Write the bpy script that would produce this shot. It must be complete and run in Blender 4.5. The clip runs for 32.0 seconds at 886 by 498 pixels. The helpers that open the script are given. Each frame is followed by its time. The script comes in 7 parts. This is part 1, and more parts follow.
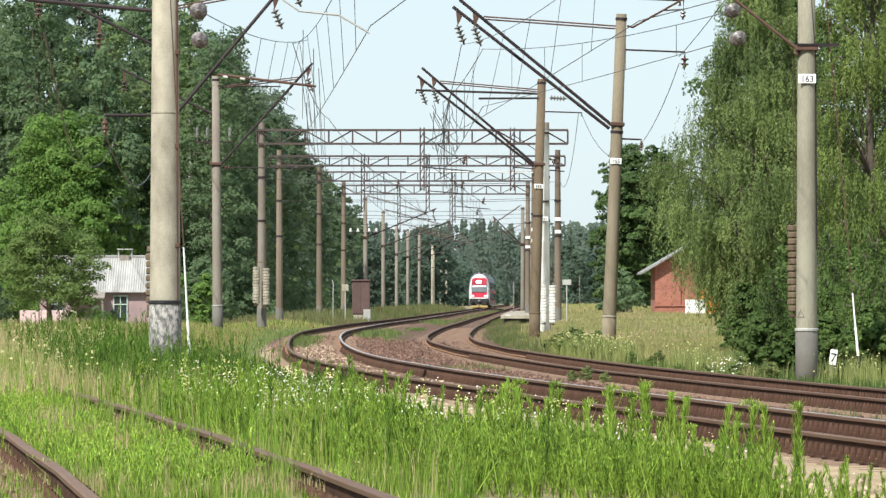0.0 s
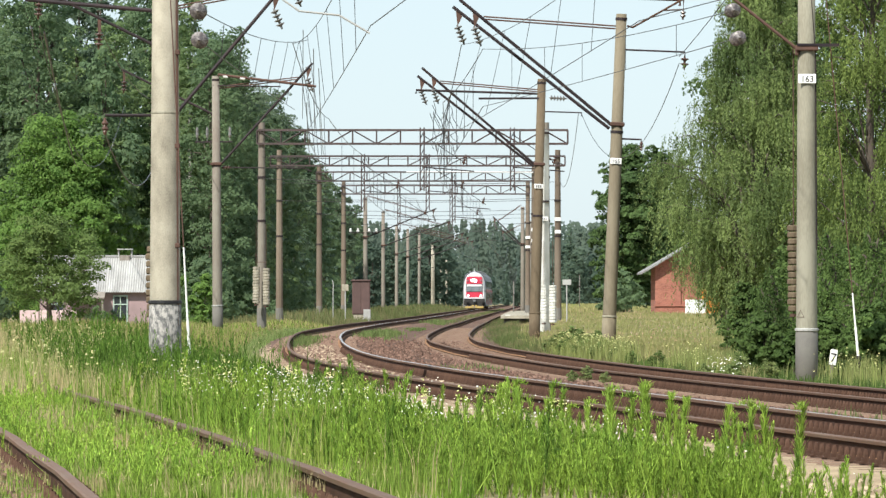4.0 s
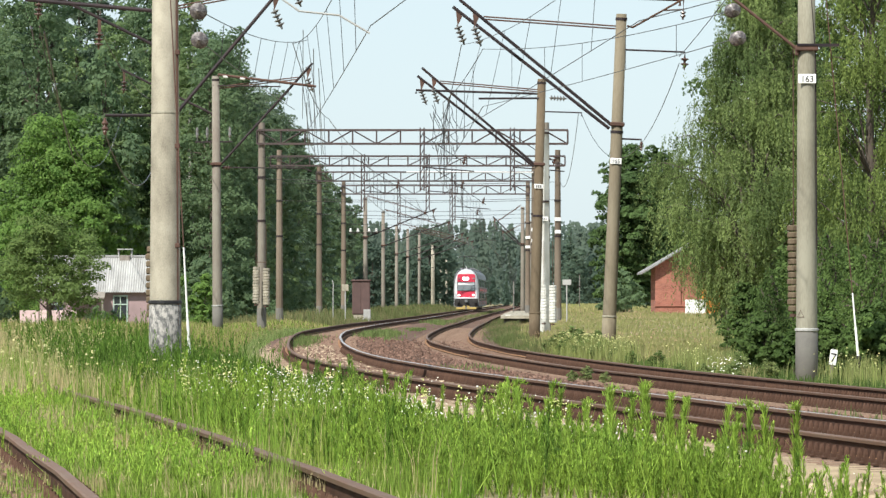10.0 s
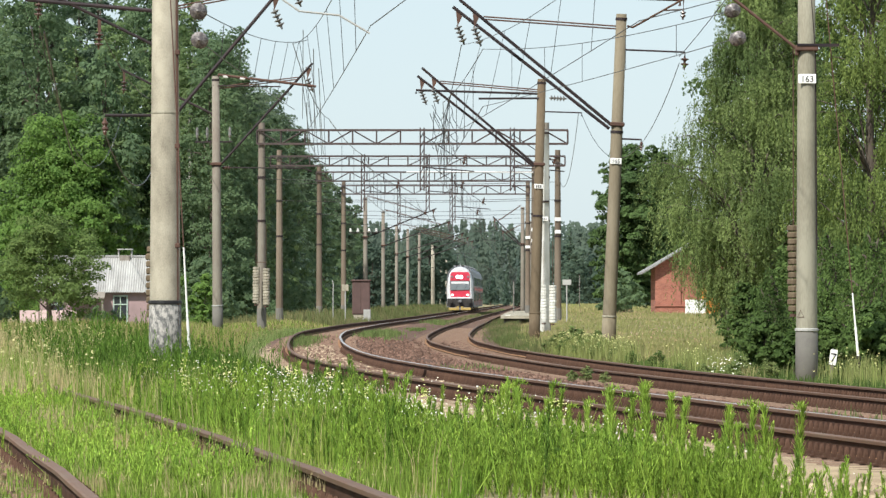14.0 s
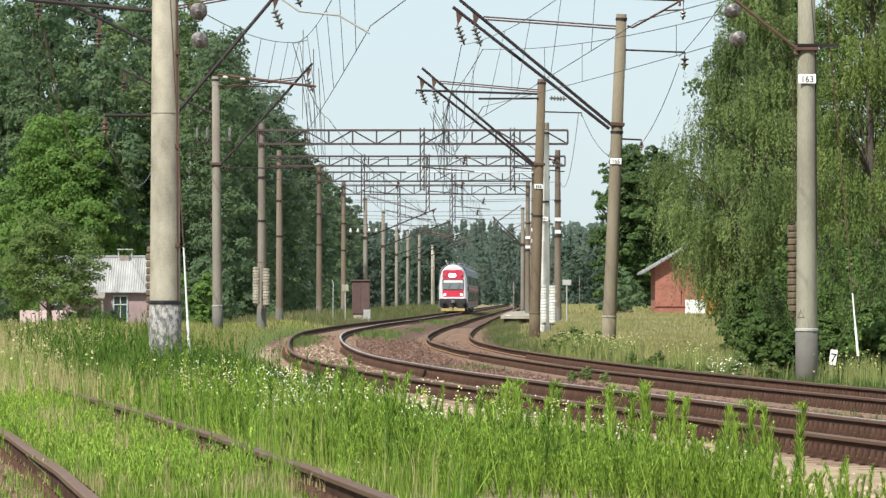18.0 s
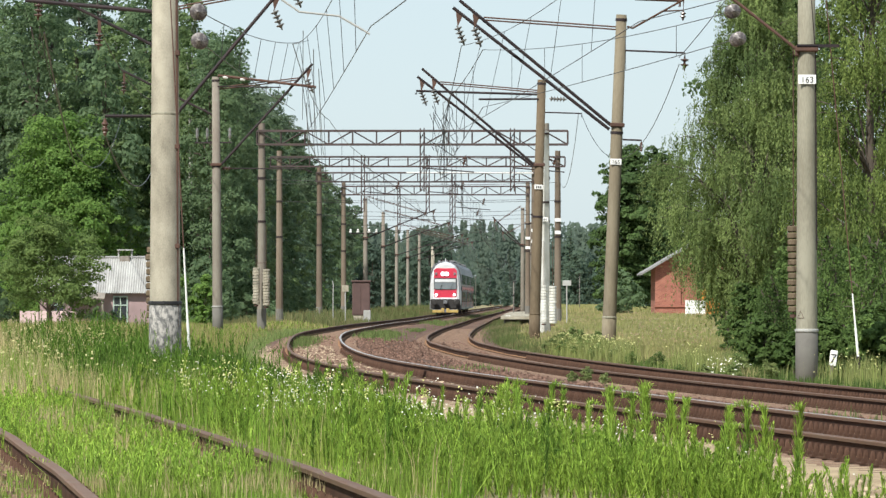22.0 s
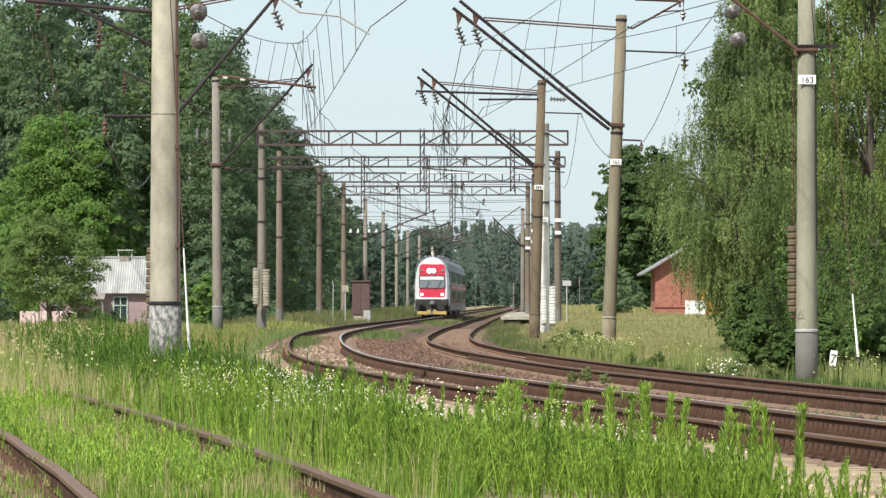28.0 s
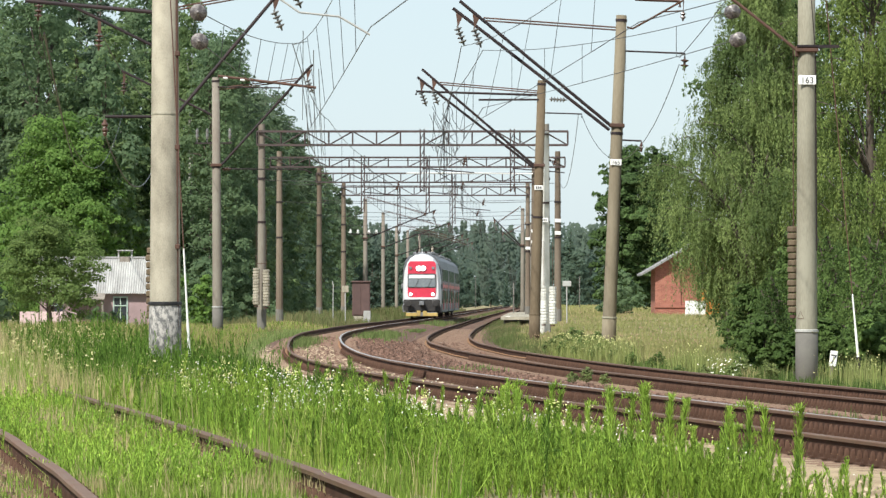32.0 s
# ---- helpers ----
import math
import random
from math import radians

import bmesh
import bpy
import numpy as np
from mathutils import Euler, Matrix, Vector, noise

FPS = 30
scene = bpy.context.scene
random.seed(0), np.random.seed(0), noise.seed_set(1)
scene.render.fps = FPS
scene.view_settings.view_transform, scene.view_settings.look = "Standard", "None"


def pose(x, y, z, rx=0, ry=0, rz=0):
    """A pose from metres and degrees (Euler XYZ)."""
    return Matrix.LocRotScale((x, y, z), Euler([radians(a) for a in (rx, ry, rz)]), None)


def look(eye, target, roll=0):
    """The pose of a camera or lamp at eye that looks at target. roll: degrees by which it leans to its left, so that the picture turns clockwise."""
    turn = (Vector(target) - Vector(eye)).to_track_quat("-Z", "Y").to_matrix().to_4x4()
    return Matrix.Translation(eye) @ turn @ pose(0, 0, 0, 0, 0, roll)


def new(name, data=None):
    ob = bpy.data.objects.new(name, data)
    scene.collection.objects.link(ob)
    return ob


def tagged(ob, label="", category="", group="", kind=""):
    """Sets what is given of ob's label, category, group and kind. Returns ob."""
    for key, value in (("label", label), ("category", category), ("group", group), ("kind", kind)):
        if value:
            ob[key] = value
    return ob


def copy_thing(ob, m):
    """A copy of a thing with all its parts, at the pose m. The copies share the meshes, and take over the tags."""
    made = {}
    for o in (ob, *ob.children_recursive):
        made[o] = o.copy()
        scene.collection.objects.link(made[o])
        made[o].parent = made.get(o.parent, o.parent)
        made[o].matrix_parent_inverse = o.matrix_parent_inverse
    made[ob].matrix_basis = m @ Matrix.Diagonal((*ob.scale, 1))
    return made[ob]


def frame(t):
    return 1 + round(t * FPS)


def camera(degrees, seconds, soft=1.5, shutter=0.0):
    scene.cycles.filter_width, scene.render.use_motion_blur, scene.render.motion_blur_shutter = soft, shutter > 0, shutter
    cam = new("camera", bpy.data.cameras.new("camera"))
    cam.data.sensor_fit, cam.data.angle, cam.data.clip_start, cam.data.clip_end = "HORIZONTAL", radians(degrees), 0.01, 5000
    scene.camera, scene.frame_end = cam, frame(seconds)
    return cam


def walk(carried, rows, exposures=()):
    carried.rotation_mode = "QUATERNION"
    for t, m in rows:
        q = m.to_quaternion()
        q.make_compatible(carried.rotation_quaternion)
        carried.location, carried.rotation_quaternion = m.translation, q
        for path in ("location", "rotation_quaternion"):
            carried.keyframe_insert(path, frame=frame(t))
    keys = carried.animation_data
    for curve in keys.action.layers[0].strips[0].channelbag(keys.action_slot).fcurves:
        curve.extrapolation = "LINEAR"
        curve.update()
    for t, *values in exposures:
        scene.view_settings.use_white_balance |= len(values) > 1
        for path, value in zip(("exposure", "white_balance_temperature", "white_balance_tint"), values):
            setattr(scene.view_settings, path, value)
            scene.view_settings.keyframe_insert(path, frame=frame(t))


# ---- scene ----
EYE = 1.21
FOCAL = 9600.0
cam = camera(2 * math.degrees(math.atan(784 / FOCAL)), 32.0, soft=1.4)


def tilt(horizon):
    return look((0, 0, EYE), (0, 100, EYE + 100 * (horizon - 441) / FOCAL))


walk(cam, [(0, tilt(529.7)), (17, tilt(529.9)), (20, tilt(530.6)), (23, tilt(531.2)), (28, tilt(531.5)), (32, tilt(532.0))],
     exposures=[(0, 0.98), (9, 0.95), (13, 0.88), (20, 0.84), (23, 0.82), (28, 0.86), (32, 0.9)])

# ---- light ----
SUN_ELEVATION, SUN_AZIMUTH = radians(47), radians(215)      # azimuth clockwise from +y
world = bpy.data.worlds.new("world")
scene.world = world
world.use_nodes = True
wn, wl = world.node_tree.nodes, world.node_tree.links
sky = wn.new("ShaderNodeTexSky")
sky.sky_type, sky.sun_disc = "NISHITA", False
sky.sun_elevation, sky.sun_rotation = SUN_ELEVATION, SUN_AZIMUTH
sky.air_density, sky.dust_density, sky.ozone_density = 1.0, 0.6, 1.5
wn["Background"].inputs["Strength"].default_value = 0.085
veil = wn.new("ShaderNodeMix")                   # thin summer haze over the whole sky
veil.data_type = "RGBA"
veil.inputs[0].default_value, veil.inputs[7].default_value = 0.78, (4.25, 5.18, 5.78, 1)
wl.new(sky.outputs["Color"], veil.inputs[6])
wl.new(veil.outputs[2], wn["Background"].inputs["Color"])
sun = new("sun", bpy.data.lights.new("sun", "SUN"))
sun.data.energy, sun.data.angle, sun.data.color = 3.9, radians(0.6), (1.0, 0.97, 0.90)
sun.matrix_world = look((0, 0, 60), (0 - math.sin(SUN_AZIMUTH) * math.cos(SUN_ELEVATION), 0 - math.cos(SUN_AZIMUTH) * math.cos(SUN_ELEVATION), 60 - math.sin(SUN_ELEVATION)))


# ---- materials ----
def material(name, colour, rough=0.7, metal=0.0, second=None, scale=6.0, fine=60.0, mix=0.5, bump=0.15, vary=0.12, island=False, spec=0.4, stretch=(1, 1, 1), edge=(0.5, 0.95)):
    """Two scales of noise between two colours, some bump, and a little random value for each object or island."""
    m = bpy.data.materials.new(name)
    m.use_nodes = True
    n, l = m.node_tree.nodes, m.node_tree.links
    b = n["Principled BSDF"]
    second = second or tuple(c * 0.6 for c in colour)
    tc, mp = n.new("ShaderNodeTexCoord"), n.new("ShaderNodeMapping")
    mp.inputs["Scale"].default_value = stretch
    l.new(tc.outputs["Object"], mp.inputs["Vector"])
    a, f = n.new("ShaderNodeTexNoise"), n.new("ShaderNodeTexNoise")
    a.inputs["Scale"].default_value, a.inputs["Detail"].default_value = scale, 5
    f.inputs["Scale"].default_value, f.inputs["Detail"].default_value = fine, 3
    for t in (a, f):
        l.new(mp.outputs["Vector"], t.inputs["Vector"])
    add = n.new("ShaderNodeMath")
    add.operation = "MULTIPLY_ADD"
    add.inputs[1].default_value = 0.45
    l.new(f.outputs["Fac"], add.inputs[0])
    l.new(a.outputs["Fac"], add.inputs[2])
    ramp = n.new("ShaderNodeMapRange")
    ramp.inputs["From Min"].default_value, ramp.inputs["From Max"].default_value = edge
    ramp.inputs["To Max"].default_value = min(1.0, 2 * mix)
    l.new(add.outputs[0], ramp.inputs["Value"])
    cm = n.new("ShaderNodeMix")
    cm.data_type = "RGBA"
    cm.inputs[6].default_value, cm.inputs[7].default_value = (*colour, 1), (*second, 1)
    l.new(ramp.outputs["Result"], cm.inputs[0])
    hs = n.new("ShaderNodeHueSaturation")
    if island:
        rnd = n.new("ShaderNodeNewGeometry").outputs["Random Per Island"]
    else:
        rnd = n.new("ShaderNodeObjectInfo").outputs["Random"]
    vr = n.new("ShaderNodeMapRange")
    vr.inputs["To Min"].default_value, vr.inputs["To Max"].default_value = 1 - vary, 1 + vary
    l.new(rnd, vr.inputs["Value"])
    l.new(vr.outputs["Result"], hs.inputs["Value"])
    l.new(cm.outputs[2], hs.inputs["Color"])
    l.new(hs.outputs["Color"], b.inputs["Base Color"])
    b.inputs["Roughness"].default_value, b.inputs["Metallic"].default_value = rough, metal
    b.inputs["Specular IOR Level"].default_value = spec
    if bump:
        bp = n.new("ShaderNodeBump")
        bp.inputs["Strength"].default_value, bp.inputs["Distance"].default_value = bump, 0.02
        l.new(add.outputs[0], bp.inputs["Height"])
        l.new(bp.outputs["Normal"], b.inputs["Normal"])
    return m


def foliage(name, colour, second, patch=0.4, thin=0.35, vary=0.35, rough=0.65):
    """Leaves and blades: light passes through them; patches of a second colour in the place, and random value by island."""
    m = bpy.data.materials.new(name)
    m.use_nodes = True
    n, l = m.node_tree.nodes, m.node_tree.links
    b, out = n["Principled BSDF"], n["Material Output"]
    geo = n.new("ShaderNodeNewGeometry")
    a = n.new("ShaderNodeTexNoise")
    a.inputs["Scale"].default_value, a.inputs["Detail"].default_value = patch, 4
    l.new(geo.outputs["Position"], a.inputs["Vector"])
    ramp = n.new("ShaderNodeMapRange")
    ramp.inputs["From Min"].default_value, ramp.inputs["From Max"].default_value = 0.40, 0.66
    l.new(a.outputs["Fac"], ramp.inputs["Value"])
    cm = n.new("ShaderNodeMix")
    cm.data_type = "RGBA"
    cm.inputs[6].default_value, cm.inputs[7].default_value = (*colour, 1), (*second, 1)
    l.new(ramp.outputs["Result"], cm.inputs[0])
    vr = n.new("ShaderNodeMapRange")
    vr.inputs["To Min"].default_value, vr.inputs["To Max"].default_value = 1 - vary, 1 + vary
    l.new(geo.outputs["Random Per Island"], vr.inputs["Value"])
    oi = n.new("ShaderNodeObjectInfo")
    v2 = n.new("ShaderNodeMapRange")
    v2.inputs["To Min"].default_value, v2.inputs["To Max"].default_value = 0.82, 1.18
    l.new(oi.outputs["Random"], v2.inputs["Value"])
    mul = n.new("ShaderNodeMath")
    mul.operation = "MULTIPLY"
    l.new(vr.outputs["Result"], mul.inputs[0])
    l.new(v2.outputs["Result"], mul.inputs[1])
    hs = n.new("ShaderNodeHueSaturation")
    l.new(mul.outputs[0], hs.inputs["Value"])
    l.new(cm.outputs[2], hs.inputs["Color"])
    l.new(hs.outputs["Color"], b.inputs["Base Color"])
    b.inputs["Roughness"].default_value, b.inputs["Specular IOR Level"].default_value = rough, 0.12
    tr, mx = n.new("ShaderNodeBsdfTranslucent"), n.new("ShaderNodeMixShader")
    mx.inputs["Fac"].default_value = thin
    l.new(hs.outputs["Color"], tr.inputs["Color"])
    l.new(b.outputs["BSDF"], mx.inputs[1])
    l.new(tr.outputs["BSDF"], mx.inputs[2])
    l.new(mx.outputs["Shader"], out.inputs["Surface"])
    return m


def glow(name, colour, strength):
    m = bpy.data.materials.new(name)
    m.use_nodes = True
    b = m.node_tree.nodes["Principled BSDF"]
    b.inputs["Base Color"].default_value = (*colour, 1)
    b.inputs["Emission Color"].default_value, b.inputs["Emission Strength"].default_value = (*colour, 1), strength
    return m


M_CONCRETE = material("pole_concrete", (0.345, 0.315, 0.25), 0.9, second=(0.17, 0.152, 0.118), scale=3.0, fine=70, stretch=(1, 1, 0.55), bump=0.4, spec=0.1, edge=(0.6, 1.0))
M_POLETAN = material("tan_pole_concrete", (0.29, 0.275, 0.215), 0.9, second=(0.17, 0.155, 0.115), scale=2.2, fine=38, stretch=(1, 1, 0.25), bump=0.3, spec=0.1, edge=(0.55, 0.98))
M_POLEGREY = material("grey_pole_concrete", (0.22, 0.205, 0.17), 0.9, second=(0.15, 0.12, 0.10), scale=1.2, fine=20, stretch=(1, 1, 0.25), bump=0.3, spec=0.1)
M_BROWNPOLE = material("brownish_pole_concrete", (0.215, 0.187, 0.135), 0.9, second=(0.14, 0.115, 0.08), scale=1.4, fine=24, stretch=(1, 1, 0.25), bump=0.3, spec=0.1)
M_WHITEWASH = material("flaking_whitewash", (0.62, 0.62, 0.58), 0.9, second=(0.36, 0.35, 0.31), scale=2.5, fine=30, stretch=(1, 1, 0.4), spec=0.05)
M_PALE = material("pale_concrete", (0.38, 0.38, 0.36), 0.85, second=(0.27, 0.265, 0.25), scale=2, fine=25, stretch=(1, 1, 0.3))
M_REDPOLE = material("reddish_pole_concrete", (0.185, 0.152, 0.118), 0.9, second=(0.125, 0.096, 0.072), scale=1.2, fine=18, stretch=(1, 1, 0.25), bump=0.3, spec=0.05)
M_RUSTYPOLE = material("stained_concrete", (0.145, 0.115, 0.078), 0.9, second=(0.095, 0.07, 0.047), scale=1.2, fine=18, stretch=(1, 1, 0.3), spec=0.05)
M_BITUMEN = material("flaking_tar", (0.10, 0.10, 0.098), 0.85, second=(0.33, 0.315, 0.29), scale=17, fine=70, mix=0.5, bump=0.4, stretch=(1, 1, 0.6), edge=(0.62, 0.84), spec=0.1)
M_FOOT = material("damp_concrete", (0.175, 0.168, 0.148), 0.9, second=(0.14, 0.13, 0.12), scale=4, fine=40, bump=0.3, spec=0.05)
M_CLIP = material("rusty_fastening", (0.105, 0.06, 0.042), 0.9, 0.0, second=(0.065, 0.038, 0.028), scale=3, fine=40, spec=0.05)
M_RUST = material("rusty_steel", (0.105, 0.055, 0.04), 0.85, 0.1, second=(0.07, 0.04, 0.03), scale=3, fine=40)
M_STEEL = material("dark_steel", (0.024, 0.02, 0.023), 0.7, 0.1, second=(0.042, 0.029, 0.028), scale=2, fine=40, spec=0.2)
M_LATTICE = material("lattice_steel", (0.05, 0.038, 0.038), 0.7, 0.1, second=(0.075, 0.05, 0.046), scale=0.6, fine=10)
M_WIRE = material("wire_copper", (0.055, 0.052, 0.05), 0.5, 0.4, bump=0)
M_PORCELAIN = material("brown_porcelain", (0.09, 0.045, 0.03), 0.25, second=(0.05, 0.03, 0.025), bump=0)
M_INSULATOR = material("grey_glass_insulator", (0.17, 0.165, 0.155), 0.25, second=(0.10, 0.095, 0.09), scale=9, fine=30, bump=0, spec=0.6)
M_GLASSINS = material("grey_insulator", (0.2, 0.18, 0.17), 0.25, second=(0.07, 0.06, 0.06), scale=9, fine=40, bump=0, spec=0.5, edge=(0.6, 0.8))
M_RAILSIDE = material("rail_rust", (0.078, 0.043, 0.031), 0.9, 0.0, second=(0.045, 0.026, 0.019), scale=2.5, fine=50, spec=0.05)
M_RAILTOP = material("rail_head", (0.52, 0.50, 0.48), 0.32, 0.75, second=(0.36, 0.30, 0.26), scale=0.8, fine=12, bump=0.02)
M_RAILDULL = material("rail_head_dull", (0.16, 0.11, 0.08), 0.6, 0.3, second=(0.15, 0.085, 0.06), scale=2, fine=30, bump=0.1, spec=0.05)
M_SLEEPER = material("sleeper_concrete", (0.22, 0.15, 0.11), 0.9, second=(0.12, 0.075, 0.055), scale=5, fine=40, spec=0.05)
M_BALLAST = material("ballast_bed", (0.09, 0.052, 0.04), 0.95, second=(0.165, 0.112, 0.087), scale=1.1, fine=24, bump=1.0, mix=0.5, spec=0.05)
# rusty bed, with the shade beside the rails put into its dark colour
M_BEDRUSTSHADE = material("rust_and_shade_bed", (0.06, 0.034, 0.026), 0.95, second=(0.10, 0.06, 0.046), scale=1.5, fine=24, bump=1.0, spec=0.05)
M_STONE = material("ballast_stone", (0.165, 0.106, 0.081), 0.95, second=(0.105, 0.06, 0.046), scale=3, fine=30, vary=0.45, island=True, bump=0, spec=0.05)
M_STONELIGHT = material("pale_ballast_stone", (0.40, 0.32, 0.225), 0.95, second=(0.28, 0.215, 0.15), scale=3, fine=30, vary=0.4, island=True, bump=0, spec=0.05)
M_GRAVEL = material("sandy_gravel", (0.36, 0.29, 0.185), 0.95, second=(0.20, 0.145, 0.098), scale=2.2, fine=34, bump=1.0, spec=0.05)
# paler orange rust that carries the light falling on the rail's foot
M_RAILFOOT = material("rail_foot_lit_rust", (0.30, 0.17, 0.096), 0.9, 0.0, second=(0.17, 0.098, 0.062), scale=1.5, fine=40, spec=0.05)
M_SOIL = material("soil_and_sward", (0.10, 0.115, 0.042), 1.0, second=(0.34, 0.265, 0.18), scale=0.16, fine=1.6, bump=0.6, spec=0.05)
M_WHITE = material("white_paint", (0.78, 0.78, 0.76), 0.6, second=(0.55, 0.53, 0.5), scale=5, fine=40, mix=0.25)
M_BLACK = material("black_paint", (0.02, 0.02, 0.022), 0.5, bump=0)
M_BRICK = material("red_brick", (0.29, 0.12, 0.085), 0.9, second=(0.21, 0.083, 0.06), scale=4, fine=40, vary=0.22)
M_BRICKWALL = material("brick_wall", (0.36, 0.142, 0.098), 0.9, second=(0.27, 0.105, 0.074), scale=1.3, fine=20, vary=0.05)
bn, bl = M_BRICKWALL.node_tree.nodes, M_BRICKWALL.node_tree.links
courses = bn.new("ShaderNodeTexBrick")           # courses of bricks with pale joints
courses.inputs["Scale"].default_value, courses.inputs["Mortar Size"].default_value = 1.0, 0.007
courses.inputs["Brick Width"].default_value, courses.inputs["Row Height"].default_value = 0.26, 0.077
courses.inputs["Color1"].default_value, courses.inputs["Color2"].default_value = (1, 1, 1, 1), (0.72, 0.68, 0.68, 1)
courses.inputs["Mortar"].default_value = (1.15, 1.45, 1.5, 1)
turn, tint = bn.new("ShaderNodeMapping"), bn.new("ShaderNodeMix")
turn.inputs["Rotation"].default_value = (radians(90), 0, 0)
bl.new(bn["Texture Coordinate"].outputs["Object"], turn.inputs["Vector"])
bl.new(turn.outputs["Vector"], courses.inputs["Vector"])
tint.data_type, tint.blend_type = "RGBA", "MULTIPLY"
tint.inputs[0].default_value = 1.0
bl.new(bn["Hue/Saturation/Value"].outputs["Color"], tint.inputs[6])
bl.new(courses.outputs["Color"], tint.inputs[7])
bl.new(tint.outputs[2], bn["Principled BSDF"].inputs["Base Color"])
M_ROOFPALE = material("pale_corrugated_sheet", (0.36, 0.355, 0.34), 0.85, second=(0.2, 0.195, 0.185), scale=1.6, fine=14, stretch=(1, 0.25, 0.25))
M_ROOFSHEET = material("weathered_roof_sheet", (0.27, 0.265, 0.26), 0.85, second=(0.16, 0.155, 0.15), scale=1.2, fine=12, stretch=(1, 0.3, 0.3))
# one pink plaster twice: paled for sunlight, then darkened for the eaves' shade
M_PINKWALL = material("sun_paled_plaster", (0.58, 0.43, 0.42), 0.9, second=(0.42, 0.31, 0.30), scale=1.6, fine=16)
M_PINK = material("eave_shaded_plaster", (0.34, 0.24, 0.245), 0.9, second=(0.25, 0.18, 0.18), scale=1.3, fine=14)
M_WOOD = material("grey_wood", (0.24, 0.21, 0.18), 0.85, second=(0.13, 0.11, 0.09), scale=4, fine=40, stretch=(1, 1, 0.2))
M_WINDOWGREEN = material("pale_green_paint", (0.40, 0.50, 0.44), 0.6)
M_CREAM = material("cream_paint", (0.62, 0.58, 0.50), 0.6)
M_DARKGLASS = material("window_glass", (0.02, 0.025, 0.028), 0.08, second=(0.03, 0.035, 0.04), bump=0, spec=0.7)
M_MAROON = material("maroon_cabinet", (0.105, 0.062, 0.056), 0.75, second=(0.075, 0.045, 0.04), scale=2, fine=20)
M_ORANGE = material("orange_paint", (0.62, 0.22, 0.04), 0.6)
M_BARK = material("bark", (0.12, 0.095, 0.075), 0.95, second=(0.06, 0.05, 0.04), scale=3, fine=25, stretch=(1, 1, 0.3), bump=0.6)
M_BIRCHBARK = material("birch_bark", (0.55, 0.53, 0.49), 0.8, second=(0.06, 0.055, 0.05), scale=3, fine=8, mix=0.35, stretch=(0.3, 0.3, 2.5))
M_LEAFLIGHT = foliage("fresh_leaves", (0.15, 0.245, 0.062), (0.11, 0.195, 0.05), 0.5, 0.58, 0.25)
# forest green paled and blued: haze over the wood put into the colour
M_WOODLEAF = foliage("forest_leaves", (0.165, 0.235, 0.12), (0.13, 0.195, 0.105), 0.12, 0.64, 0.12)
M_WOODLIGHT = foliage("light_forest_leaves", (0.20, 0.275, 0.12), (0.155, 0.225, 0.098), 0.12, 0.62, 0.14)
M_APPLELEAF = foliage("apple_leaves", (0.17, 0.24, 0.075), (0.13, 0.195, 0.06), 0.5, 0.5, 0.3)
# wide two-tone spread paints lit patches and dark gaps into the birch foliage
M_BIRCHFRESH = foliage("fresh_birch_leaves", (0.205, 0.27, 0.075), (0.102, 0.154, 0.045), 0.5, 0.48, vary=0.42)
M_BIRCHLEAF = foliage("birch_leaves", (0.185, 0.24, 0.083), (0.09, 0.132, 0.046), 0.55, 0.48, vary=0.45)
# needle greens paled and blued as well, in place of haze
M_PINE = foliage("pine_needles", (0.12, 0.165, 0.10), (0.092, 0.14, 0.085), 0.25, 0.5, 0.15)
M_SPRUCE = foliage("spruce_needles", (0.105, 0.15, 0.10), (0.082, 0.125, 0.085), 0.25, 0.45, 0.15)
M_DARKLEAF = foliage("dark_leaves", (0.068, 0.112, 0.036), (0.048, 0.082, 0.028), 0.3, 0.35)
# two dark greens that carry the shade under the birches in their colour
M_SHADEWEED = foliage("shade_darkened_weeds", (0.085, 0.135, 0.034), (0.06, 0.098, 0.027), 0.5, 0.35, 0.5)
M_SHADELEAF = foliage("shade_darkened_leaves", (0.09, 0.142, 0.038), (0.058, 0.098, 0.027), 0.5, 0.35)
# distance haze is put into these two leaf colours as a bluish grey tint
M_FARHAZE = foliage("far_wood", (0.16, 0.212, 0.158), (0.11, 0.158, 0.132), 0.06, 0.6, 0.05)
M_MIDWOOD = foliage("haze_tinted_leaves", (0.12, 0.17, 0.12), (0.092, 0.14, 0.108), 0.06, 0.6, 0.06)
M_ROUGH = foliage("rough_grass", (0.12, 0.16, 0.055), (0.22, 0.19, 0.10), 0.15, 0.4, 0.3)
M_GRASS = foliage("grass_blades", (0.118, 0.212, 0.028), (0.18, 0.235, 0.048), 0.8, 0.32, 0.6)
M_MEADOW = foliage("meadow_grass", (0.225, 0.25, 0.085), (0.38, 0.325, 0.165), 0.14, 0.4, 0.25)
M_STRAW = foliage("straw_grass", (0.30, 0.255, 0.12), (0.20, 0.205, 0.075), 0.4, 0.35, 0.4)
M_DRY = foliage("dry_stalks", (0.42, 0.36, 0.19), (0.34, 0.28, 0.14), 0.6, 0.35, 0.3)
M_WEED = foliage("weed_leaves", (0.30, 0.42, 0.072), (0.19, 0.31, 0.05), 1.6, 0.44, 0.6)
M_WEEDDARK = foliage("dark_weed_leaves", (0.105, 0.185, 0.03), (0.066, 0.125, 0.021), 0.7, 0.38, 0.55)
M_BANKGREEN = foliage("ballast_weed_leaves", (0.14, 0.205, 0.062), (0.21, 0.24, 0.095), 0.5, 0.4, 0.4)
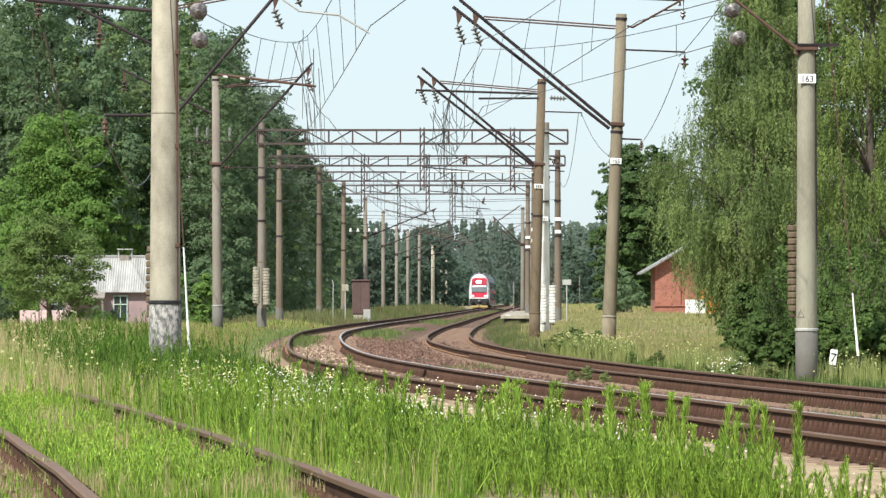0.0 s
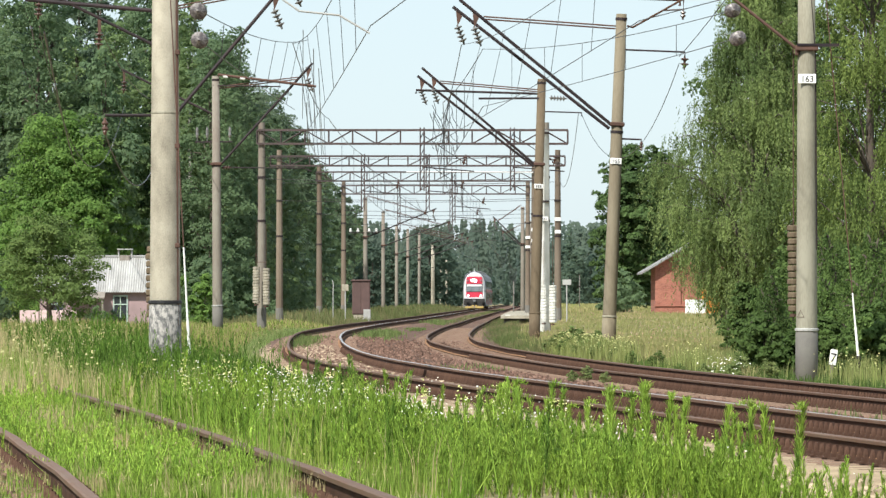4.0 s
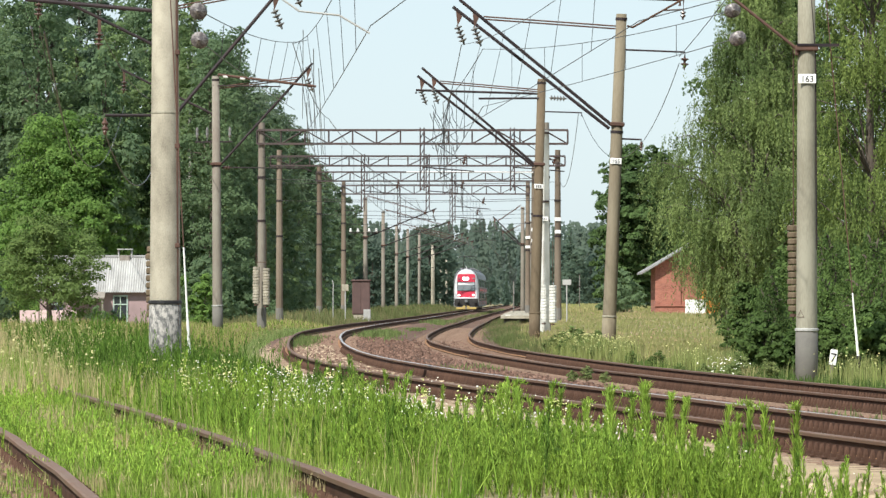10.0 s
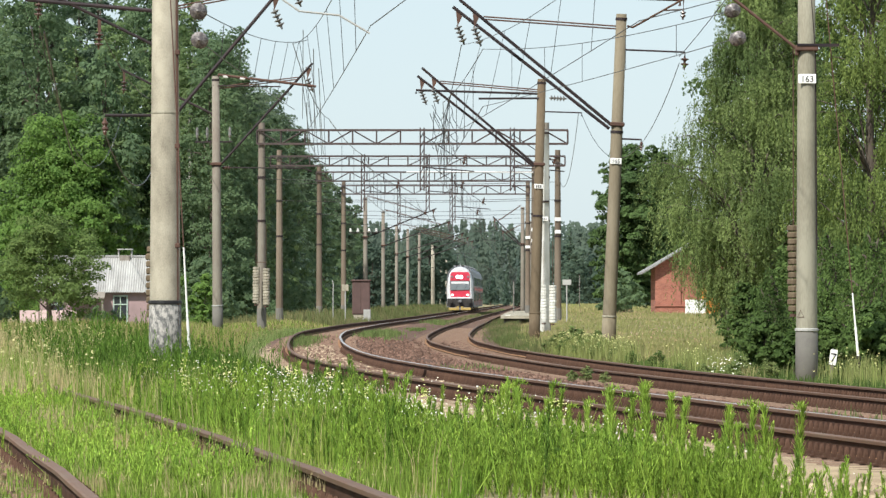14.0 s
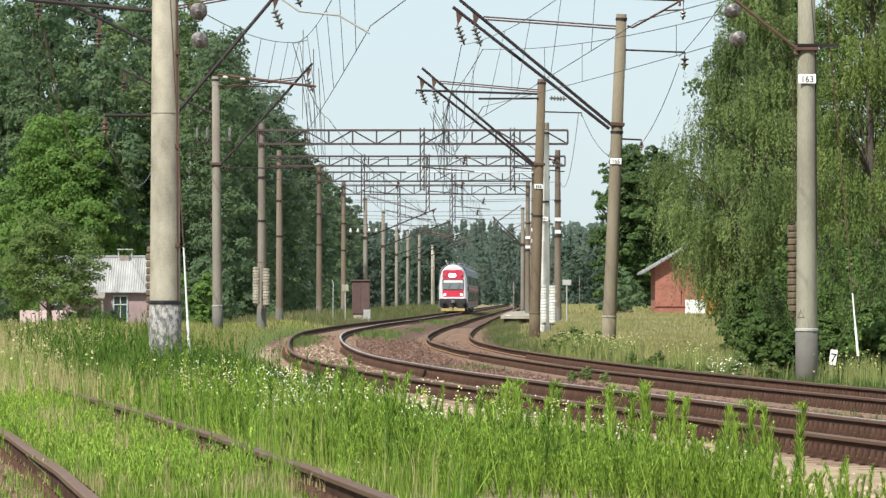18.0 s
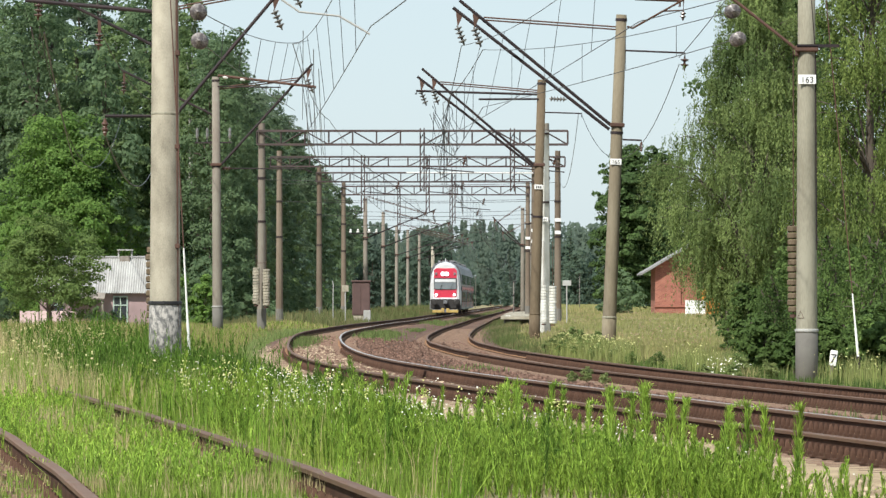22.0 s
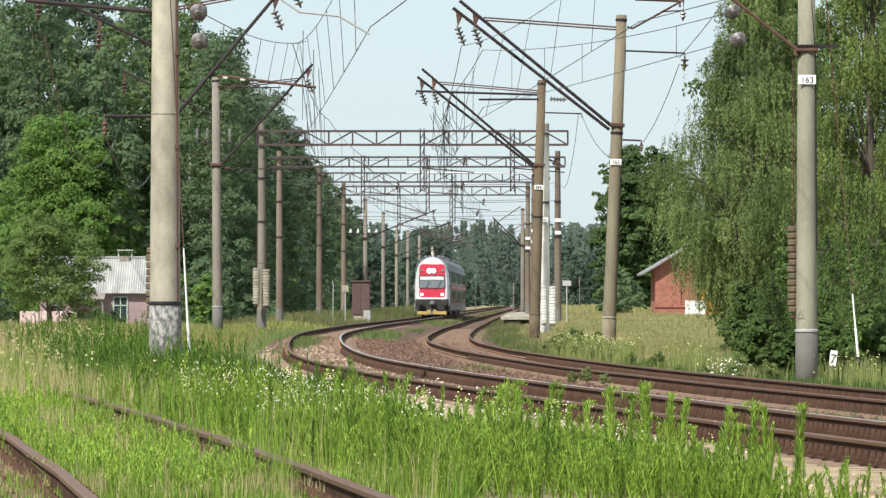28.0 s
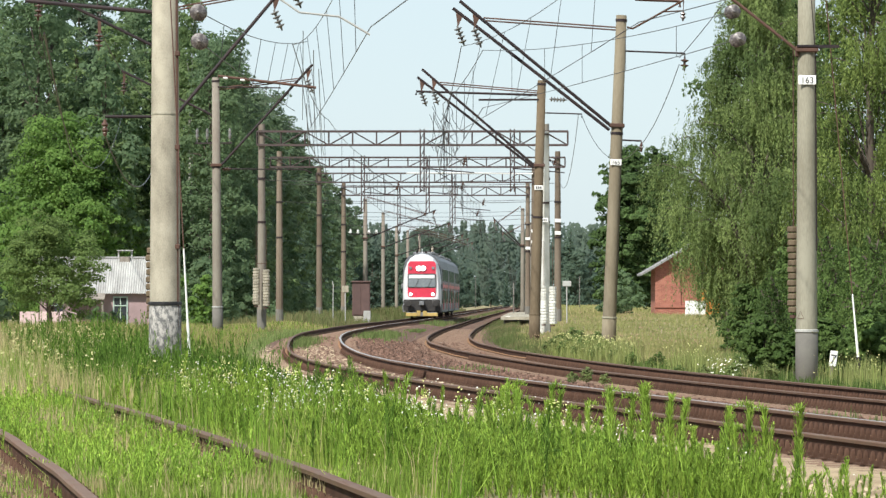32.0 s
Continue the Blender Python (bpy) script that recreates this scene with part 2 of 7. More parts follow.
M_BANK = foliage("bank_weed_leaves", (0.27, 0.32, 0.10), (0.33, 0.34, 0.14), 0.5, 0.45, 0.35)
M_PETAL = foliage("white_petals", (0.82, 0.81, 0.72), (0.74, 0.73, 0.64), 3, 0.3, 0.1)
M_YELLOW = foliage("yellow_petals", (0.62, 0.59, 0.27), (0.55, 0.52, 0.22), 3, 0.3, 0.15)
M_TRAINWHITE = material("white_coach_paint", (0.66, 0.66, 0.67), 0.35, second=(0.55, 0.55, 0.56), scale=1, fine=8, mix=0.3, bump=0, spec=0.5)
# silver darkened all over to carry the shade on the train's side
M_TRAINSILVER = material("shaded_silver_paint", (0.15, 0.155, 0.165), 0.5, 0.2, second=(0.11, 0.11, 0.12), scale=1, fine=8, mix=0.3, bump=0, spec=0.5)
M_TRAINRED = material("red_coach_paint", (0.50, 0.034, 0.066), 0.35, second=(0.42, 0.03, 0.055), bump=0, spec=0.5)
M_TRAINGREY = material("grey_coach_paint", (0.20, 0.205, 0.215), 0.45, bump=0)
M_TRAINBLACK = material("underframe_black", (0.018, 0.018, 0.02), 0.6, second=(0.04, 0.035, 0.03), bump=0)
M_TRAINYELLOW = material("yellow_plough_paint", (0.46, 0.32, 0.085), 0.5, second=(0.30, 0.22, 0.09), bump=0)
# glass colour lifted to hold the sky's reflection
M_SCREEN = material("sky_paled_windscreen", (0.16, 0.18, 0.19), 0.12, second=(0.12, 0.135, 0.145), bump=0, spec=0.8)
M_LAMP = glow("headlight_glow", (1.0, 0.97, 0.90), 60.0)
M_LAMPLOW = glow("lower_headlight_glow", (1.0, 0.97, 0.92), 9.0)


# ---- mesh helpers ----
class Build:
    """Collects points and faces of one mesh."""

    def __init__(self):
        self.v, self.f, self.m = [], [], []

    def add(self, verts, faces, mat=0):
        k = len(self.v)
        self.v.extend(tuple(p) for p in verts)
        self.f.extend(tuple(i + k for i in face) for face in faces)
        self.m.extend([mat] * len(faces))

    def box(self, x0, x1, y0, y1, z0, z1, bevel=0.0, mat=0, matrix=None):
        if bevel:
            b = min(bevel, (x1 - x0) / 2.2, (y1 - y0) / 2.2, (z1 - z0) / 2.2)
            ring = lambda z, e: [(x0 + e, y0 + b, z), (x0 + b, y0 + e, z), (x1 - b, y0 + e, z), (x1 - e, y0 + b, z),
                                 (x1 - e, y1 - b, z), (x1 - b, y1 - e, z), (x0 + b, y1 - e, z), (x0 + e, y1 - b, z)]
            vs = ring(z0, b) + ring(z0 + b, 0) + ring(z1 - b, 0) + ring(z1, b)
            vs = [(x, y, z) for x, y, z in vs]
            fs = [tuple(range(7, -1, -1)), tuple(range(24, 32))]
            fs += [(r * 8 + i, r * 8 + (i + 1) % 8, r * 8 + 8 + (i + 1) % 8, r * 8 + 8 + i) for r in range(3) for i in range(8)]
        else:
            vs = [(x, y, z) for z in (z0, z1) for x, y in ((x0, y0), (x1, y0), (x1, y1), (x0, y1))]
            fs = [(3, 2, 1, 0), (4, 5, 6, 7), (0, 1, 5, 4), (1, 2, 6, 5), (2, 3, 7, 6), (3, 0, 4, 7)]
        if matrix is not None:
            vs = [matrix @ Vector(p) for p in vs]
        self.add(vs, fs, mat)

    def tube(self, path, radii, n=8, mat=0, caps=True):
        """A round bar along path; one radius, or one for each point."""
        path = [Vector(p) for p in path]
        if not hasattr(radii, "__len__"):
            radii = [radii] * len(path)
        vs, fs = [], []
        for i, p in enumerate(path):
            d = (path[min(i + 1, len(path) - 1)] - path[max(i - 1, 0)]).normalized()
            a = d.cross(Vector((0, 0, 1)) if abs(d.z) < 0.95 else Vector((1, 0, 0))).normalized()
            b = d.cross(a)
            for k in range(n):
                w = 2 * math.pi * k / n
                vs.append(p + (a * math.cos(w) + b * math.sin(w)) * radii[i])
        for i in range(len(path) - 1):
            fs += [(i * n + k, i * n + (k + 1) % n, (i + 1) * n + (k + 1) % n, (i + 1) * n + k) for k in range(n)]
        if caps:
            fs += [tuple(range(n - 1, -1, -1)), tuple(range((len(path) - 1) * n, len(path) * n))]
        self.add(vs, fs, mat)

    def lathe(self, base, axis, profile, n=10, mat=0):
        """A turned body: profile of (along, radius) from base in the direction of axis."""
        base, axis = Vector(base), Vector(axis).normalized()
        self.tube_profile([(base + axis * a, r) for a, r in profile], axis, n, mat)

    def tube_profile(self, rings, axis, n, mat):
        a = axis.cross(Vector((0, 0, 1)) if abs(axis.z) < 0.95 else Vector((1, 0, 0))).normalized()
        b = axis.cross(a)
        vs, fs = [], []
        for p, r in rings:
            vs += [p + (a * math.cos(2 * math.pi * k / n) + b * math.sin(2 * math.pi * k / n)) * r for k in range(n)]
        for i in range(len(rings) - 1):
            fs += [(i * n + k, i * n + (k + 1) % n, (i + 1) * n + (k + 1) % n, (i + 1) * n + k) for k in range(n)]
        fs += [tuple(range(n - 1, -1, -1)), tuple(range((len(rings) - 1) * n, len(rings) * n))]
        self.add(vs, fs, mat)

    def mesh(self, name, *mats, smooth=False):
        me = bpy.data.meshes.new(name)
        me.from_pydata(self.v, [], self.f)
        for m in mats:
            me.materials.append(m)
        if len(mats) > 1:
            me.polygons.foreach_set("material_index", self.m)
        if smooth:
            me.polygons.foreach_set("use_smooth", [True] * len(me.polygons))
        me.update()
        return me


def array_mesh(name, verts, faces, mat, smooth=False):
    """A mesh from numpy arrays, all faces with the same number of corners."""
    me = bpy.data.meshes.new(name)
    k = faces.shape[1]
    me.vertices.add(len(verts))
    me.vertices.foreach_set("co", np.asarray(verts, dtype=np.float32).ravel())
    me.loops.add(faces.size)
    me.loops.foreach_set("vertex_index", faces.astype(np.int32).ravel())
    me.polygons.add(len(faces))
    me.polygons.foreach_set("loop_start", np.arange(0, faces.size, k, dtype=np.int32))
    me.polygons.foreach_set("loop_total", np.full(len(faces), k, dtype=np.int32))
    if smooth:
        me.polygons.foreach_set("use_smooth", np.ones(len(faces), dtype=bool))
    me.materials.append(mat)
    me.update(calc_edges=True)
    return me


def part(name, build, mat, parent, label="", at=None, smooth=False):
    """One mesh object under a thing or a part."""
    me = build if isinstance(build, bpy.types.Mesh) else build.mesh(name, *(mat if isinstance(mat, tuple) else (mat,)), smooth=smooth)
    ob = new(name, me)
    ob.parent = parent
    if at is not None:
        ob.matrix_basis = at
    if label:
        ob["label"] = label
    return ob


def thing(name, x, y, z, label, category, group="", kind="", rz=0.0):
    ob = new(name)
    ob.matrix_basis = pose(x, y, z, 0, 0, rz)
    ob.empty_display_size = 0.2
    return tagged(ob, label, category, group, kind)


# ---- the line of the railway ----
KNOT = (40, 70, 100, 130, 160, 190, 230, 300, 350, 800)
BEND = (0.773, 1.078, 1.734, 0.576, 0.214, 0.979, 0.074, 0.05, 0, 0)      # thousandths of a radian a metre
LINE_Y = np.arange(-40, 3001, 2.0)
_k = np.interp(LINE_Y, KNOT, BEND) * 1e-3
_th = np.concatenate([[0], np.cumsum((_k[1:] + _k[:-1]))])
_th += 0.0189 - np.interp(420, LINE_Y, _th)
_x = np.concatenate([[0], np.cumsum((_th[1:] + _th[:-1]))])
_x += -0.747 - np.interp(420, LINE_Y, _x)


def line_a(y):
    """x of the left track's middle, which the train runs on."""
    return float(np.interp(y, LINE_Y, _x))


def heading(y):
    return float(np.interp(y, LINE_Y, _th))


SPACING = ((30, 80, 130, 180, 400, 3000), (5.97, 5.88, 5.46, 4.61, 4.0, 4.0))
DIP = ((40, 70, 100, 130, 160, 200, 260, 330, 420, 700), (-0.01, 0.03, 0.029, -0.021, -0.045, 0.038, 0.048, -0.02, -0.021, -0.019))
SIDING = ((20, 28, 34, 42, 50, 65, 3000), (-8.3, -8.15, -7.9, -7.68, -7.58, -7.65, -7.65))


def line_b(y):
    return line_a(y) + float(np.interp(y, *SPACING))


def line_s(y):
    return line_a(y) + float(np.interp(y, *SIDING))


Z_A, Z_B, Z_S = 0.0, -0.20, 0.16


def dip(y):
    return float(np.interp(y, *DIP))


def smooth(a, b, v):
    t = min(1.0, max(0.0, (v - a) / (b - a)))
    return t * t * (3 - 2 * t)


def ground_z(x, y):
    """Height of the ground sheet."""
    u = x - line_a(y)
    w = float(np.interp(y, *SPACING))
    if u < 0:
        z = -0.55 + 0.17 * smooth(-1.8, -2.4, u) + 0.38 * smooth(-2.4, -5.6, u)
        z += (-0.62 * smooth(160, 320, y)) * smooth(-5, -13, u)
        z += 0.12 * smooth(60, 110, y) * (1 - smooth(130, 240, y)) * smooth(-2.4, -6, u) - 0.1 * smooth(160, 320, y)
        z -= 0.1 * smooth(-7, -22, u) * smooth(60, 200, y)
    else:
        z = -0.62 + 0.18 * smooth(w + 1.7, w + 2.6, u) + (0.50 * smooth(200, 370, y) + 0.05) * smooth(w + 2.4, w + 6, u) + 0.03
    return z + 0.05 * noise.noise(Vector((x * 0.25, y * 0.12, 0))) * smooth(2.5, 6, abs(u - w / 2))


# ---- ground ----
def make_ground():
    us = [-1800, -700, -300, -160, -90, -60, -45, -36, -30, -26, -22, -19, -16, -14, -12, -10.5, -9, -8, -7, -6, -5.2, -4.5, -3.8, -3.2, -2.7, -2.3, -1, 1, 2.5, 4, 6, 7, 7.6, 8.2, 9, 10, 11, 12.5, 14, 16, 19, 23, 28, 35, 45, 60, 90, 160, 300, 700, 1800]
    ys = [-40, -20, 0, 10, 18] + list(range(22, 130, 3)) + list(range(130, 260, 6)) + list(range(260, 500, 15)) + [520, 560, 620, 700, 800, 1000, 1300, 1800, 2500, 3000]
    vs = np.array([(line_a(y) + u, y, ground_z(line_a(y) + u, y)) for y in ys for u in us])
    n = len(us)
    a = np.array([j * n + i for j in range(len(ys) - 1) for i in range(n - 1)])
    fs = np.stack([a, a + 1, a + n + 1, a + n], 1)
    ob = new("ground", array_mesh("ground", vs, fs, M_SOIL, True))
    return tagged(ob, "rough meadow soil with green and dry grass", "ground", kind="structure")


make_ground()


def strip(name, centre, z0, half, shoulder, y0, y1, mat, label, category):
    """A bed of stones that follows a track: flat top, sloping shoulders."""
    offs = [(-half - shoulder, -0.22), (-half, 0), (-1.12, 0.005), (-0.5, 0.005), (0, 0.01), (0.5, 0.005), (1.12, 0.005), (half, 0), (half + shoulder, -0.22)]
    ys = [y0 + i * 1.2 for i in range(int((min(y1, 260) - y0) / 1.2) + 1)] + list(np.arange(262, y1, 8.0))
    vs, n = [], len(offs)
    for y in ys:
        th = heading(y)
        for o, dz in offs:
            vs.append((centre(y) + o * math.cos(th), y - o * math.sin(th), z0 + dip(y) + dz + 0.035 * noise.noise(Vector((o * 2.5, y * 1.1, z0)))))
    a = np.array([j * n + i for j in range(len(ys) - 1) for i in range(n - 1)])
    me = array_mesh(name, np.array(vs), np.stack([a, a + 1, a + n + 1, a + n], 1), mat, True)
    me.materials.append(M_BEDRUSTSHADE)                 # brake dust and rust beside each rail, darkened for the rail's shade
    me.polygons.foreach_set("material_index", np.isin(a % n, (2, 5)).astype(np.int32))
    return tagged(new(name, me), label, category, kind="structure")


strip("ballast_bed", line_a, Z_A - 0.232, 1.55, 0.75, 20, 1200, M_BALLAST, "reddish brown crushed stone bed under the railway track", "ballast")
strip("ballast_bed", line_b, Z_B - 0.228, 1.6, 0.8, 20, 1200, M_BALLAST, "reddish brown crushed stone bed under the railway track", "ballast")


def between_bed():
    """The stony strip between the two tracks."""
    ys = list(np.arange(20, 260, 2.0)) + list(np.arange(262, 1200, 12.0))
    vs = []
    for y in ys:
        a, b = line_a(y) + 1.5, line_b(y) - 1.55
        for k in range(5):
            x = a + (b - a) * k / 4
            vs.append((x, y, dip(y) - 0.285 - 0.16 * k / 4 + 0.03 * noise.noise(Vector((x * 2, y, 4)))))
    a = np.array([j * 5 + i for j in range(len(ys) - 1) for i in range(4)])
    ob = new("ballast_bed", array_mesh("ballast_bed", np.array(vs), np.stack([a, a + 1, a + 6, a + 5], 1), M_BALLAST, True))
    tagged(ob, "trodden reddish gravel strip between the two tracks", "ballast", kind="structure")


between_bed()


def shoulder_bed():
    """Pale sandy gravel from the sleepers' ends down the near ballast shoulder."""
    ys = list(np.arange(24, 150, 1.2))
    offs = (-1.0, -1.3, -1.6, -2.0, -2.4, -3.0, -3.6, -4.2)
    vs, n = [], len(offs)
    for y in ys:
        for k, o in enumerate(offs):
            o += 0.1 * noise.noise(Vector((k * 3.1, y * 0.8, 2)))
            g = ground_z(line_a(y) + o, y) + (0.012 if k < n - 1 else -0.03)
            z = max(g, -0.212 + dip(y) - 0.29 * max(0.0, -o - 1.55)) if o > -2.6 else g
            vs.append((line_a(y) + o, y - o * heading(y), z + 0.012 + 0.02 * noise.noise(Vector((o * 4, y * 1.7, 9)))))
    a = np.array([j * n + i for j in range(len(ys) - 1) for i in range(n - 1)])
    ob = new("gravel_shoulder", array_mesh("gravel_shoulder", np.array(vs), np.stack([a + 1, a, a + n, a + n + 1], 1), M_GRAVEL, True))
    tagged(ob, "pale sandy gravel at the foot of the ballast", "gravel", kind="structure")


shoulder_bed()

RAIL = ((-0.075, -0.18), (0.075, -0.18), (0.075, -0.168), (0.012, -0.150), (0.009, -0.046), (0.034, -0.036), (0.037, -0.008), (0.028, 0.0),
        (-0.028, 0.0), (-0.037, -0.008), (-0.034, -0.036), (-0.009, -0.046), (-0.012, -0.150), (-0.075, -0.168))


def rail(parent, centre, side, z0, y0, y1, top, label=""):
    """A rolled rail swept along the track, its head in a second material."""
    ys = [y0 + 1.0 * i for i in range(int(min(y1, 260) - y0) + 1)] + list(np.arange(264, y1, 8.0))
    b, n = Build(), len(RAIL)
    for y in ys:
        th = heading(y)
        for o, z in RAIL:
            o = o * 1.05 + side * 0.795
            b.v.append((centre(y) + o * math.cos(th), y - o * math.sin(th), z0 + dip(y) + z))
    for j in range(len(ys) - 1):
        for i in range(n):
            b.f.append((j * n + i, j * n + (i + 1) % n, (j + 1) * n + (i + 1) % n, (j + 1) * n + i))
            b.m.append(2 if i == 7 else 1 if i in (5, 6, 8, 9) else 3 if i in (1, 2, 12, 13) else 0)
    return part("rail", b, (M_RAILSIDE, M_RAILDULL, top, M_RAILFOOT), parent, label)


def sleeper_mesh():
    b = Build()
    b.box(-1.32, 1.32, -0.12, 0.12, -0.2, 0.0, 0.03)
    return b.mesh("sleeper", M_SLEEPER)


def clip_mesh():
    """Rail fastening: base plate, two clamps with bolts at each side of the foot."""
    b = Build()
    b.box(-0.17, 0.17, -0.17, 0.17, 0.0, 0.018)
    for sx in (-0.115, 0.115):
        for dy in (-0.13, 0.13):
            b.box(sx - 0.034, sx + 0.034, dy - 0.04, dy + 0.04, 0.018, 0.05)
            b.lathe((sx, dy, 0.05), (0, 0, 1), [(0, 0.028), (0.035, 0.026), (0.075, 0.014)], 5)
    return b.mesh("fastening", M_CLIP)


SLEEPER, CLIP = sleeper_mesh(), clip_mesh()


def track(name, centre, z0, y0, y1, near, top, label, tops=("", "")):
    t = thing(name, 0, 0, 0, label, "railway track", kind="structure")
    rail(t, centre, -1, z0, y0, y1, top[0], tops[0])
    rail(t, centre, 1, z0, y0, y1, top[1], tops[1])
    far, y, n = Build(), y0 + 0.3, 0
    fars = Build()
    while y < min(420, y1):
        th = heading(y)
        m = Matrix.Translation((centre(y), y, z0 + dip(y) - 0.198)) @ Matrix.Rotation(-th, 4, "Z") @ Matrix.Rotation(random.uniform(-0.01, 0.01), 4, "Z")
        if near[0] < y < near[1]:
            part("sleeper", SLEEPER, None, t, at=m)
        elif y < 300:
            far.add([m @ v.co for v in SLEEPER.vertices], [tuple(p.vertices) for p in SLEEPER.polygons])
        if y < 150:
            for s in (-0.795, 0.795):
                mm = m @ Matrix.Translation((s, 0, 0.0))
                if near[0] < y < near[0] + 0.5 * (near[1] - near[0]):
                    part("fastening", CLIP, None, t, at=mm)
                else:
                    fars.add([mm @ v.co for v in CLIP.vertices], [tuple(p.vertices) for p in CLIP.polygons])
        y += 0.52
    tagged(part("sleepers", far, M_SLEEPER, t), kind="stuff")
    tagged(part("fastenings", fars, M_CLIP, t), kind="stuff")
    return t


track("railway_track", line_a, Z_A, 24, 1200, (44, 130), (M_RAILDULL, M_RAILTOP), "curving main line track with rusty brown rails", ("rust brown rail", "rail with a bright worn head"))
track("railway_track", line_b, Z_B, 24, 1200, (60, 140), (M_RAILDULL, M_RAILDULL), "curving second track with rusty brown rails")
track("siding_track", line_s, Z_S, 20, 130, (24, 60), (M_RAILDULL, M_RAILDULL), "overgrown rusty siding track sunk in tall grass")


def scatter_stones(name, count, y0, y1, spots, label, mat=M_STONE, seed=5):
    """Loose stones: small bent boxes in one mesh."""
    rng = np.random.default_rng(seed)
    base = np.array([(-1, -1, -.6), (1, -1, -.7), (1, 1, -.6), (-1, 1, -.7), (-.6, -.7, .6), (.7, -.6, .7), (.6, .7, .55), (-.7, .6, .7)])
    quad = np.array([(4, 5, 6, 7), (0, 1, 5, 4), (1, 2, 6, 5), (2, 3, 7, 6), (3, 0, 4, 7)])
    vs, fs, k = [], [], 0
    for _ in range(count):
        y = y0 + (y1 - y0) * rng.random() ** 1.6
        c, lo, hi, z0 = spots[int(rng.integers(len(spots)))]
        o = rng.uniform(lo, hi)
        th, r, a = heading(y), rng.uniform(0.012, 0.027) * (0.8 + y / 250), rng.random() * 6.28
        p = base * (r * rng.uniform(0.7, 1.3, 3)) * rng.uniform(0.8, 1.2, (8, 1))
        ca, sa = math.cos(a), math.sin(a)
        p = np.stack([p[:, 0] * ca - p[:, 1] * sa, p[:, 0] * sa + p[:, 1] * ca, p[:, 2]], 1)
        vs.append(p + (c(y) + o, y - o * th, z0 + dip(y) + rng.uniform(-0.01, 0.03)))
        fs.append(quad + k)
        k += 8
    ob = new(name, array_mesh(name, np.concatenate(vs), np.concatenate(fs), mat))
    tagged(ob, label, "stones", kind="stuff")


scatter_stones("ballast_stones", 17000, 34, 200, [(line_a, -0.55, 0.55, -0.225), (line_a, 1.1, 2.2, -0.235), (line_b, -2.3, -1.1, -0.435), (line_b, -0.55, 0.55, -0.425), (line_a, 1.6, 3.6, -0.33)], "loose reddish brown ballast stones between the rails")
scatter_stones("ballast_stones", 13000, 34, 170, [(line_a, -2.6, -1.1, -0.25), (line_a, -3.5, -1.6, -0.29), (line_a, -3.9, -2.2, -0.36), (line_a, -0.55, 0.55, -0.225)], "loose pale beige ballast stones beside the rail", M_STONELIGHT, 6)


scatter_stones("siding_gravel", 700, 33, 44, [(line_s, -1.7, -0.9, -0.15 + Z_S)], "dark coarse gravel beside the siding rail", M_STONE, 7)


# ---- poles and overhead line ----
POLES = "concrete line poles"


def insulator(b, top, direction, discs, r=0.15, step=0.14, mat=0):
    """A string of disc insulators."""
    prof, a = [(0, 0.02)], 0.06
    for _ in range(discs):
        prof += [(a, 0.035), (a + 0.012, r * 0.9), (a + 0.034, r), (a + 0.07, r * 0.55), (a + 0.085, 0.04)]
        a += step
    prof.append((a + 0.05, 0.02))
    b.lathe(top, direction, prof, 16 if step == 0.15 else 10, mat)
    return Vector(top) + Vector(direction).normalized() * (a + 0.05)


def pole(x, y, height, label, mat=M_CONCRETE, lean=(0, 0), base=0.22, top=0.15, collar=True, sink=0.3, square=False, foot=None, ring=1.02, category="pole", bands=(0.985, 0.65)):
    """A tapered round concrete pole with a tarred foot and steel bands."""
    z = ground_z(x, y)
    t = thing("line_pole", x, y, z, label, category, POLES)
    t.matrix_basis = pose(x, y, z, lean[1], lean[0], 0)
    b = Build()
    n = 4 if square else 14
    zs = [-sink, ring, height * 0.45, height]
    b.tube([(0, 0, q) for q in zs], [base - (base - top) * max(0, q) / height for q in zs], n)
    part("shaft", b, mat, t, smooth=not square)
    if collar:
        b = Build()
        b.lathe((0, 0, -sink), (0, 0, 1), [(0, base + 0.012), (ring - 0.02 + sink, base + 0.004), (ring + sink, base - 0.02)], 14)
        part("foot", b, foot or (mat if mat in (M_BROWNPOLE, M_RUSTYPOLE) else M_FOOT), t, "flaking tarred foot" if foot else "", smooth=True)
        b = Build()
        b.lathe((0, 0, ring), (0, 0, 1), [(0, base), (0.01, base + 0.018), (0.05, base + 0.018), (0.06, base)], 14)
        part("ring", b, M_BLACK if foot else M_POLETAN if mat is M_BROWNPOLE else mat if mat is M_RUSTYPOLE else M_PALE, t)
    for q in (height * k for k in bands):
        r = base - (base - top) * q / height
        b = Build()
        b.lathe((0, 0, q - 0.04), (0, 0, 1), [(0, r + 0.015), (0.08, r + 0.014)], 12)
        part("band", b, M_STEEL, t)
    return t


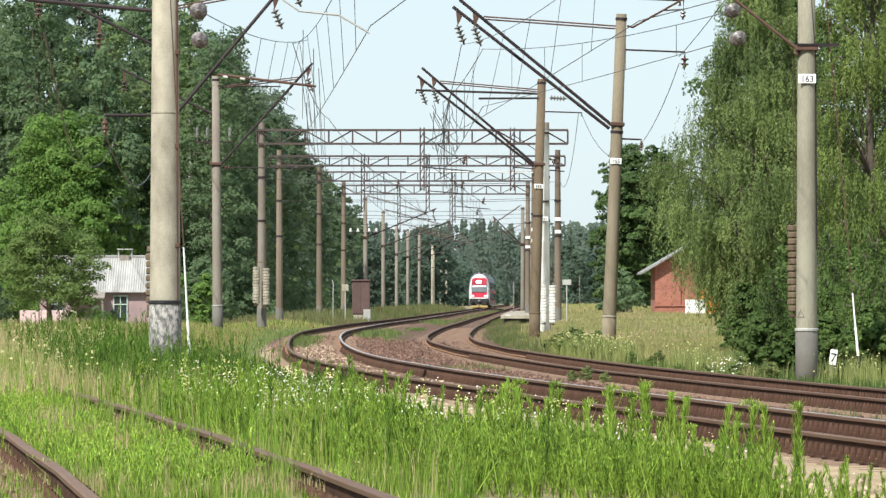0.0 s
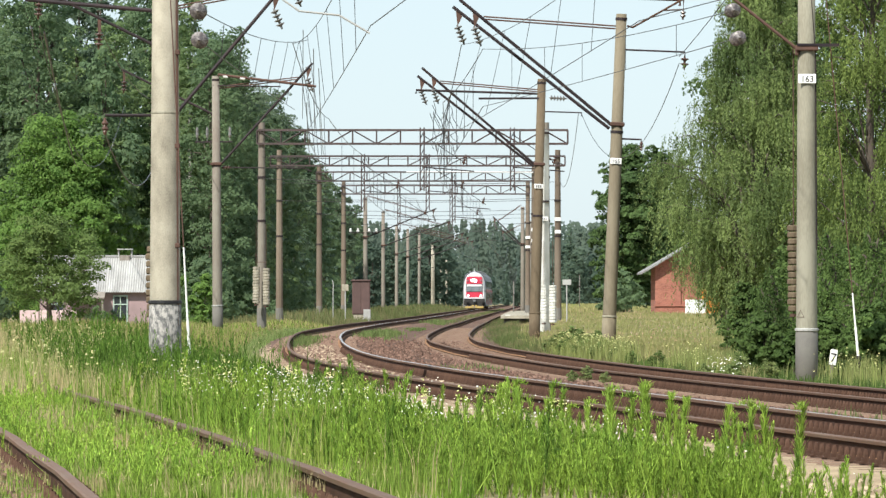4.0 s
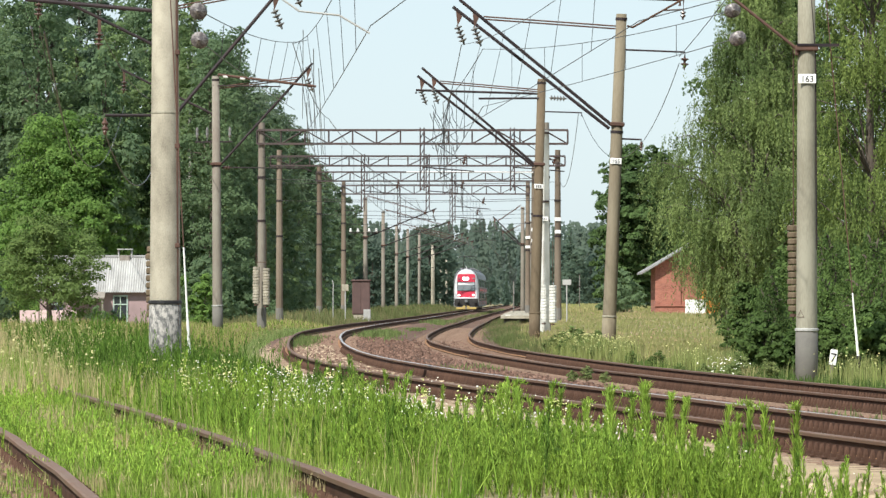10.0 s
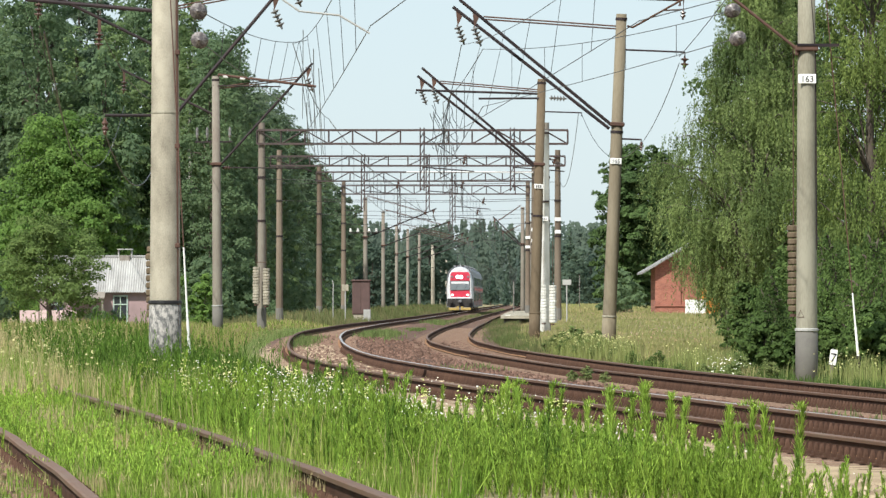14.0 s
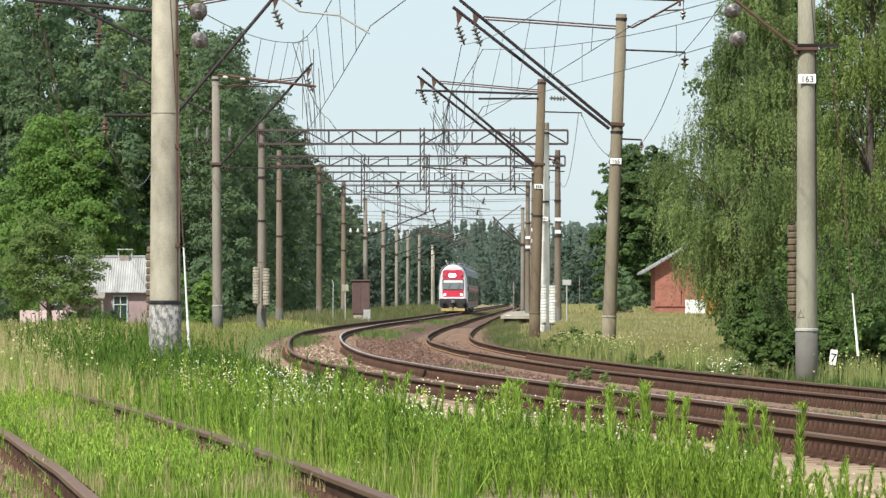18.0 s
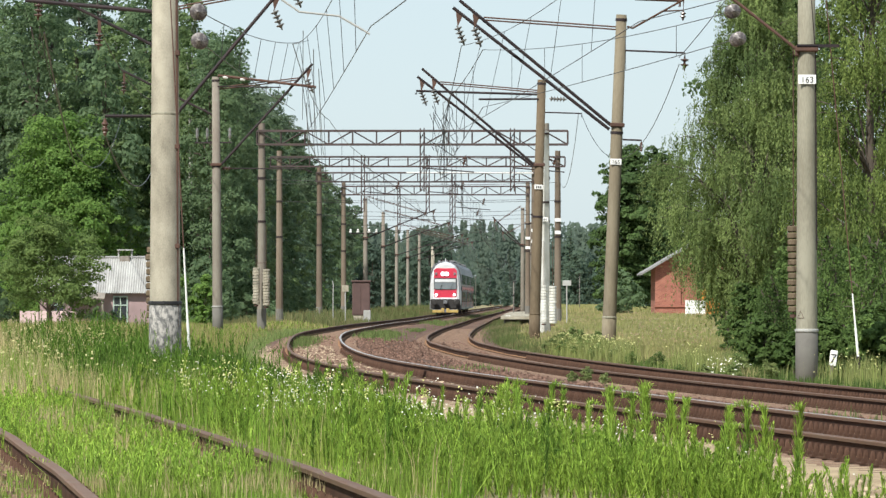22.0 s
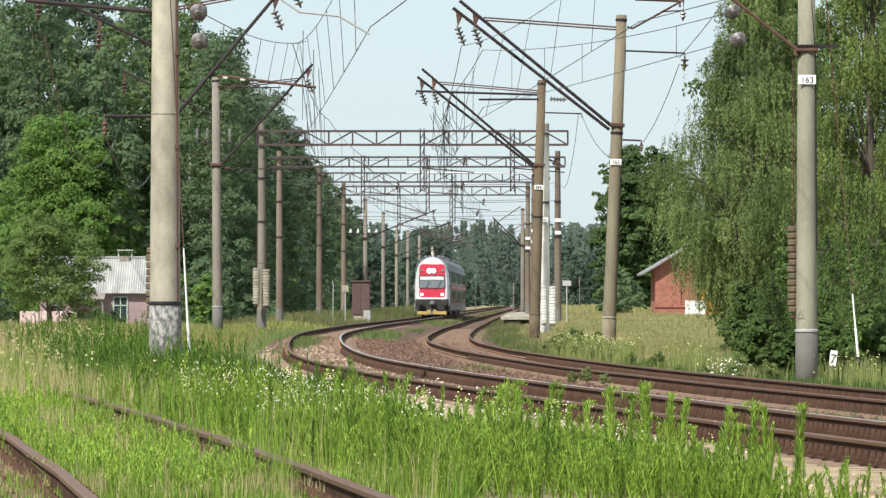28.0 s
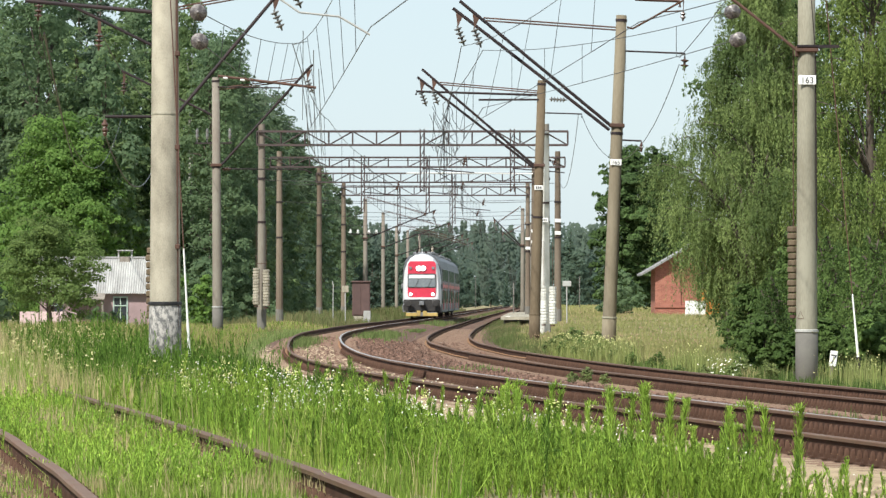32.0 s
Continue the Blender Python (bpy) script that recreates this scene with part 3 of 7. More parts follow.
def hanger(t, q, lean=-0.06, discs=4):
    """A triangular plate under a strut and the insulator string that hangs from it."""
    low = q + Vector((lean, 0, -0.44))
    b = Build()
    b.add([q + Vector((-0.11, -0.02, 0.03)), q + Vector((0.13, -0.02, -0.03)), low + Vector((0.02, -0.02, 0)), q + Vector((-0.11, 0.02, 0.03)), q + Vector((0.13, 0.02, -0.03)), low + Vector((0.02, 0.02, 0))],
          [(0, 1, 2), (5, 4, 3), (0, 3, 4, 1), (1, 4, 5, 2), (2, 5, 3, 0)])
    part("hanger_plate", b, M_RUST, t)
    b = Build()
    end = insulator(b, low + Vector((0, 0, 0.05)), (0.42, 0, -1), discs, 0.135, 0.135)
    part("insulator_string", b, M_INSULATOR, t)
    return end


def cantilever(t, reach, low, high, wire_z, dy=0.0, arm=True, hang=(), thick=0.05, mat=None, plate_at=1.0):
    """Slanted bracket on a pole: strut, tie rods, hanging insulator string and steady arm; reach is signed. Returns the messenger's point."""
    sx = math.copysign(1, reach)
    foot, tip = Vector((sx * 0.2, dy, low)), Vector((reach, dy, high))
    b = Build()
    b.tube([foot, tip + (tip - foot).normalized() * 0.25], thick, 8)
    part("strut", b, mat or M_STEEL, t)
    if dy == 0:
        b = Build()
        b.box(-0.22, 0.22, -0.22, 0.22, low - 0.06, low + 0.06, 0.02)
        part("strut_collar", b, M_RUST, t)
    p = foot.lerp(tip, 0.88)
    for k in (0, 0.08) if dy == 0 else ():
        b = Build()
        b.tube([(sx * 0.15, dy, 9.7 + k), p + Vector((0, 0, k))], 0.026, 6)
        part("tie_rod", b, M_RUST, t)
    end = hanger(t, foot.lerp(tip, plate_at))
    for a in hang:
        hanger(t, foot.lerp(tip, a))
    b = Build()
    if not arm:
        return end
    a0 = Vector((sx * 0.2, dy, wire_z + 0.55))
    a1 = Vector((reach - sx * 0.2, dy, wire_z + 0.5))
    b.tube([a0, a1, a1 + Vector((sx * 0.3, 0, -0.14))], 0.026, 6)
    part("steady_arm", b, M_STEEL, t)
    b = Build()
    insulator(b, a0, a1 - a0, 3, 0.09, 0.1)
    part("arm_insulator", b, M_PORCELAIN, t)
    return end


def cross_arm(t, side, length, z, dy=0.0, bell=True):
    """A thin steel arm with one hanging insulator for a feeder."""
    b = Build()
    b.tube([(side * 0.12, dy, z), (side * length, dy, z), (side * length, dy, z - 0.14)], 0.03 if length < 3 else 0.05, 6)
    part("cross_arm", b, M_STEEL, t)
    if bell:
        b = Build()
        insulator(b, (side * length, dy, z - (0.04 if length < 1.2 else 0.12)), (0, 0, -1), 2, 0.06 if length < 1.2 else 0.13, 0.09 if length < 1.2 else 0.15)
        part("arm_insulator", b, M_PORCELAIN, t)


def number_plate(t, text, r, z, size=0.2):
    """White enamel plate with the pole's number, towards the camera's side."""
    b = Build()
    b.box(-0.17, 0.17, -r - 0.03, -r - 0.012, z - 0.09, z + 0.09, 0.008)
    p = part("plate", b, M_WHITE, t, "white enamel plate with black digits")
    if text:
        lettering(p, text, (0, -r - 0.034, z - 0.062), size * 0.85)
    else:
        b = Build()
        for k in (-0.08, 0.0, 0.08):
            b.box(k - 0.022, k + 0.022, -r - 0.036, -r - 0.031, z - 0.05, z + 0.05)
        part("digits", b, M_BLACK, p)


def lettering(parent, text, at, size, mat=None):
    c = bpy.data.curves.new("digits", "FONT")
    c.body, c.size, c.align_x, c.extrude = text, size, "CENTER", 0.003
    tmp = bpy.data.objects.new("digits", c)
    scene.collection.objects.link(tmp)
    me = bpy.data.meshes.new_from_object(tmp.evaluated_get(bpy.context.evaluated_depsgraph_get()))
    bpy.data.objects.remove(tmp)
    me.materials.clear()
    me.materials.append(mat or M_BLACK)
    return part("digits", me, None, parent, at=pose(*at, 90, 0, 0))


def weight_stack(name, x, y, z0, count, mat, label, r=0.14, h=0.125, rod=2.0, guide=0.0):
    """Tensioning weights: a rod with a stack of notched concrete rings."""
    t = thing(name, x, y, ground_z(x, y), label, "weights", "tensioning weights")
    z = z0
    for k in range(count):
        b = Build()
        a = random.uniform(-0.012, 0.012)
        b.lathe((a, 0, z), (0, 0, 1), [(0, r - 0.02), (0.02, r), (h - 0.035, r), (h - 0.012, r - 0.02)], 10)
        part("weight", b, mat, t)
        z += h
    b = Build()
    b.tube([(0, 0, z0 - 0.12), (0, 0, z + rod)], 0.012, 6)
    part("rod", b, M_RUST, t)
    b = Build()
    b.lathe((0, 0, z0 - 0.1), (0, 0, 1), [(0, r * 0.6), (0.06, r * 0.6)], 8)
    part("base_plate", b, M_RUST, t)
    if guide:
        b = Build()
        b.tube([(0, 0, z + 0.2), (guide, 0, z + 0.2)], 0.016, 6)
        part("guide_bar", b, M_RUST, t)
    return t




def span(p, q, sag, n=12):
    p, q = Vector(p), Vector(q)
    return [p.lerp(q, i / n) - Vector((0, 0, 4 * sag * (i / n) * (1 - i / n))) for i in range(n + 1)]


def overhead(name, supports, label, sag=0.4):
    """Contact wire, messenger and droppers over supports (y, x, wire z, messenger z)."""
    t = thing(name, supports[0][1], supports[0][0], supports[0][2], label, "overhead wire", kind="")
    o = Vector((supports[0][1], supports[0][0], supports[0][2]))
    supports = [(*s, 0.0) if len(s) == 4 else s for s in supports]
    for (y0, x0, w0, m0, d0), (y1, x1, w1, m1, d1) in zip(supports, supports[1:]):
        c = span((x0, y0, w0), (x1, y1, w1), 0.04)
        me = span((x0 + d0, y0, m0), (x1 + d1, y1, m1), sag * ((y1 - y0) / 60) ** 2 + 0.05, 16)
        r = 0.009 if y0 < 140 else 0.013
        for nm, pts in (("contact_wire", c), ("messenger_wire", me)):
            b = Build()
            b.tube([p - o for p in pts], r, 5)
            part(nm, b, M_WIRE, t)
        n = max(2, int((y1 - y0) / 9))
        for k in range(1, n):
            a = k / n
            j = min(15, int(a * 16))
            top = me[j].lerp(me[j + 1], a * 16 - j)
            bot = Vector((x0 + (x1 - x0) * a, y0 + (y1 - y0) * a, w0 + (w1 - w0) * a - 0.16 * a * (1 - a)))
            b = Build()
            b.tube([bot - o, top - o], 0.0065 if y0 < 140 else 0.009, 4)
            part("dropper", b, M_WIRE, t)
    return t



P_L1 = pole(-4.61, 90, 10.6, "stout round concrete pole with a tarred flaking foot in tall grass", base=0.268, top=0.19, foot=M_BITUMEN, ring=1.27, bands=())
P_R1 = pole(7.04, 105, 10.4, "round concrete pole with a number plate beside the track", M_POLETAN, base=0.216, top=0.15, bands=())
P_LH = pole(-7.9, 157, 10.3, "round concrete pole standing behind a nearer one", M_POLEGREY)
P_R2 = pole(4.96, 163, 10.15, "leaning round concrete pole with two slanted brackets", M_BROWNPOLE, lean=(2.3, 0), base=0.215, top=0.16)
P_R3 = pole(3.56, 212, 10.2, "weathered brown concrete pole with two slanted brackets", M_RUSTYPOLE, lean=(1.7, 0), base=0.22, top=0.165, bands=(0.985, 0.475))
P_L2 = pole(-8.97, 216, 10.2, "slim concrete pole with a slanted bracket", M_POLEGREY, base=0.21, top=0.15, lean=(-0.5, 0))
number_plate(P_R1, "163", 0.185, 5.9)
number_plate(P_R2, "165", 0.185, 5.72)
number_plate(P_R3, "", 0.19, 6.0)
# brackets that hold the wires
for t, reach, dy, low, high in ((P_LH, 3.6, 0.0, 6.7, 10.75), (P_L2, 3.7, 0.0, 6.7, 10.5), (P_R2, -4.68, 0.0, 6.83, 10.235), (P_R2, -4.87, 0.9, 6.72, 10.065), (P_R3, -4.5, 0.0, 6.87, 10.34), (P_R3, -4.67, 0.9, 6.8, 10.07), (P_R1, -4.0, 0.0, 6.5, 9.5)):
    cantilever(t, reach, low, high, 6.0, dy, arm=reach > 3.65, plate_at=0.93 if t in (P_R2, P_R3) and dy == 0 else 1.0, hang=(0.84,) if reach == 3.6 else (), thick=0.03 if t is P_R1 else 0.05, mat=M_RUST if t is P_R1 else None)


def feeder_bracket(t, low, reach, high, hang):
    """Slanted bracket on the field side with hanging insulators for the feeders."""
    sx = math.copysign(1, reach)
    foot, tip = Vector((sx * 0.15, 0, low)), Vector((reach, 0, high))
    b = Build()
    b.tube([foot, tip], 0.045, 8)
    part("feeder_strut", b, M_STEEL, t)
    for a in hang:
        p = foot.lerp(tip, a)
        b = Build()
        b.box(p.x - 0.05, p.x + 0.05, -0.02, 0.02, p.z - 0.4, p.z + 0.02)
        part("hanger_plate", b, M_RUST, t)
        b = Build()
        insulator(b, p - Vector((0, 0, 0.38)), (0.05 * sx, 0, -1), 3, 0.13, 0.14)
        part("insulator_string", b, M_PORCELAIN, t)


feeder_bracket(P_LH, 8.5, -3.8, 10.3, (0.52, 1.0))
feeder_bracket(P_L2, 8.7, -3.75, 10.5, (0.6, 0.97))
b = Build()
b.tube([(-0.15, 0, 9.62), (-4.2, 0, 9.98)], 0.06, 8)
part("top_arm", b, M_STEEL, P_LH)
b = Build()
b.tube([(0.1, -0.2, 7.6), (2.23, -0.2, 6.12), (2.89, -0.2, 6.05), (3.4, -0.2, 5.75)], 0.02, 6)
part("steady_arm", b, M_PALE, P_L1, "pale tube")
b = Build()
b.tube([(0.21, -0.13, 0.9), (0.2, -0.12, 4.0), (0.18, -0.11, 10.0)], 0.026, 6)
part("conduit", b, M_RUST, P_L1, "rusty conduit pipe")
for z in (4.42, 7.1):
    b = Build()
    r = 0.268 - 0.078 * z / 10.6
    b.lathe((0, 0, z), (0, 0, 1), [(0, r), (0.008, r + 0.006), (0.03, r + 0.006), (0.04, r)], 14)
    part("seam", b, M_POLETAN, P_L1)
for z in (3.85, 5.4, 2.2):
    b = Build()
    b.box(0.17, 0.25, -0.18, -0.1, z, z + 0.08, 0.01)
    part("conduit_clamp", b, M_RUST, P_L1)
b = Build()
b.tube([(0.19, -0.08, 2.6), (0.17, -0.08, 6.3), (0.02, -0.17, 8.2)], 0.014, 6)
part("ground_wire", b, M_STEEL, P_R1)
b = Build()
for p, q in (((-0.19, 1.29), (-0.07, 1.29)), ((-0.07, 1.29), (-0.13, 1.43)), ((-0.13, 1.43), (-0.19, 1.29))):
    b.tube([(p[0], -0.215 + 0.6 * p[0] ** 2 * 4, p[1]), (q[0], -0.215 + 0.6 * q[0] ** 2 * 4, q[1])], 0.004, 4)
part("warning_triangle", b, M_RUST, P_R1, "stencilled triangle outline")
b = Build()
b.box(-0.2, 0.62, -0.22, -0.16, 6.52, 6.58)
part("cross_bar", b, M_STEEL, P_R1)
for x in (-0.19,):
    b = Build()
    b.box(x - 0.035, x + 0.035, -0.15, 0.1, 6.36, 6.52, 0.01)
    part("clamp", b, M_RUST, P_R1)
for x in (-0.75, -0.35, 0.55):
    b = Build()
    b.tube([(x, 0, 7.6), (x, 0, 7.75)], 0.02, 6)
    b.lathe((x, 0, 7.75), (0, 0, 1), [(0, 0.045), (0.1, 0.065), (0.2, 0.05), (0.3, 0.06), (0.42, 0.025)], 8)
    part("pin_insulator", b, M_INSULATOR, P_L2)
b = Build()
b.box(-0.85, 0.65, -0.03, 0.03, 7.55, 7.61)
part("pin_arm", b, M_STEEL, P_L2)
for t, side, length, z in ((P_L1, -1, 1.0, 4.4), (P_R2, 1, 1.95, 9.08), (P_R2, 1, 0.75, 6.4), (P_R3, 1, 1.6, 8.93), (P_R3, -1, 4.9, 9.62)):
    cross_arm(t, side, length, z, bell=t is not P_R3)


# sloping top arm with white insulators, and a thinner bar below it
b = Build()
b.tube([(0.1, -0.1, 10.25), (4.0, -0.1, 9.75)], 0.06, 6)
arm = part("top_arm", b, M_RUST, P_L2)
for x in (0.3, 0.98):
    b = Build()
    b.lathe((x, -0.1, 10.23 - 0.128 * x), (1, 0, -0.128), [(0, 0.05), (0.04, 0.065), (0.16, 0.065), (0.2, 0.05)], 8)
    part("arm_insulator", b, M_WHITE, arm)
b = Build()
b.tube([(-0.1, -0.1, 9.82), (2.6, -0.1, 9.75)], 0.028, 6)
part("cross_bar", b, M_STEEL, P_L2)
# dark bar with an insulator string on the weathered pole
b = Build()
b.tube([(-2.45, -0.1, 9.36), (-0.1, -0.1, 9.44)], 0.045, 6)
part("cross_bar", b, M_STEEL, P_R3)
b = Build()
insulator(b, (0.3, -0.1, 9.47), (1, 0, -0.02), 5, 0.11, 0.12)
part("arm_insulator", b, M_INSULATOR, P_R3)
# thick bar over the raised arm of the leaning pole
b = Build()
b.tube([(0.4, 0.3, 10.66), (1.75, 0.3, 10.66), (1.75, 0.3, 10.48)], 0.05, 6)
part("top_arm", b, M_RUST, P_R2)


# short raised arm behind the leaning pole
b = Build()
b.tube([(0.18, 0, 9.8), (0.35, 0, 9.76), (1.85, 0, 10.68)], 0.035, 6)
b.tube([(1.2, 0, 10.3), (1.85, 0, 10.36), (1.85, 0, 10.66)], 0.025, 6)
part("raised_arm", b, M_CLIP, P_R2)
b = Build()
insulator(b, (1.85, 0, 10.36), (0, 0, -1), 2, 0.09, 0.1)
part("arm_insulator", b, M_PORCELAIN, P_R2)


def gantry(y, x0, x1, z0, z1, posts, drops, label):
    """A lattice beam on two poles, with posts that hang down between the tracks."""
    t = thing("overhead_gantry", (x0 + x1) / 2, y, ground_z(x0, y), label, "gantry", "lattice gantries")
    cx, gz = (x0 + x1) / 2, ground_z(x0, y)
    z0, z1 = z0 - gz, z1 - gz
    n = int((x1 - x0) / 1.05)
    for dy in (-0.22, 0.22):
        for z in (z0, z1):
            b = Build()
            b.box(x0 - cx, x1 - cx, dy - 0.035, dy + 0.035, z - 0.045, z + 0.045)
            part("chord", b, M_LATTICE, t)
        for k in range(n + 1):
            xa, xb = x0 - cx + (x1 - x0) * k / n, x0 - cx + (x1 - x0) * min(k + 1, n) / n
            b = Build()
            b.tube([(xa, dy, z0), (xa, dy, z1)], 0.034, 4)
            part("upright", b, M_LATTICE, t)
            if k < n and abs(k - n / 2) > n * 0.12 or k % 2:
                b = Build()
                b.tube([(xa, dy, z0), (xb, dy, z1)] if k % 2 else [(xa, dy, z1), (xb, dy, z0)], 0.026, 4)
                part("diagonal", b, M_LATTICE, t)
    for x in drops:
        low = 6.2 - gz
        b = Build()
        for sx in (-0.09, 0.09):
            b.box(x - cx + sx - 0.03, x - cx + sx + 0.03, -0.06, 0.06, low, z1 + 0.12)
        for k in range(7):
            zz = low + (z1 - low) * k / 7
            b.tube([(x - cx - 0.09, 0, zz), (x - cx + 0.09, 0, zz + 0.35)], 0.02, 4)
        part("hanging_post", b, M_LATTICE, t)
        b = Build()
        b.tube([(x - cx, 0, low + 1.1), (x - cx + 2.4, 0, low + 0.9)], 0.03, 6)
        part("steady_arm", b, M_STEEL, t)
        b = Build()
        b.tube([(x - cx, 0, low + 2.6), (x - cx + 2.1, 0, low + 1.2)], 0.02, 6)
        part("brace", b, M_STEEL, t)
        b = Build()
        insulator(b, (x - cx + 1.9, 0, low + 1.2), (0.25, 0, 1), 3, 0.11, 0.13)
        part("insulator_string", b, M_PORCELAIN, t)
    for x in posts:
        b = Build()
        b.tube([(x - cx, 0, -0.3), (x - cx, 0, z1 + 0.35)], [0.21, 0.15], 12)
        part("post", b, M_POLEGREY if y < 300 else M_REDPOLE, t)
        b = Build()
        b.lathe((x - cx, 0, -0.3), (0, 0, 1), [(0, 0.225), (1.2, 0.216), (1.22, 0.19)], 12)
        part("foot", b, M_FOOT, t)
        for z in (4.9, 6.9):
            b = Build()
            b.lathe((x - cx, 0, z), (0, 0, 1), [(0, 0.2), (0.1, 0.2)], 12)
            part("band", b, M_STEEL, t)
        for z in (5.9, 5.2) if x > 0 and y != 250 else ():
            b = Build()
            b.box(x - cx - 0.17, x - cx + 0.17, -0.24, -0.215, z - 0.1, z + 0.1, 0.008)
            part("plate", b, M_WHITE, t, "small white enamel plate")
    return t


gantry(250, -8.57, 5.75, 8.37, 9.0, (-8.36, 4.74), (-0.96, 3.2), "rusty lattice gantry spanning the tracks on concrete posts")
gantry(305, -9.7, 6.86, 8.71, 9.25, (-9.2, 6.45), (-4.5, -0.86), "rusty lattice gantry spanning the tracks on concrete posts")
gantry(355, -8.3, 6.1, 8.94, 9.53, (-8.1, 5.95), (0.7,), "pale lattice gantry spanning the tracks on concrete posts")
b = Build()
b.tube([(-2.4, 354.72, 9.53), (1.2, 354.72, 9.54), (5.9, 354.72, 9.5)], 0.045, 6)
tagged(new("pale_pipe", b.mesh("pale_pipe", M_WHITE)), "thin white pipe lying along the lattice gantry", "pipe")
gantry(400, -7.46, 6.4, 8.96, 9.58, (-7.33, 6.25), (-3.25, 0.6), "distant lattice gantry spanning the tracks on concrete posts")
for y, x in ((440, -6.3), (508, -5.6), (590, -5.05), (631, -4.1), (671, -2.94), (760, -1.5), (835, -1.48), (900, -0.4), (960, 0.6)):
    far_pole = pole(x, y, 9.6 if y < 700 else 9.0, "far concrete pole along the line", M_POLEGREY if y < 700 else M_CONCRETE, collar=False, base=0.2, top=0.16)
    if y < 700:
        cantilever(far_pole, line_a(y) - x - 0.4, 6.4, 8.6, 6.0, arm=False)
for y, x in ((470, 6.9), (560, 9.0)):
    cantilever(pole(x, y, 9.6, "far concrete pole along the line", M_POLEGREY, collar=False, base=0.2, top=0.16), line_b(y) - x + 0.3, 6.4, 8.6, 6.0, arm=False)
b = Build()
b.box(-1.3, 1.0, 439.85, 439.92, 6.55, 6.62, matrix=Matrix.Translation((-6.3, 0, 0)))
ob = new("insulator_arm", b.mesh("insulator_arm", M_STEEL))
tagged(ob, "steel arm with white pin insulators on a far pole", "cross arm")
for x in (-1.2, -0.6, 0.3, 0.9):
    b = Build()
    b.lathe((-6.3 + x, 439.88, 6.62), (0, 0, 1), [(0, 0.04), (0.05, 0.1), (0.12, 0.13), (0.2, 0.06), (0.26, 0.1), (0.34, 0.04)], 8)
    part("pin_insulator", b, M_WHITE, ob)
for y, x, h in ((430, 5.6, 3.2), (560, 14.1, 3.6), (1000, 6.0, 5.8)):
    pole(x, y, h, "short concrete lamp post", M_FOOT, collar=False, base=0.055, top=0.045)

# pale pole with its tensioning weights, and the weights of the other poles
number_plate(pole(4.55, 244, 9.2, "pale whitewashed square concrete pole", M_WHITEWASH, collar=False, base=0.26, top=0.2, square=True), "", 0.27, 5.2)
weight_stack("weight_stack", 4.52, 243.3, 0.55, 13, M_WHITEWASH, "stack of whitewashed concrete tensioning weights", 0.17, 0.13)
weight_stack("weight_stack", 4.92, 243.3, 0.5, 13, M_WHITEWASH, "stack of whitewashed concrete tensioning weights", 0.17, 0.13)
weight_stack("weight_stack", -8.58, 249.2, 1.15, 13, M_CONCRETE, "stack of grey concrete tensioning weights hanging by the post", 0.17, 0.13, 2.0, 0.46)
weight_stack("weight_stack", -8.12, 249.2, 1.15, 13, M_CONCRETE, "stack of grey concrete tensioning weights hanging by the post", 0.17, 0.13)
weight_stack("weight_stack", 6.80, 105.25, 1.4, 13, M_RUSTYPOLE, "stack of rusty tensioning weights hanging behind the pole", 0.12, 0.13, 3.5)
weight_stack("weight_stack", -4.83, 90.35, 1.0, 10, M_RUSTYPOLE, "stack of rusty tensioning weights hanging behind the pole", 0.12, 0.12, 3.5)


def guy(x, y, x1, z1, label, y1=None, sleeve=1.75):
    """Anchor of a pole: rusty rod from above, white painted sleeve and a turnbuckle in the ground."""
    z = ground_z(x, y)
    t = thing("guy_anchor", x, y, z, label, "guy wire", "pole anchors")
    top = Vector((x1 - x, (y1 or y) - y, z1 - z))
    low = top.normalized()
    b = Build()
    b.tube([low * 0.0 - Vector((0, 0, 0.1)), low * 0.45], [0.03, 0.022], 6)
    part("anchor_rod", b, M_STEEL, t)
    b = Build()
    b.lathe(low * 0.3, low, [(0, 0.03), (0.02, 0.05), (0.09, 0.05), (0.1, 0.03), (0.16, 0.03), (0.17, 0.05), (0.22, 0.05), (0.23, 0.03)], 8)
    part("turnbuckle", b, M_STEEL, t)
    b = Build()
    b.tube([low * 0.45, low * 1.05, low * 1.1, low * sleeve], [0.024, 0.024, 0.018, 0.014], 8)
    part("sleeve", b, M_WHITE, t, "white painted sleeve")
    b = Build()
    b.tube([low * sleeve, top], 0.011, 6)
    part("rod", b, M_RUST, t)


guy(8.08, 105, 7.2, 9.5, "rusty guy rod with a white painted sleeve")
guy(-4.16, 89.6, -4.7, 9.8, "rusty guy rod with a white painted sleeve", sleeve=2.3)

# wires
S_A = [(22, 4.2, 5.8, 7.8), (90, -1.2, 5.75, 7.7), (157, -3.98, 6.0, 8.62, -0.37), (216, line_a(216) - 0.3, 6.0, 8.4), (250, line_a(250) + 0.2, 6.0, 7.8),
       (305, line_a(305) - 0.2, 6.0, 7.8), (355, line_a(355) + 0.2, 6.0, 7.8), (400, line_a(400) - 0.2, 6.0, 7.8), (508, line_a(508) + 0.2, 6.0, 7.8), (590, line_a(590) - 0.2, 6.0, 7.8), (671, line_a(671), 6.0, 7.8), (900, line_a(900), 6.0, 7.8)]
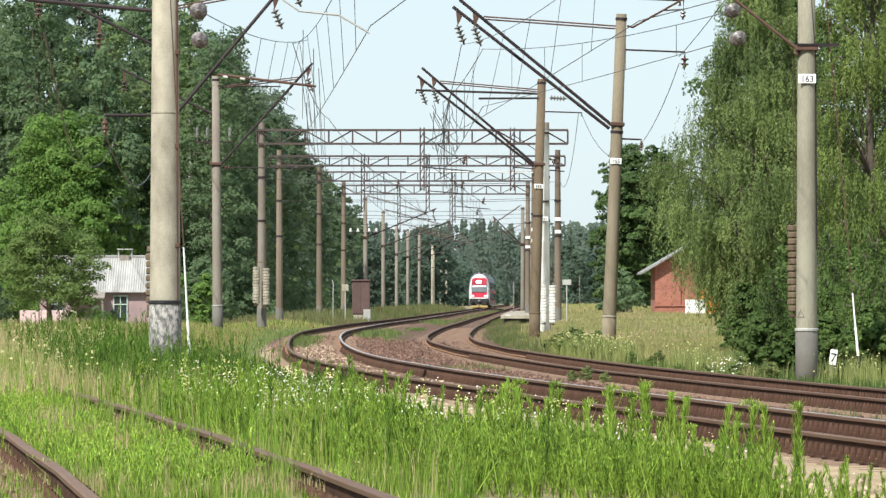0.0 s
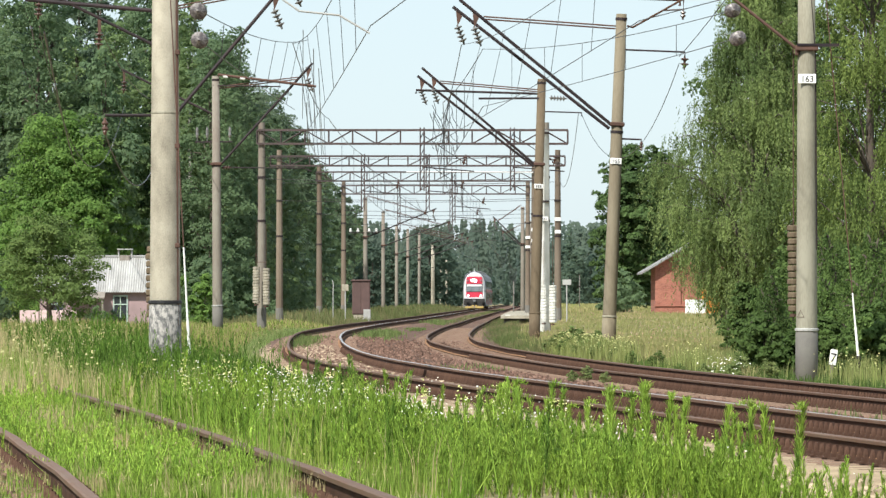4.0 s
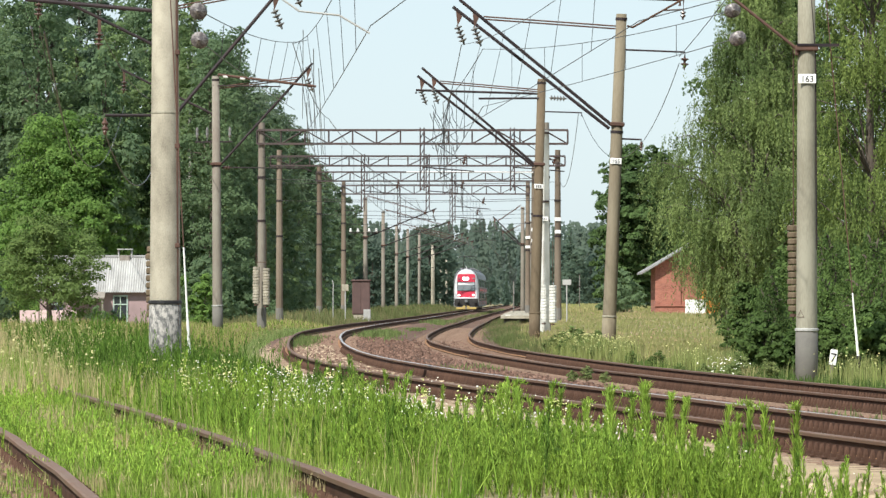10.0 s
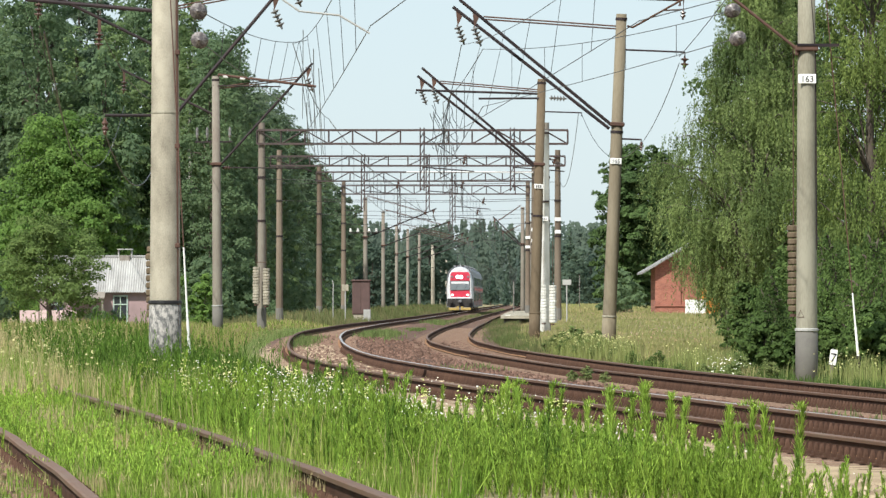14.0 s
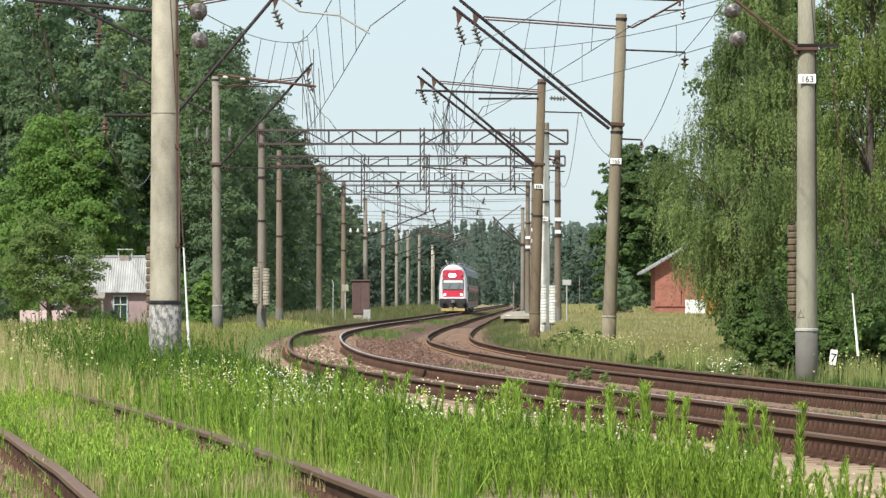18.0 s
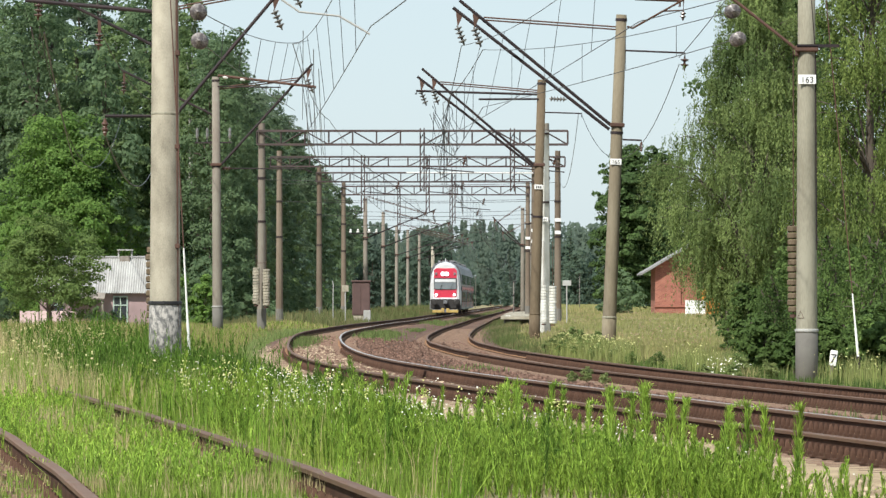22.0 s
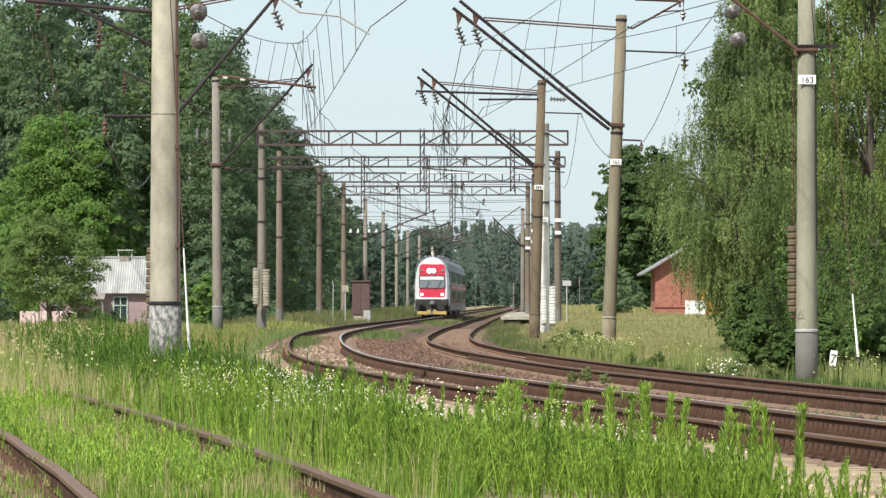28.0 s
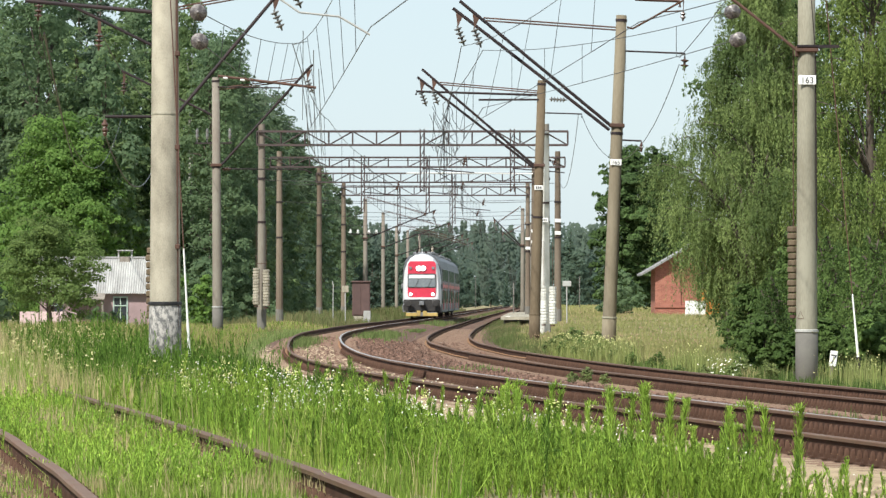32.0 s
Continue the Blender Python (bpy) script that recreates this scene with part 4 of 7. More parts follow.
S_B = [(0, line_b(0) - 0.2, 5.9, 7.9), (105, 3.8, 6.6, 8.4), (163, -0.2, 5.9, 8.85, 0.75), (212, line_b(212) - 0.3, 5.8, 8.2), (250, line_b(250) + 0.2, 5.8, 7.6),
       (305, line_b(305) - 0.2, 5.8, 7.6), (355, line_b(355) + 0.2, 5.8, 7.6), (400, line_b(400), 5.8, 7.6), (508, line_b(508) - 0.2, 5.8, 7.6), (671, line_b(671), 5.8, 7.6), (900, line_b(900), 5.8, 7.6)]
overhead("overhead_line", S_A, "contact wire with messenger wire and droppers over the track")
S_C = [(105, 5.68, 6.26, 6.82), (163, 1.2, 7.0, 8.73), (212, 0.0, 6.2, 8.9), (250, line_b(250) - 0.5, 6.4, 8.0)]
overhead("overhead_line", S_C, "contact wire of the tensioned overlap section over the track", 0.2)
overhead("overhead_line", S_B, "contact wire with messenger wire and droppers over the track")


def cable(name, p, q, sag, label, r=0.012):
    pts = span(p, q, sag, 14)
    b = Build()
    b.tube([v - pts[0] for v in pts], r, 5)
    ob = new(name, b.mesh(name, M_WIRE))
    ob.location = pts[0]
    tagged(ob, label, "cable", "loose cables")


cable("feeder_cable", (7.1, 163, 8.5), (8.6, 105, 12.0), 0.4, "thin dark feeder cable between poles")
cable("feeder_cable", (7.1, 163, 8.3), (5.4, 212, 8.5), 2.3, "thin dark feeder cable between poles")
cable("feeder_cable", (5.3, 212, 8.5), (6.5, 305, 8.2), 1.6, "thin dark feeder cable between poles")
cable("feeder_cable", (-5.62, 90, 3.98), (-8.05, 157, 6.4), 1.35, "thin dark feeder cable between poles")
cable("feeder_cable", (-6.62, 90, 5.64), (-26.1, 388, 10.6), 0.5, "thin dark feeder cable from the arm towards the trees", 0.02)
cable("feeder_cable", (-10.0, 157, 9.2), (-10.9, 216, 9.3), 0.9, "thin dark feeder cable between poles")
cable("feeder_cable", (-11.7, 157, 9.1), (-12.7, 216, 8.9), 3.2, "thin dark feeder cable between poles")
overhead("overhead_line", [(90, -4.04, 5.5, 6.0), (157, -4.3, 6.7, 8.72, 0.4)], "anchored contact wire with messenger and droppers", 0.16)
for x, y, z, d in ((5.6, 104.3, 6.77, (-0.05, 1, 0.03)), (5.71, 104.3, 6.24, (-0.07, 1, 0.0)), (-4.06, 89.7, 5.98, (0, 1, 0.03)), (-4.04, 89.7, 5.5, (0, 1, 0.03))):
    b = Build()
    insulator(b, (0, 0, 0), d, 4, 0.14, 0.15)
    ob = new("strain_insulator", b.mesh("strain_insulator", M_GLASSINS, smooth=True))
    ob.location = (x, y, z)
    tagged(ob, "string of grey disc insulators seen along its wire", "insulator", "strain insulators")


for p, q in (((-3.75, 157, 8.45), (-5.9, 250, 8.5)), ((-3.6, 157, 7.9), (-5.5, 250, 7.9)), ((-3.95, 157, 6.9), (-5.3, 216, 7.1)), ((-4.05, 157, 9.0), (-5.6, 216, 8.4))):
    cable("feeder_cable", p, q, 0.5, "thin dark feeder cable between poles")
jr = random.Random(21)
for k in range(9):
    x, z = jr.uniform(-0.55, 0.5), jr.uniform(8.4, 9.2)
    pts = [Vector((x, 211.6, z))]
    for i in range(5):
        pts.append(pts[-1] + Vector((jr.uniform(-0.14, 0.24), jr.uniform(-0.05, 0.05), -0.34 + (0.22 if i == 3 else 0))))
    b = Build()
    b.tube([v - pts[0] for v in pts], 0.012, 5)
    ob = new("jumper_cable", b.mesh("jumper_cable", M_WIRE))
    ob.location = pts[0]
    tagged(ob, "loosely looped jumper cable under the slanted brackets", "cable", "loose cables")

for y, x0, x1 in ((250, -8.3, 4.7), (305, -9.1, 6.4), (355, -8.0, 5.9), (400, -7.3, 6.2), (440, -6.3, 6.5), (508, -5.6, 7.9)):
    for z in (7.75, 6.75):
        cable("cross_span_wire", (x0, y - 0.3, z), (x1, y - 0.3, z + 0.05), 0.12, "thin cross-span wire between the line poles", 0.014)

# ---- small railway things ----
def picket():
    t = thing("picket_marker", 7.5, 105, ground_z(7.5, 105) + 0.14, "small white picket marker with a black number", "sign")
    b = Build()
    b.box(-0.03, 0.03, -0.03, 0.03, -0.4, 0.3)
    part("post", b, M_WOOD, t)
    t.matrix_basis = pose(7.5, 105, ground_z(7.5, 105) + 0.14, 0, 8, 0)
    b = Build()
    b.box(-0.07, 0.07, -0.045, -0.03, 0.22, 0.52, 0.006)
    p = part("plate", b, M_WHITE, t)
    lettering(p, "7", (0, -0.048, 0.27), 0.26)


picket()


def relay_cabinet():
    x, y = -5.05, 335
    t = thing("relay_cabinet", x, y, ground_z(x, y), "maroon steel relay cabinet on a pale concrete block", "cabinet")
    b = Build()
    b.box(-0.55, 0.55, -0.4, 0.4, 0.75, 2.8, 0.02)
    part("body", b, M_MAROON, t)
    b = Build()
    b.box(-0.62, 0.62, -0.5, 0.5, 2.8, 2.89, 0.02)
    part("roof", b, M_MAROON, t)
    for sx in (-1, 1):
        b = Build()
        b.box(min(sx * 0.02, sx * 0.5), max(sx * 0.02, sx * 0.5), -0.42, -0.402, 0.82, 2.73, 0.006)
        part("door", b, M_MAROON, t)
    b = Build()
    b.box(-0.5, 0.5, -0.35, 0.35, -0.3, 0.75, 0.02)
    part("plinth", b, M_CONCRETE, t)
    b = Build()
    b.box(0.15, 0.6, -0.95, -0.55, -0.3, 1.05, 0.03)
    part("concrete_block", b, M_PALE, t)


relay_cabinet()


def marker_post():
    x, y = -6.85, 338
    t = thing("marker_post", x, y, ground_z(x, y), "thin pale bent marker post beside the cabinet", "post")
    b = Build()
    b.tube([(0, 0, -0.2), (0, 0, 1.7), (0.02, 0, 2.35), (-0.04, 0, 2.6)], 0.03, 8)
    part("post", b, M_PALE, t)
    x, y = -5.98, 332
    t = thing("track_sign", x, y, ground_z(x, y), "small pale square sign on a thin post beside the cabinet", "sign")
    b = Build()
    b.tube([(0, 0, -0.2), (0, 0, 2.5)], 0.03, 8)
    part("post", b, M_PALE, t)
    b = Build()
    b.box(-0.2, 0.2, -0.05, -0.03, 2.1, 2.5, 0.01)
    part("board", b, M_CONCRETE, t)


marker_post()


def signboard():
    x, y = 6.85, 300
    t = thing("track_sign", x, y, ground_z(x, y), "small white signboard on a thin post", "sign")
    b = Build()
    b.tube([(0, 0, -0.2), (0, 0, 2.3)], 0.035, 8)
    part("post", b, M_PALE, t)
    b = Build()
    b.box(-0.24, 0.24, -0.05, -0.03, 2.05, 2.35, 0.01)
    part("board", b, M_PALE, t)


signboard()


def platform():
    t = thing("platform", 0, 0, 0, "low concrete platform with a pale edge line beside the track", "platform", kind="structure")
    e, y = Build(), 332
    while y < 470:
        x, x1 = line_b(y) + 1.75, line_b(y + 6) + 1.75
        b = Build()
        b.add([(x, y, 0.02), (x + 2.6, y, 0.02), (x1 + 2.6, y + 5.96, 0.02), (x1, y + 5.96, 0.02), (x, y, 0.2), (x + 2.6, y, 0.2), (x1 + 2.6, y + 5.96, 0.2), (x1, y + 5.96, 0.2)],
              [(4, 5, 6, 7), (0, 1, 5, 4), (3, 0, 4, 7), (1, 2, 6, 5), (2, 3, 7, 6)])
        part("slab", b, M_CONCRETE, t)
        if y < 345:
            e.add([(x + 0.25, y, 0.206), (x + 0.55, y, 0.206), (x1 + 0.55, y + 5.96, 0.206), (x1 + 0.25, y + 5.96, 0.206)], [(0, 1, 2, 3)])
        y += 6
    b, y = Build(), 338
    while y < 470:
        x = line_b(y) + 2.1
        b.box(x - 0.15, x + 1.9, y, y + 3.0, -0.6, 0.02)
        y += 3
    part("supports", b, M_FOOT, t)
    part("edge_line", e, M_CREAM, t)


platform()


def brick_house():
    x, y = 14.85, 380
    t = thing("brick_house", x, y, ground_z(x, y), "small red brick house with a grey sheet roof among trees", "house")
    W, L, H, R = 5.6, 8.0, 3.35, 5.0
    b = Build()
    b.box(0.02, W, 0.02, L, -0.4, H)
    b.add([(0.02, 0.02, H), (W, 0.02, H), (W / 2, 0.02, R), (0.02, L, H), (W, L, H), (W / 2, L, R)], [(0, 1, 2), (5, 4, 3)])
    part("wall", b, M_BRICKWALL, t)
    b = Build()
    b.box(-0.06, W + 0.05, -0.07, 0.0, 0.55, 0.66)
    part("plinth_course", b, M_BRICK, t)
    b = Build()
    for k in (1.65, 3.4):
        b.box(k - 0.16, k + 0.16, -0.075, 0.0, 0.66, H + 0.4)
    part("pilaster", b, M_BRICK, t)
    for sx in (0, 1):
        b = Build()
        x0, x1 = (-0.95, W / 2) if sx == 0 else (W + 0.95, W / 2)
        z0 = H - 0.95 * (R - H) / (W / 2)
        b.add([(x0, -0.6, z0), (x1, -0.6, R), (x1, L + 0.5, R), (x0, L + 0.5, z0), (x0, -0.6, z0 + 0.13), (x1, -0.6, R + 0.13), (x1, L + 0.5, R + 0.13), (x0, L + 0.5, z0 + 0.13)],
              [(3, 2, 1, 0), (4, 5, 6, 7), (0, 1, 5, 4), (3, 0, 4, 7), (2, 3, 7, 6), (1, 2, 6, 5)])
        part("roof", b, M_ROOFSHEET, t)
    x2 = 16.75
    p = thing("white_board", x2, 374, ground_z(x2, 374), "white painted board standing in the grass", "board")
    b = Build()
    b.box(-0.05, 1.35, -0.04, 0.04, -0.1, 1.05, 0.02)
    part("panel", b, M_WHITE, p)
    for k in (0.0, 1.25):
        b = Build()
        b.box(k - 0.04, k + 0.06, 0.04, 0.12, -0.3, 0.9)
        part("leg", b, M_WOOD, p)
    p = thing("orange_shed", 18.0, 377, ground_z(18, 377), "small orange painted shed half hidden by a birch", "shed")
    b = Build()
    b.box(0, 1.5, 0, 1.2, -0.2, 1.9, 0.02)
    part("body", b, M_ORANGE, p)
    b = Build()
    b.box(-0.1, 1.6, -0.1, 1.3, 1.9, 2.0, 0.02)
    part("roof", b, M_WOOD, p)


brick_house()


def cottage():
    x, y = -27.5, 370
    gz = ground_z(x, y)
    t = thing("cottage", x, y, gz, "low cottage with pink plaster and a corrugated grey roof", "house")
    W, L, H, R = 8.0, 6.0, 1.8 - gz, 4.1 - gz
    b = Build()
    b.box(0, W, 0, L, -0.4, H)
    part("wall", b, M_PINK, t)
    b = Build()
    b.box(-0.04, W + 0.04, -0.05, L + 0.05, -0.4, 0.75, 0.01)
    part("plinth", b, M_PINK, t)
    for side in (0, 1):
        n = 220
        vs, fs = [], []
        for k in range(n + 1):
            dx = -0.4 + (W + 0.8) * k / n
            dz = 0.035 * math.sin(k * math.pi / 2)
            for yy, zz in (((-0.45, H - 0.1), (L / 2, R)) if side == 0 else ((L + 0.45, H - 0.1), (L / 2, R))):
                vs += [(dx, yy, zz + dz), (dx, yy, zz + dz - 0.03)]
        for k in range(n):
            a = k * 4
            fs += [(a, a + 4, a + 6, a + 2), (a + 1, a + 3, a + 7, a + 5), (a, a + 1, a + 5, a + 4)]
        bb = Build()
        bb.add(vs, fs)
        part("roof", bb, M_ROOFPALE, t)
    b = Build()
    b.tube([(-0.4, L / 2, R + 0.04), (W + 0.4, L / 2, R + 0.04)], 0.09, 8)
    part("ridge", b, M_ROOFSHEET, t)
    for sx in (0.0, W):
        b = Build()
        b.add([(sx, 0, H), (sx, L, H), (sx, L / 2, R - 0.1), (sx + 0.05, 0, H), (sx + 0.05, L, H), (sx + 0.05, L / 2, R - 0.1)], [(0, 1, 2), (5, 4, 3), (0, 2, 5, 3), (1, 4, 5, 2)])
        part("gable", b, M_WOOD, t)
    b = Build()
    b.box(5.3, 6.0, L / 2 - 0.35, L / 2 + 0.35, R - 0.5, R + 0.12, 0.02)
    ch = part("chimney", b, M_WOOD, t)
    b = Build()
    for k in (5.2, 6.1):
        b.box(k - 0.05, k + 0.05, L / 2 - 0.1, L / 2 + 0.1, R - 0.1, R + 0.5)
    b.box(5.1, 6.2, L / 2 - 0.3, L / 2 + 0.3, R + 0.5, R + 0.58)
    part("chimney_cap", b, M_PALE, ch)
    for wx in (0.7, 5.0):
        b = Build()
        for a, c, d, e in ((0, 1.0, 0, 0.08), (0, 1.0, 1.57, 1.65), (0, 0.08, 0.08, 1.57), (0.92, 1.0, 0.08, 1.57), (0.47, 0.53, 0.08, 1.57), (0.08, 0.92, 1.1, 1.16)):
            b.box(wx + a, wx + c, -0.09, -0.01, H - 2.3 + d * 1.2, H - 2.3 + e * 1.2)
        w = part("window_frame", b, M_WINDOWGREEN, t, "pale green window frame")
        for a, c, d, e in ((0.08, 0.47, 0.08, 1.1), (0.53, 0.92, 0.08, 1.1), (0.08, 0.47, 1.16, 1.57), (0.53, 0.92, 1.16, 1.57)):
            b = Build()
            b.box(wx + a, wx + c, -0.05, -0.01, H - 2.3 + d * 1.2, H - 2.3 + e * 1.2)
            part("pane", b, M_DARKGLASS, w)
    # lean-to porch before the wall, and the low pink wall of the yard
    b = Build()
    b.add([(1.6, -1.5, H - 0.55), (4.5, -1.5, H - 0.55), (4.5, -0.1, H - 0.05), (1.6, -0.1, H - 0.05), (1.6, -1.5, H - 0.48), (4.5, -1.5, H - 0.48), (4.5, -0.1, H + 0.02), (1.6, -0.1, H + 0.02)],
          [(3, 2, 1, 0), (4, 5, 6, 7), (0, 1, 5, 4), (3, 0, 4, 7), (2, 3, 7, 6), (1, 2, 6, 5)])
    part("porch_roof", b, M_WOOD, t)
    for k in (1.75, 4.35):
        b = Build()
        b.box(k - 0.07, k + 0.07, -1.4, -1.26, -0.3, H - 0.5)
        part("porch_post", b, M_WOOD, t)
    yw = thing("garden_wall", -26.6, 341, ground_z(-26.6, 341), "low pink plastered wall before the cottage", "wall")
    for k in range(3):
        b = Build()
        b.box(k * 1.25, k * 1.25 + 1.18, 0, 0.2, -0.3, 1.35, 0.02)
        part("panel", b, M_PINKWALL, yw)
    a = thing("roof_aerial", x + 7.55, y + 3.0, R + gz, "thin metal aerial on the cottage roof", "aerial")
    b = Build()
    b.tube([(0, 0, -0.1), (0, 0, 1.4)], 0.025, 6)
    part("mast", b, M_STEEL, a)
    b = Build()
    for k in range(4):
        b.tube([(-0.45 + k * 0.05, 0, 0.7 + k * 0.2), (0.45 - k * 0.05, 0, 0.7 + k * 0.2)], 0.018, 5)
    part("elements", b, M_STEEL, a)


cottage()


# ---- trees ----
def leaves(rng, centres, size, facing, aspect=0.55, jitter=0.42, droop=0.0):
    """Rhombic leaves at the given points, their faces turned by facing: arrays of points and quads."""
    n = len(centres)
    u = rng.normal(0, 1, (n, 3)) + (0, 0, -droop)
    face = facing + rng.normal(0, jitter, (n, 3))
    u -= face * (np.sum(u * face, 1) / (np.sum(face * face, 1) + 1e-9))[:, None]
    u /= np.linalg.norm(u, axis=1)[:, None] + 1e-9
    v = np.cross(face, u)
    v /= np.linalg.norm(v, axis=1)[:, None] + 1e-9
    s = size * rng.uniform(0.6, 1.3, (n, 1))
    a, b = u * s, v * s * aspect
    vs = np.stack([centres - a, centres - b, centres + a, centres + b], 1).reshape(-1, 3)
    return vs, np.arange(4 * n).reshape(-1, 4)


def directions(rng, n):
    d = rng.normal(0, 1, (n, 3))
    return d / np.linalg.norm(d, axis=1)[:, None]


def lobed_crown(rng, count, height, low, radius, clumps, lobes, shape, swell):
    """A crown of lobes; each lobe bears small domed clumps of leaves. Gives lobes' middles, leaf points and faces."""
    h = (np.arange(lobes) + 0.5) / lobes
    if shape == "pine":
        f = np.interp(h, (0, 0.4, 0.75, 1), (0.75, 1.0, 0.8, 0.2))
    elif shape == "slim":
        f = np.interp(h, (0, 0.3, 0.6, 1), (0.7, 1.0, 0.8, 0.12))
    else:
        f = np.interp(h, (0, 0.3, 0.65, 1), (0.8, 1.0, 0.9, 0.25))
    a = np.arange(lobes) * 2.4 + rng.uniform(-0.4, 0.4, lobes)
    rr = radius * f * rng.uniform(0.35, 0.72, lobes)
    lc = np.stack([rr * np.cos(a), rr * np.sin(a), height * (low + (0.95 - low) * h)], 1)
    lr = swell * radius * (0.26 + 0.24 * f) * rng.uniform(0.8, 1.15, lobes)
    flat = {"pine": 0.5, "slim": 1.25}.get(shape, 0.85)
    pick = rng.choice(lobes, clumps, p=lr ** 2 / np.sum(lr ** 2))
    d = directions(rng, clumps) * (1, 1, 0.9) + (0, 0, 0.22)
    d[:, :2] += 0.5 * lc[pick, :2] / (radius + 1e-9)
    d /= np.linalg.norm(d, axis=1)[:, None]
    cp = lc[pick] + d * (lr[pick] * rng.uniform(0.72, 1.08, clumps))[:, None] * (1, 1, flat)
    q = radius * rng.uniform(0.10, 0.23, clumps)
    k = rng.choice(clumps, count, p=q ** 2 / np.sum(q ** 2))
    e = directions(rng, count)
    e[:, 2] = np.abs(e[:, 2]) * 1.1 - 0.45
    p = cp[k] + e * (q[k] * rng.uniform(0.3, 1.0, count) ** 0.5)[:, None] * (1, 1, 0.8)
    face = e * 0.6 + d[k] * 0.5 + (-0.16, -0.22, 0.42)
    m = count // 3                         # leaves inside the lobes
    j = rng.integers(lobes, size=m)
    inner = directions(rng, m)
    p = np.concatenate([p, lc[j] + inner * (lr[j] * rng.random(m) ** 0.4 * 0.95)[:, None] * (1, 1, flat)])
    face = np.concatenate([face, inner + (0, 0, 0.3)])
    keep = p[:, 2] > 0.03 * min(1.0, height)
    return lc, p[keep], face[keep]


def spruce_crown(rng, count, height, low, radius):
    """Whorls of branches that droop a little, dense with short twigs."""
    tiers = 24
    h = low + (1 - low) * (np.arange(tiers) / tiers) ** 0.95
    r = radius * ((1 - h) / (1 - low)) ** 0.8 + 0.12
    t = rng.choice(tiers, count, p=r ** 1.5 / np.sum(r ** 1.5))
    br = rng.integers(8, size=count)
    a = br * 0.785 + t * 1.1 + 0.25 * np.sin(t * 7.1 + br * 3.3)
    reach = r[t] * (0.75 + 0.3 * np.sin(br * 5.7 + t * 2.9))
    s = rng.random(count) ** 0.6
    side = rng.normal(0, 1, count) * (0.10 + 0.16 * reach * (1 - 0.7 * s))
    x = reach * s * np.cos(a) - side * np.sin(a)
    y = reach * s * np.sin(a) + side * np.cos(a)
    z = h[t] * height - 0.30 * reach * s ** 1.4 + 0.12 * reach * s ** 4 + rng.normal(0, 0.07, count) - 0.25 * np.abs(side)
    face = np.stack([0.5 * np.cos(a), 0.5 * np.sin(a), np.full(count, 0.75)], 1)
    return np.stack([x, y, z], 1), face


def tree(name, x, y, height, label, mats, seed, shape, leaf, count, crown_low=0.2, radius=4.0, trunk=0.2, group="", clumps=120, category="tree", lobes=12, swell=1.0):
    """Tapered trunk, limbs and a crown of many leaves. shape: broad, slim, pine or spruce."""
    rng = np.random.default_rng(seed)
    t = thing(name, x, y, ground_z(x, y), label, category, group)
    b = Build()
    bend = [(0.25 * math.sin(seed + k) * k / 6 * min(1, height / 6), 0.2 * math.cos(seed * 2 + k) * k / 6 * min(1, height / 6), -0.3 * min(1, height / 3) + height * 0.95 * k / 6) for k in range(7)]
    b.tube(bend, [trunk * (1 - 0.15 * k) + 0.005 for k in range(7)], 8)
    if shape == "spruce":
        p, face = spruce_crown(rng, count, height, crown_low, radius)
        aspect, jitter = 0.42, 0.35
    else:
        lc, p, face = lobed_crown(rng, count, height, crown_low, radius, clumps, lobes, shape, swell)
        aspect, jitter = (0.34 if shape == "pine" else 0.58), 0.42
        for c in lc:
            h = max(height * 0.1, c[2] - 0.5 * math.hypot(c[0], c[1]) - 0.04 * height)
            j = min(5, int(h / (height * 0.95) * 6))
            q = Vector(bend[j]).lerp(Vector(bend[j + 1]), 0.5)
            e = Vector(c)
            b.tube([q, q.lerp(e, 0.5) + Vector((0, 0, 0.02 * height)), e], [trunk * 0.34, trunk * 0.2, trunk * 0.07], 5, caps=False)
    part("trunk", b, mats[0], t, smooth=True)
    vs, fs = leaves(rng, p, leaf, face, aspect, jitter)
    part("crown", array_mesh("crown", vs, fs, mats[1]), None, t)
    return t


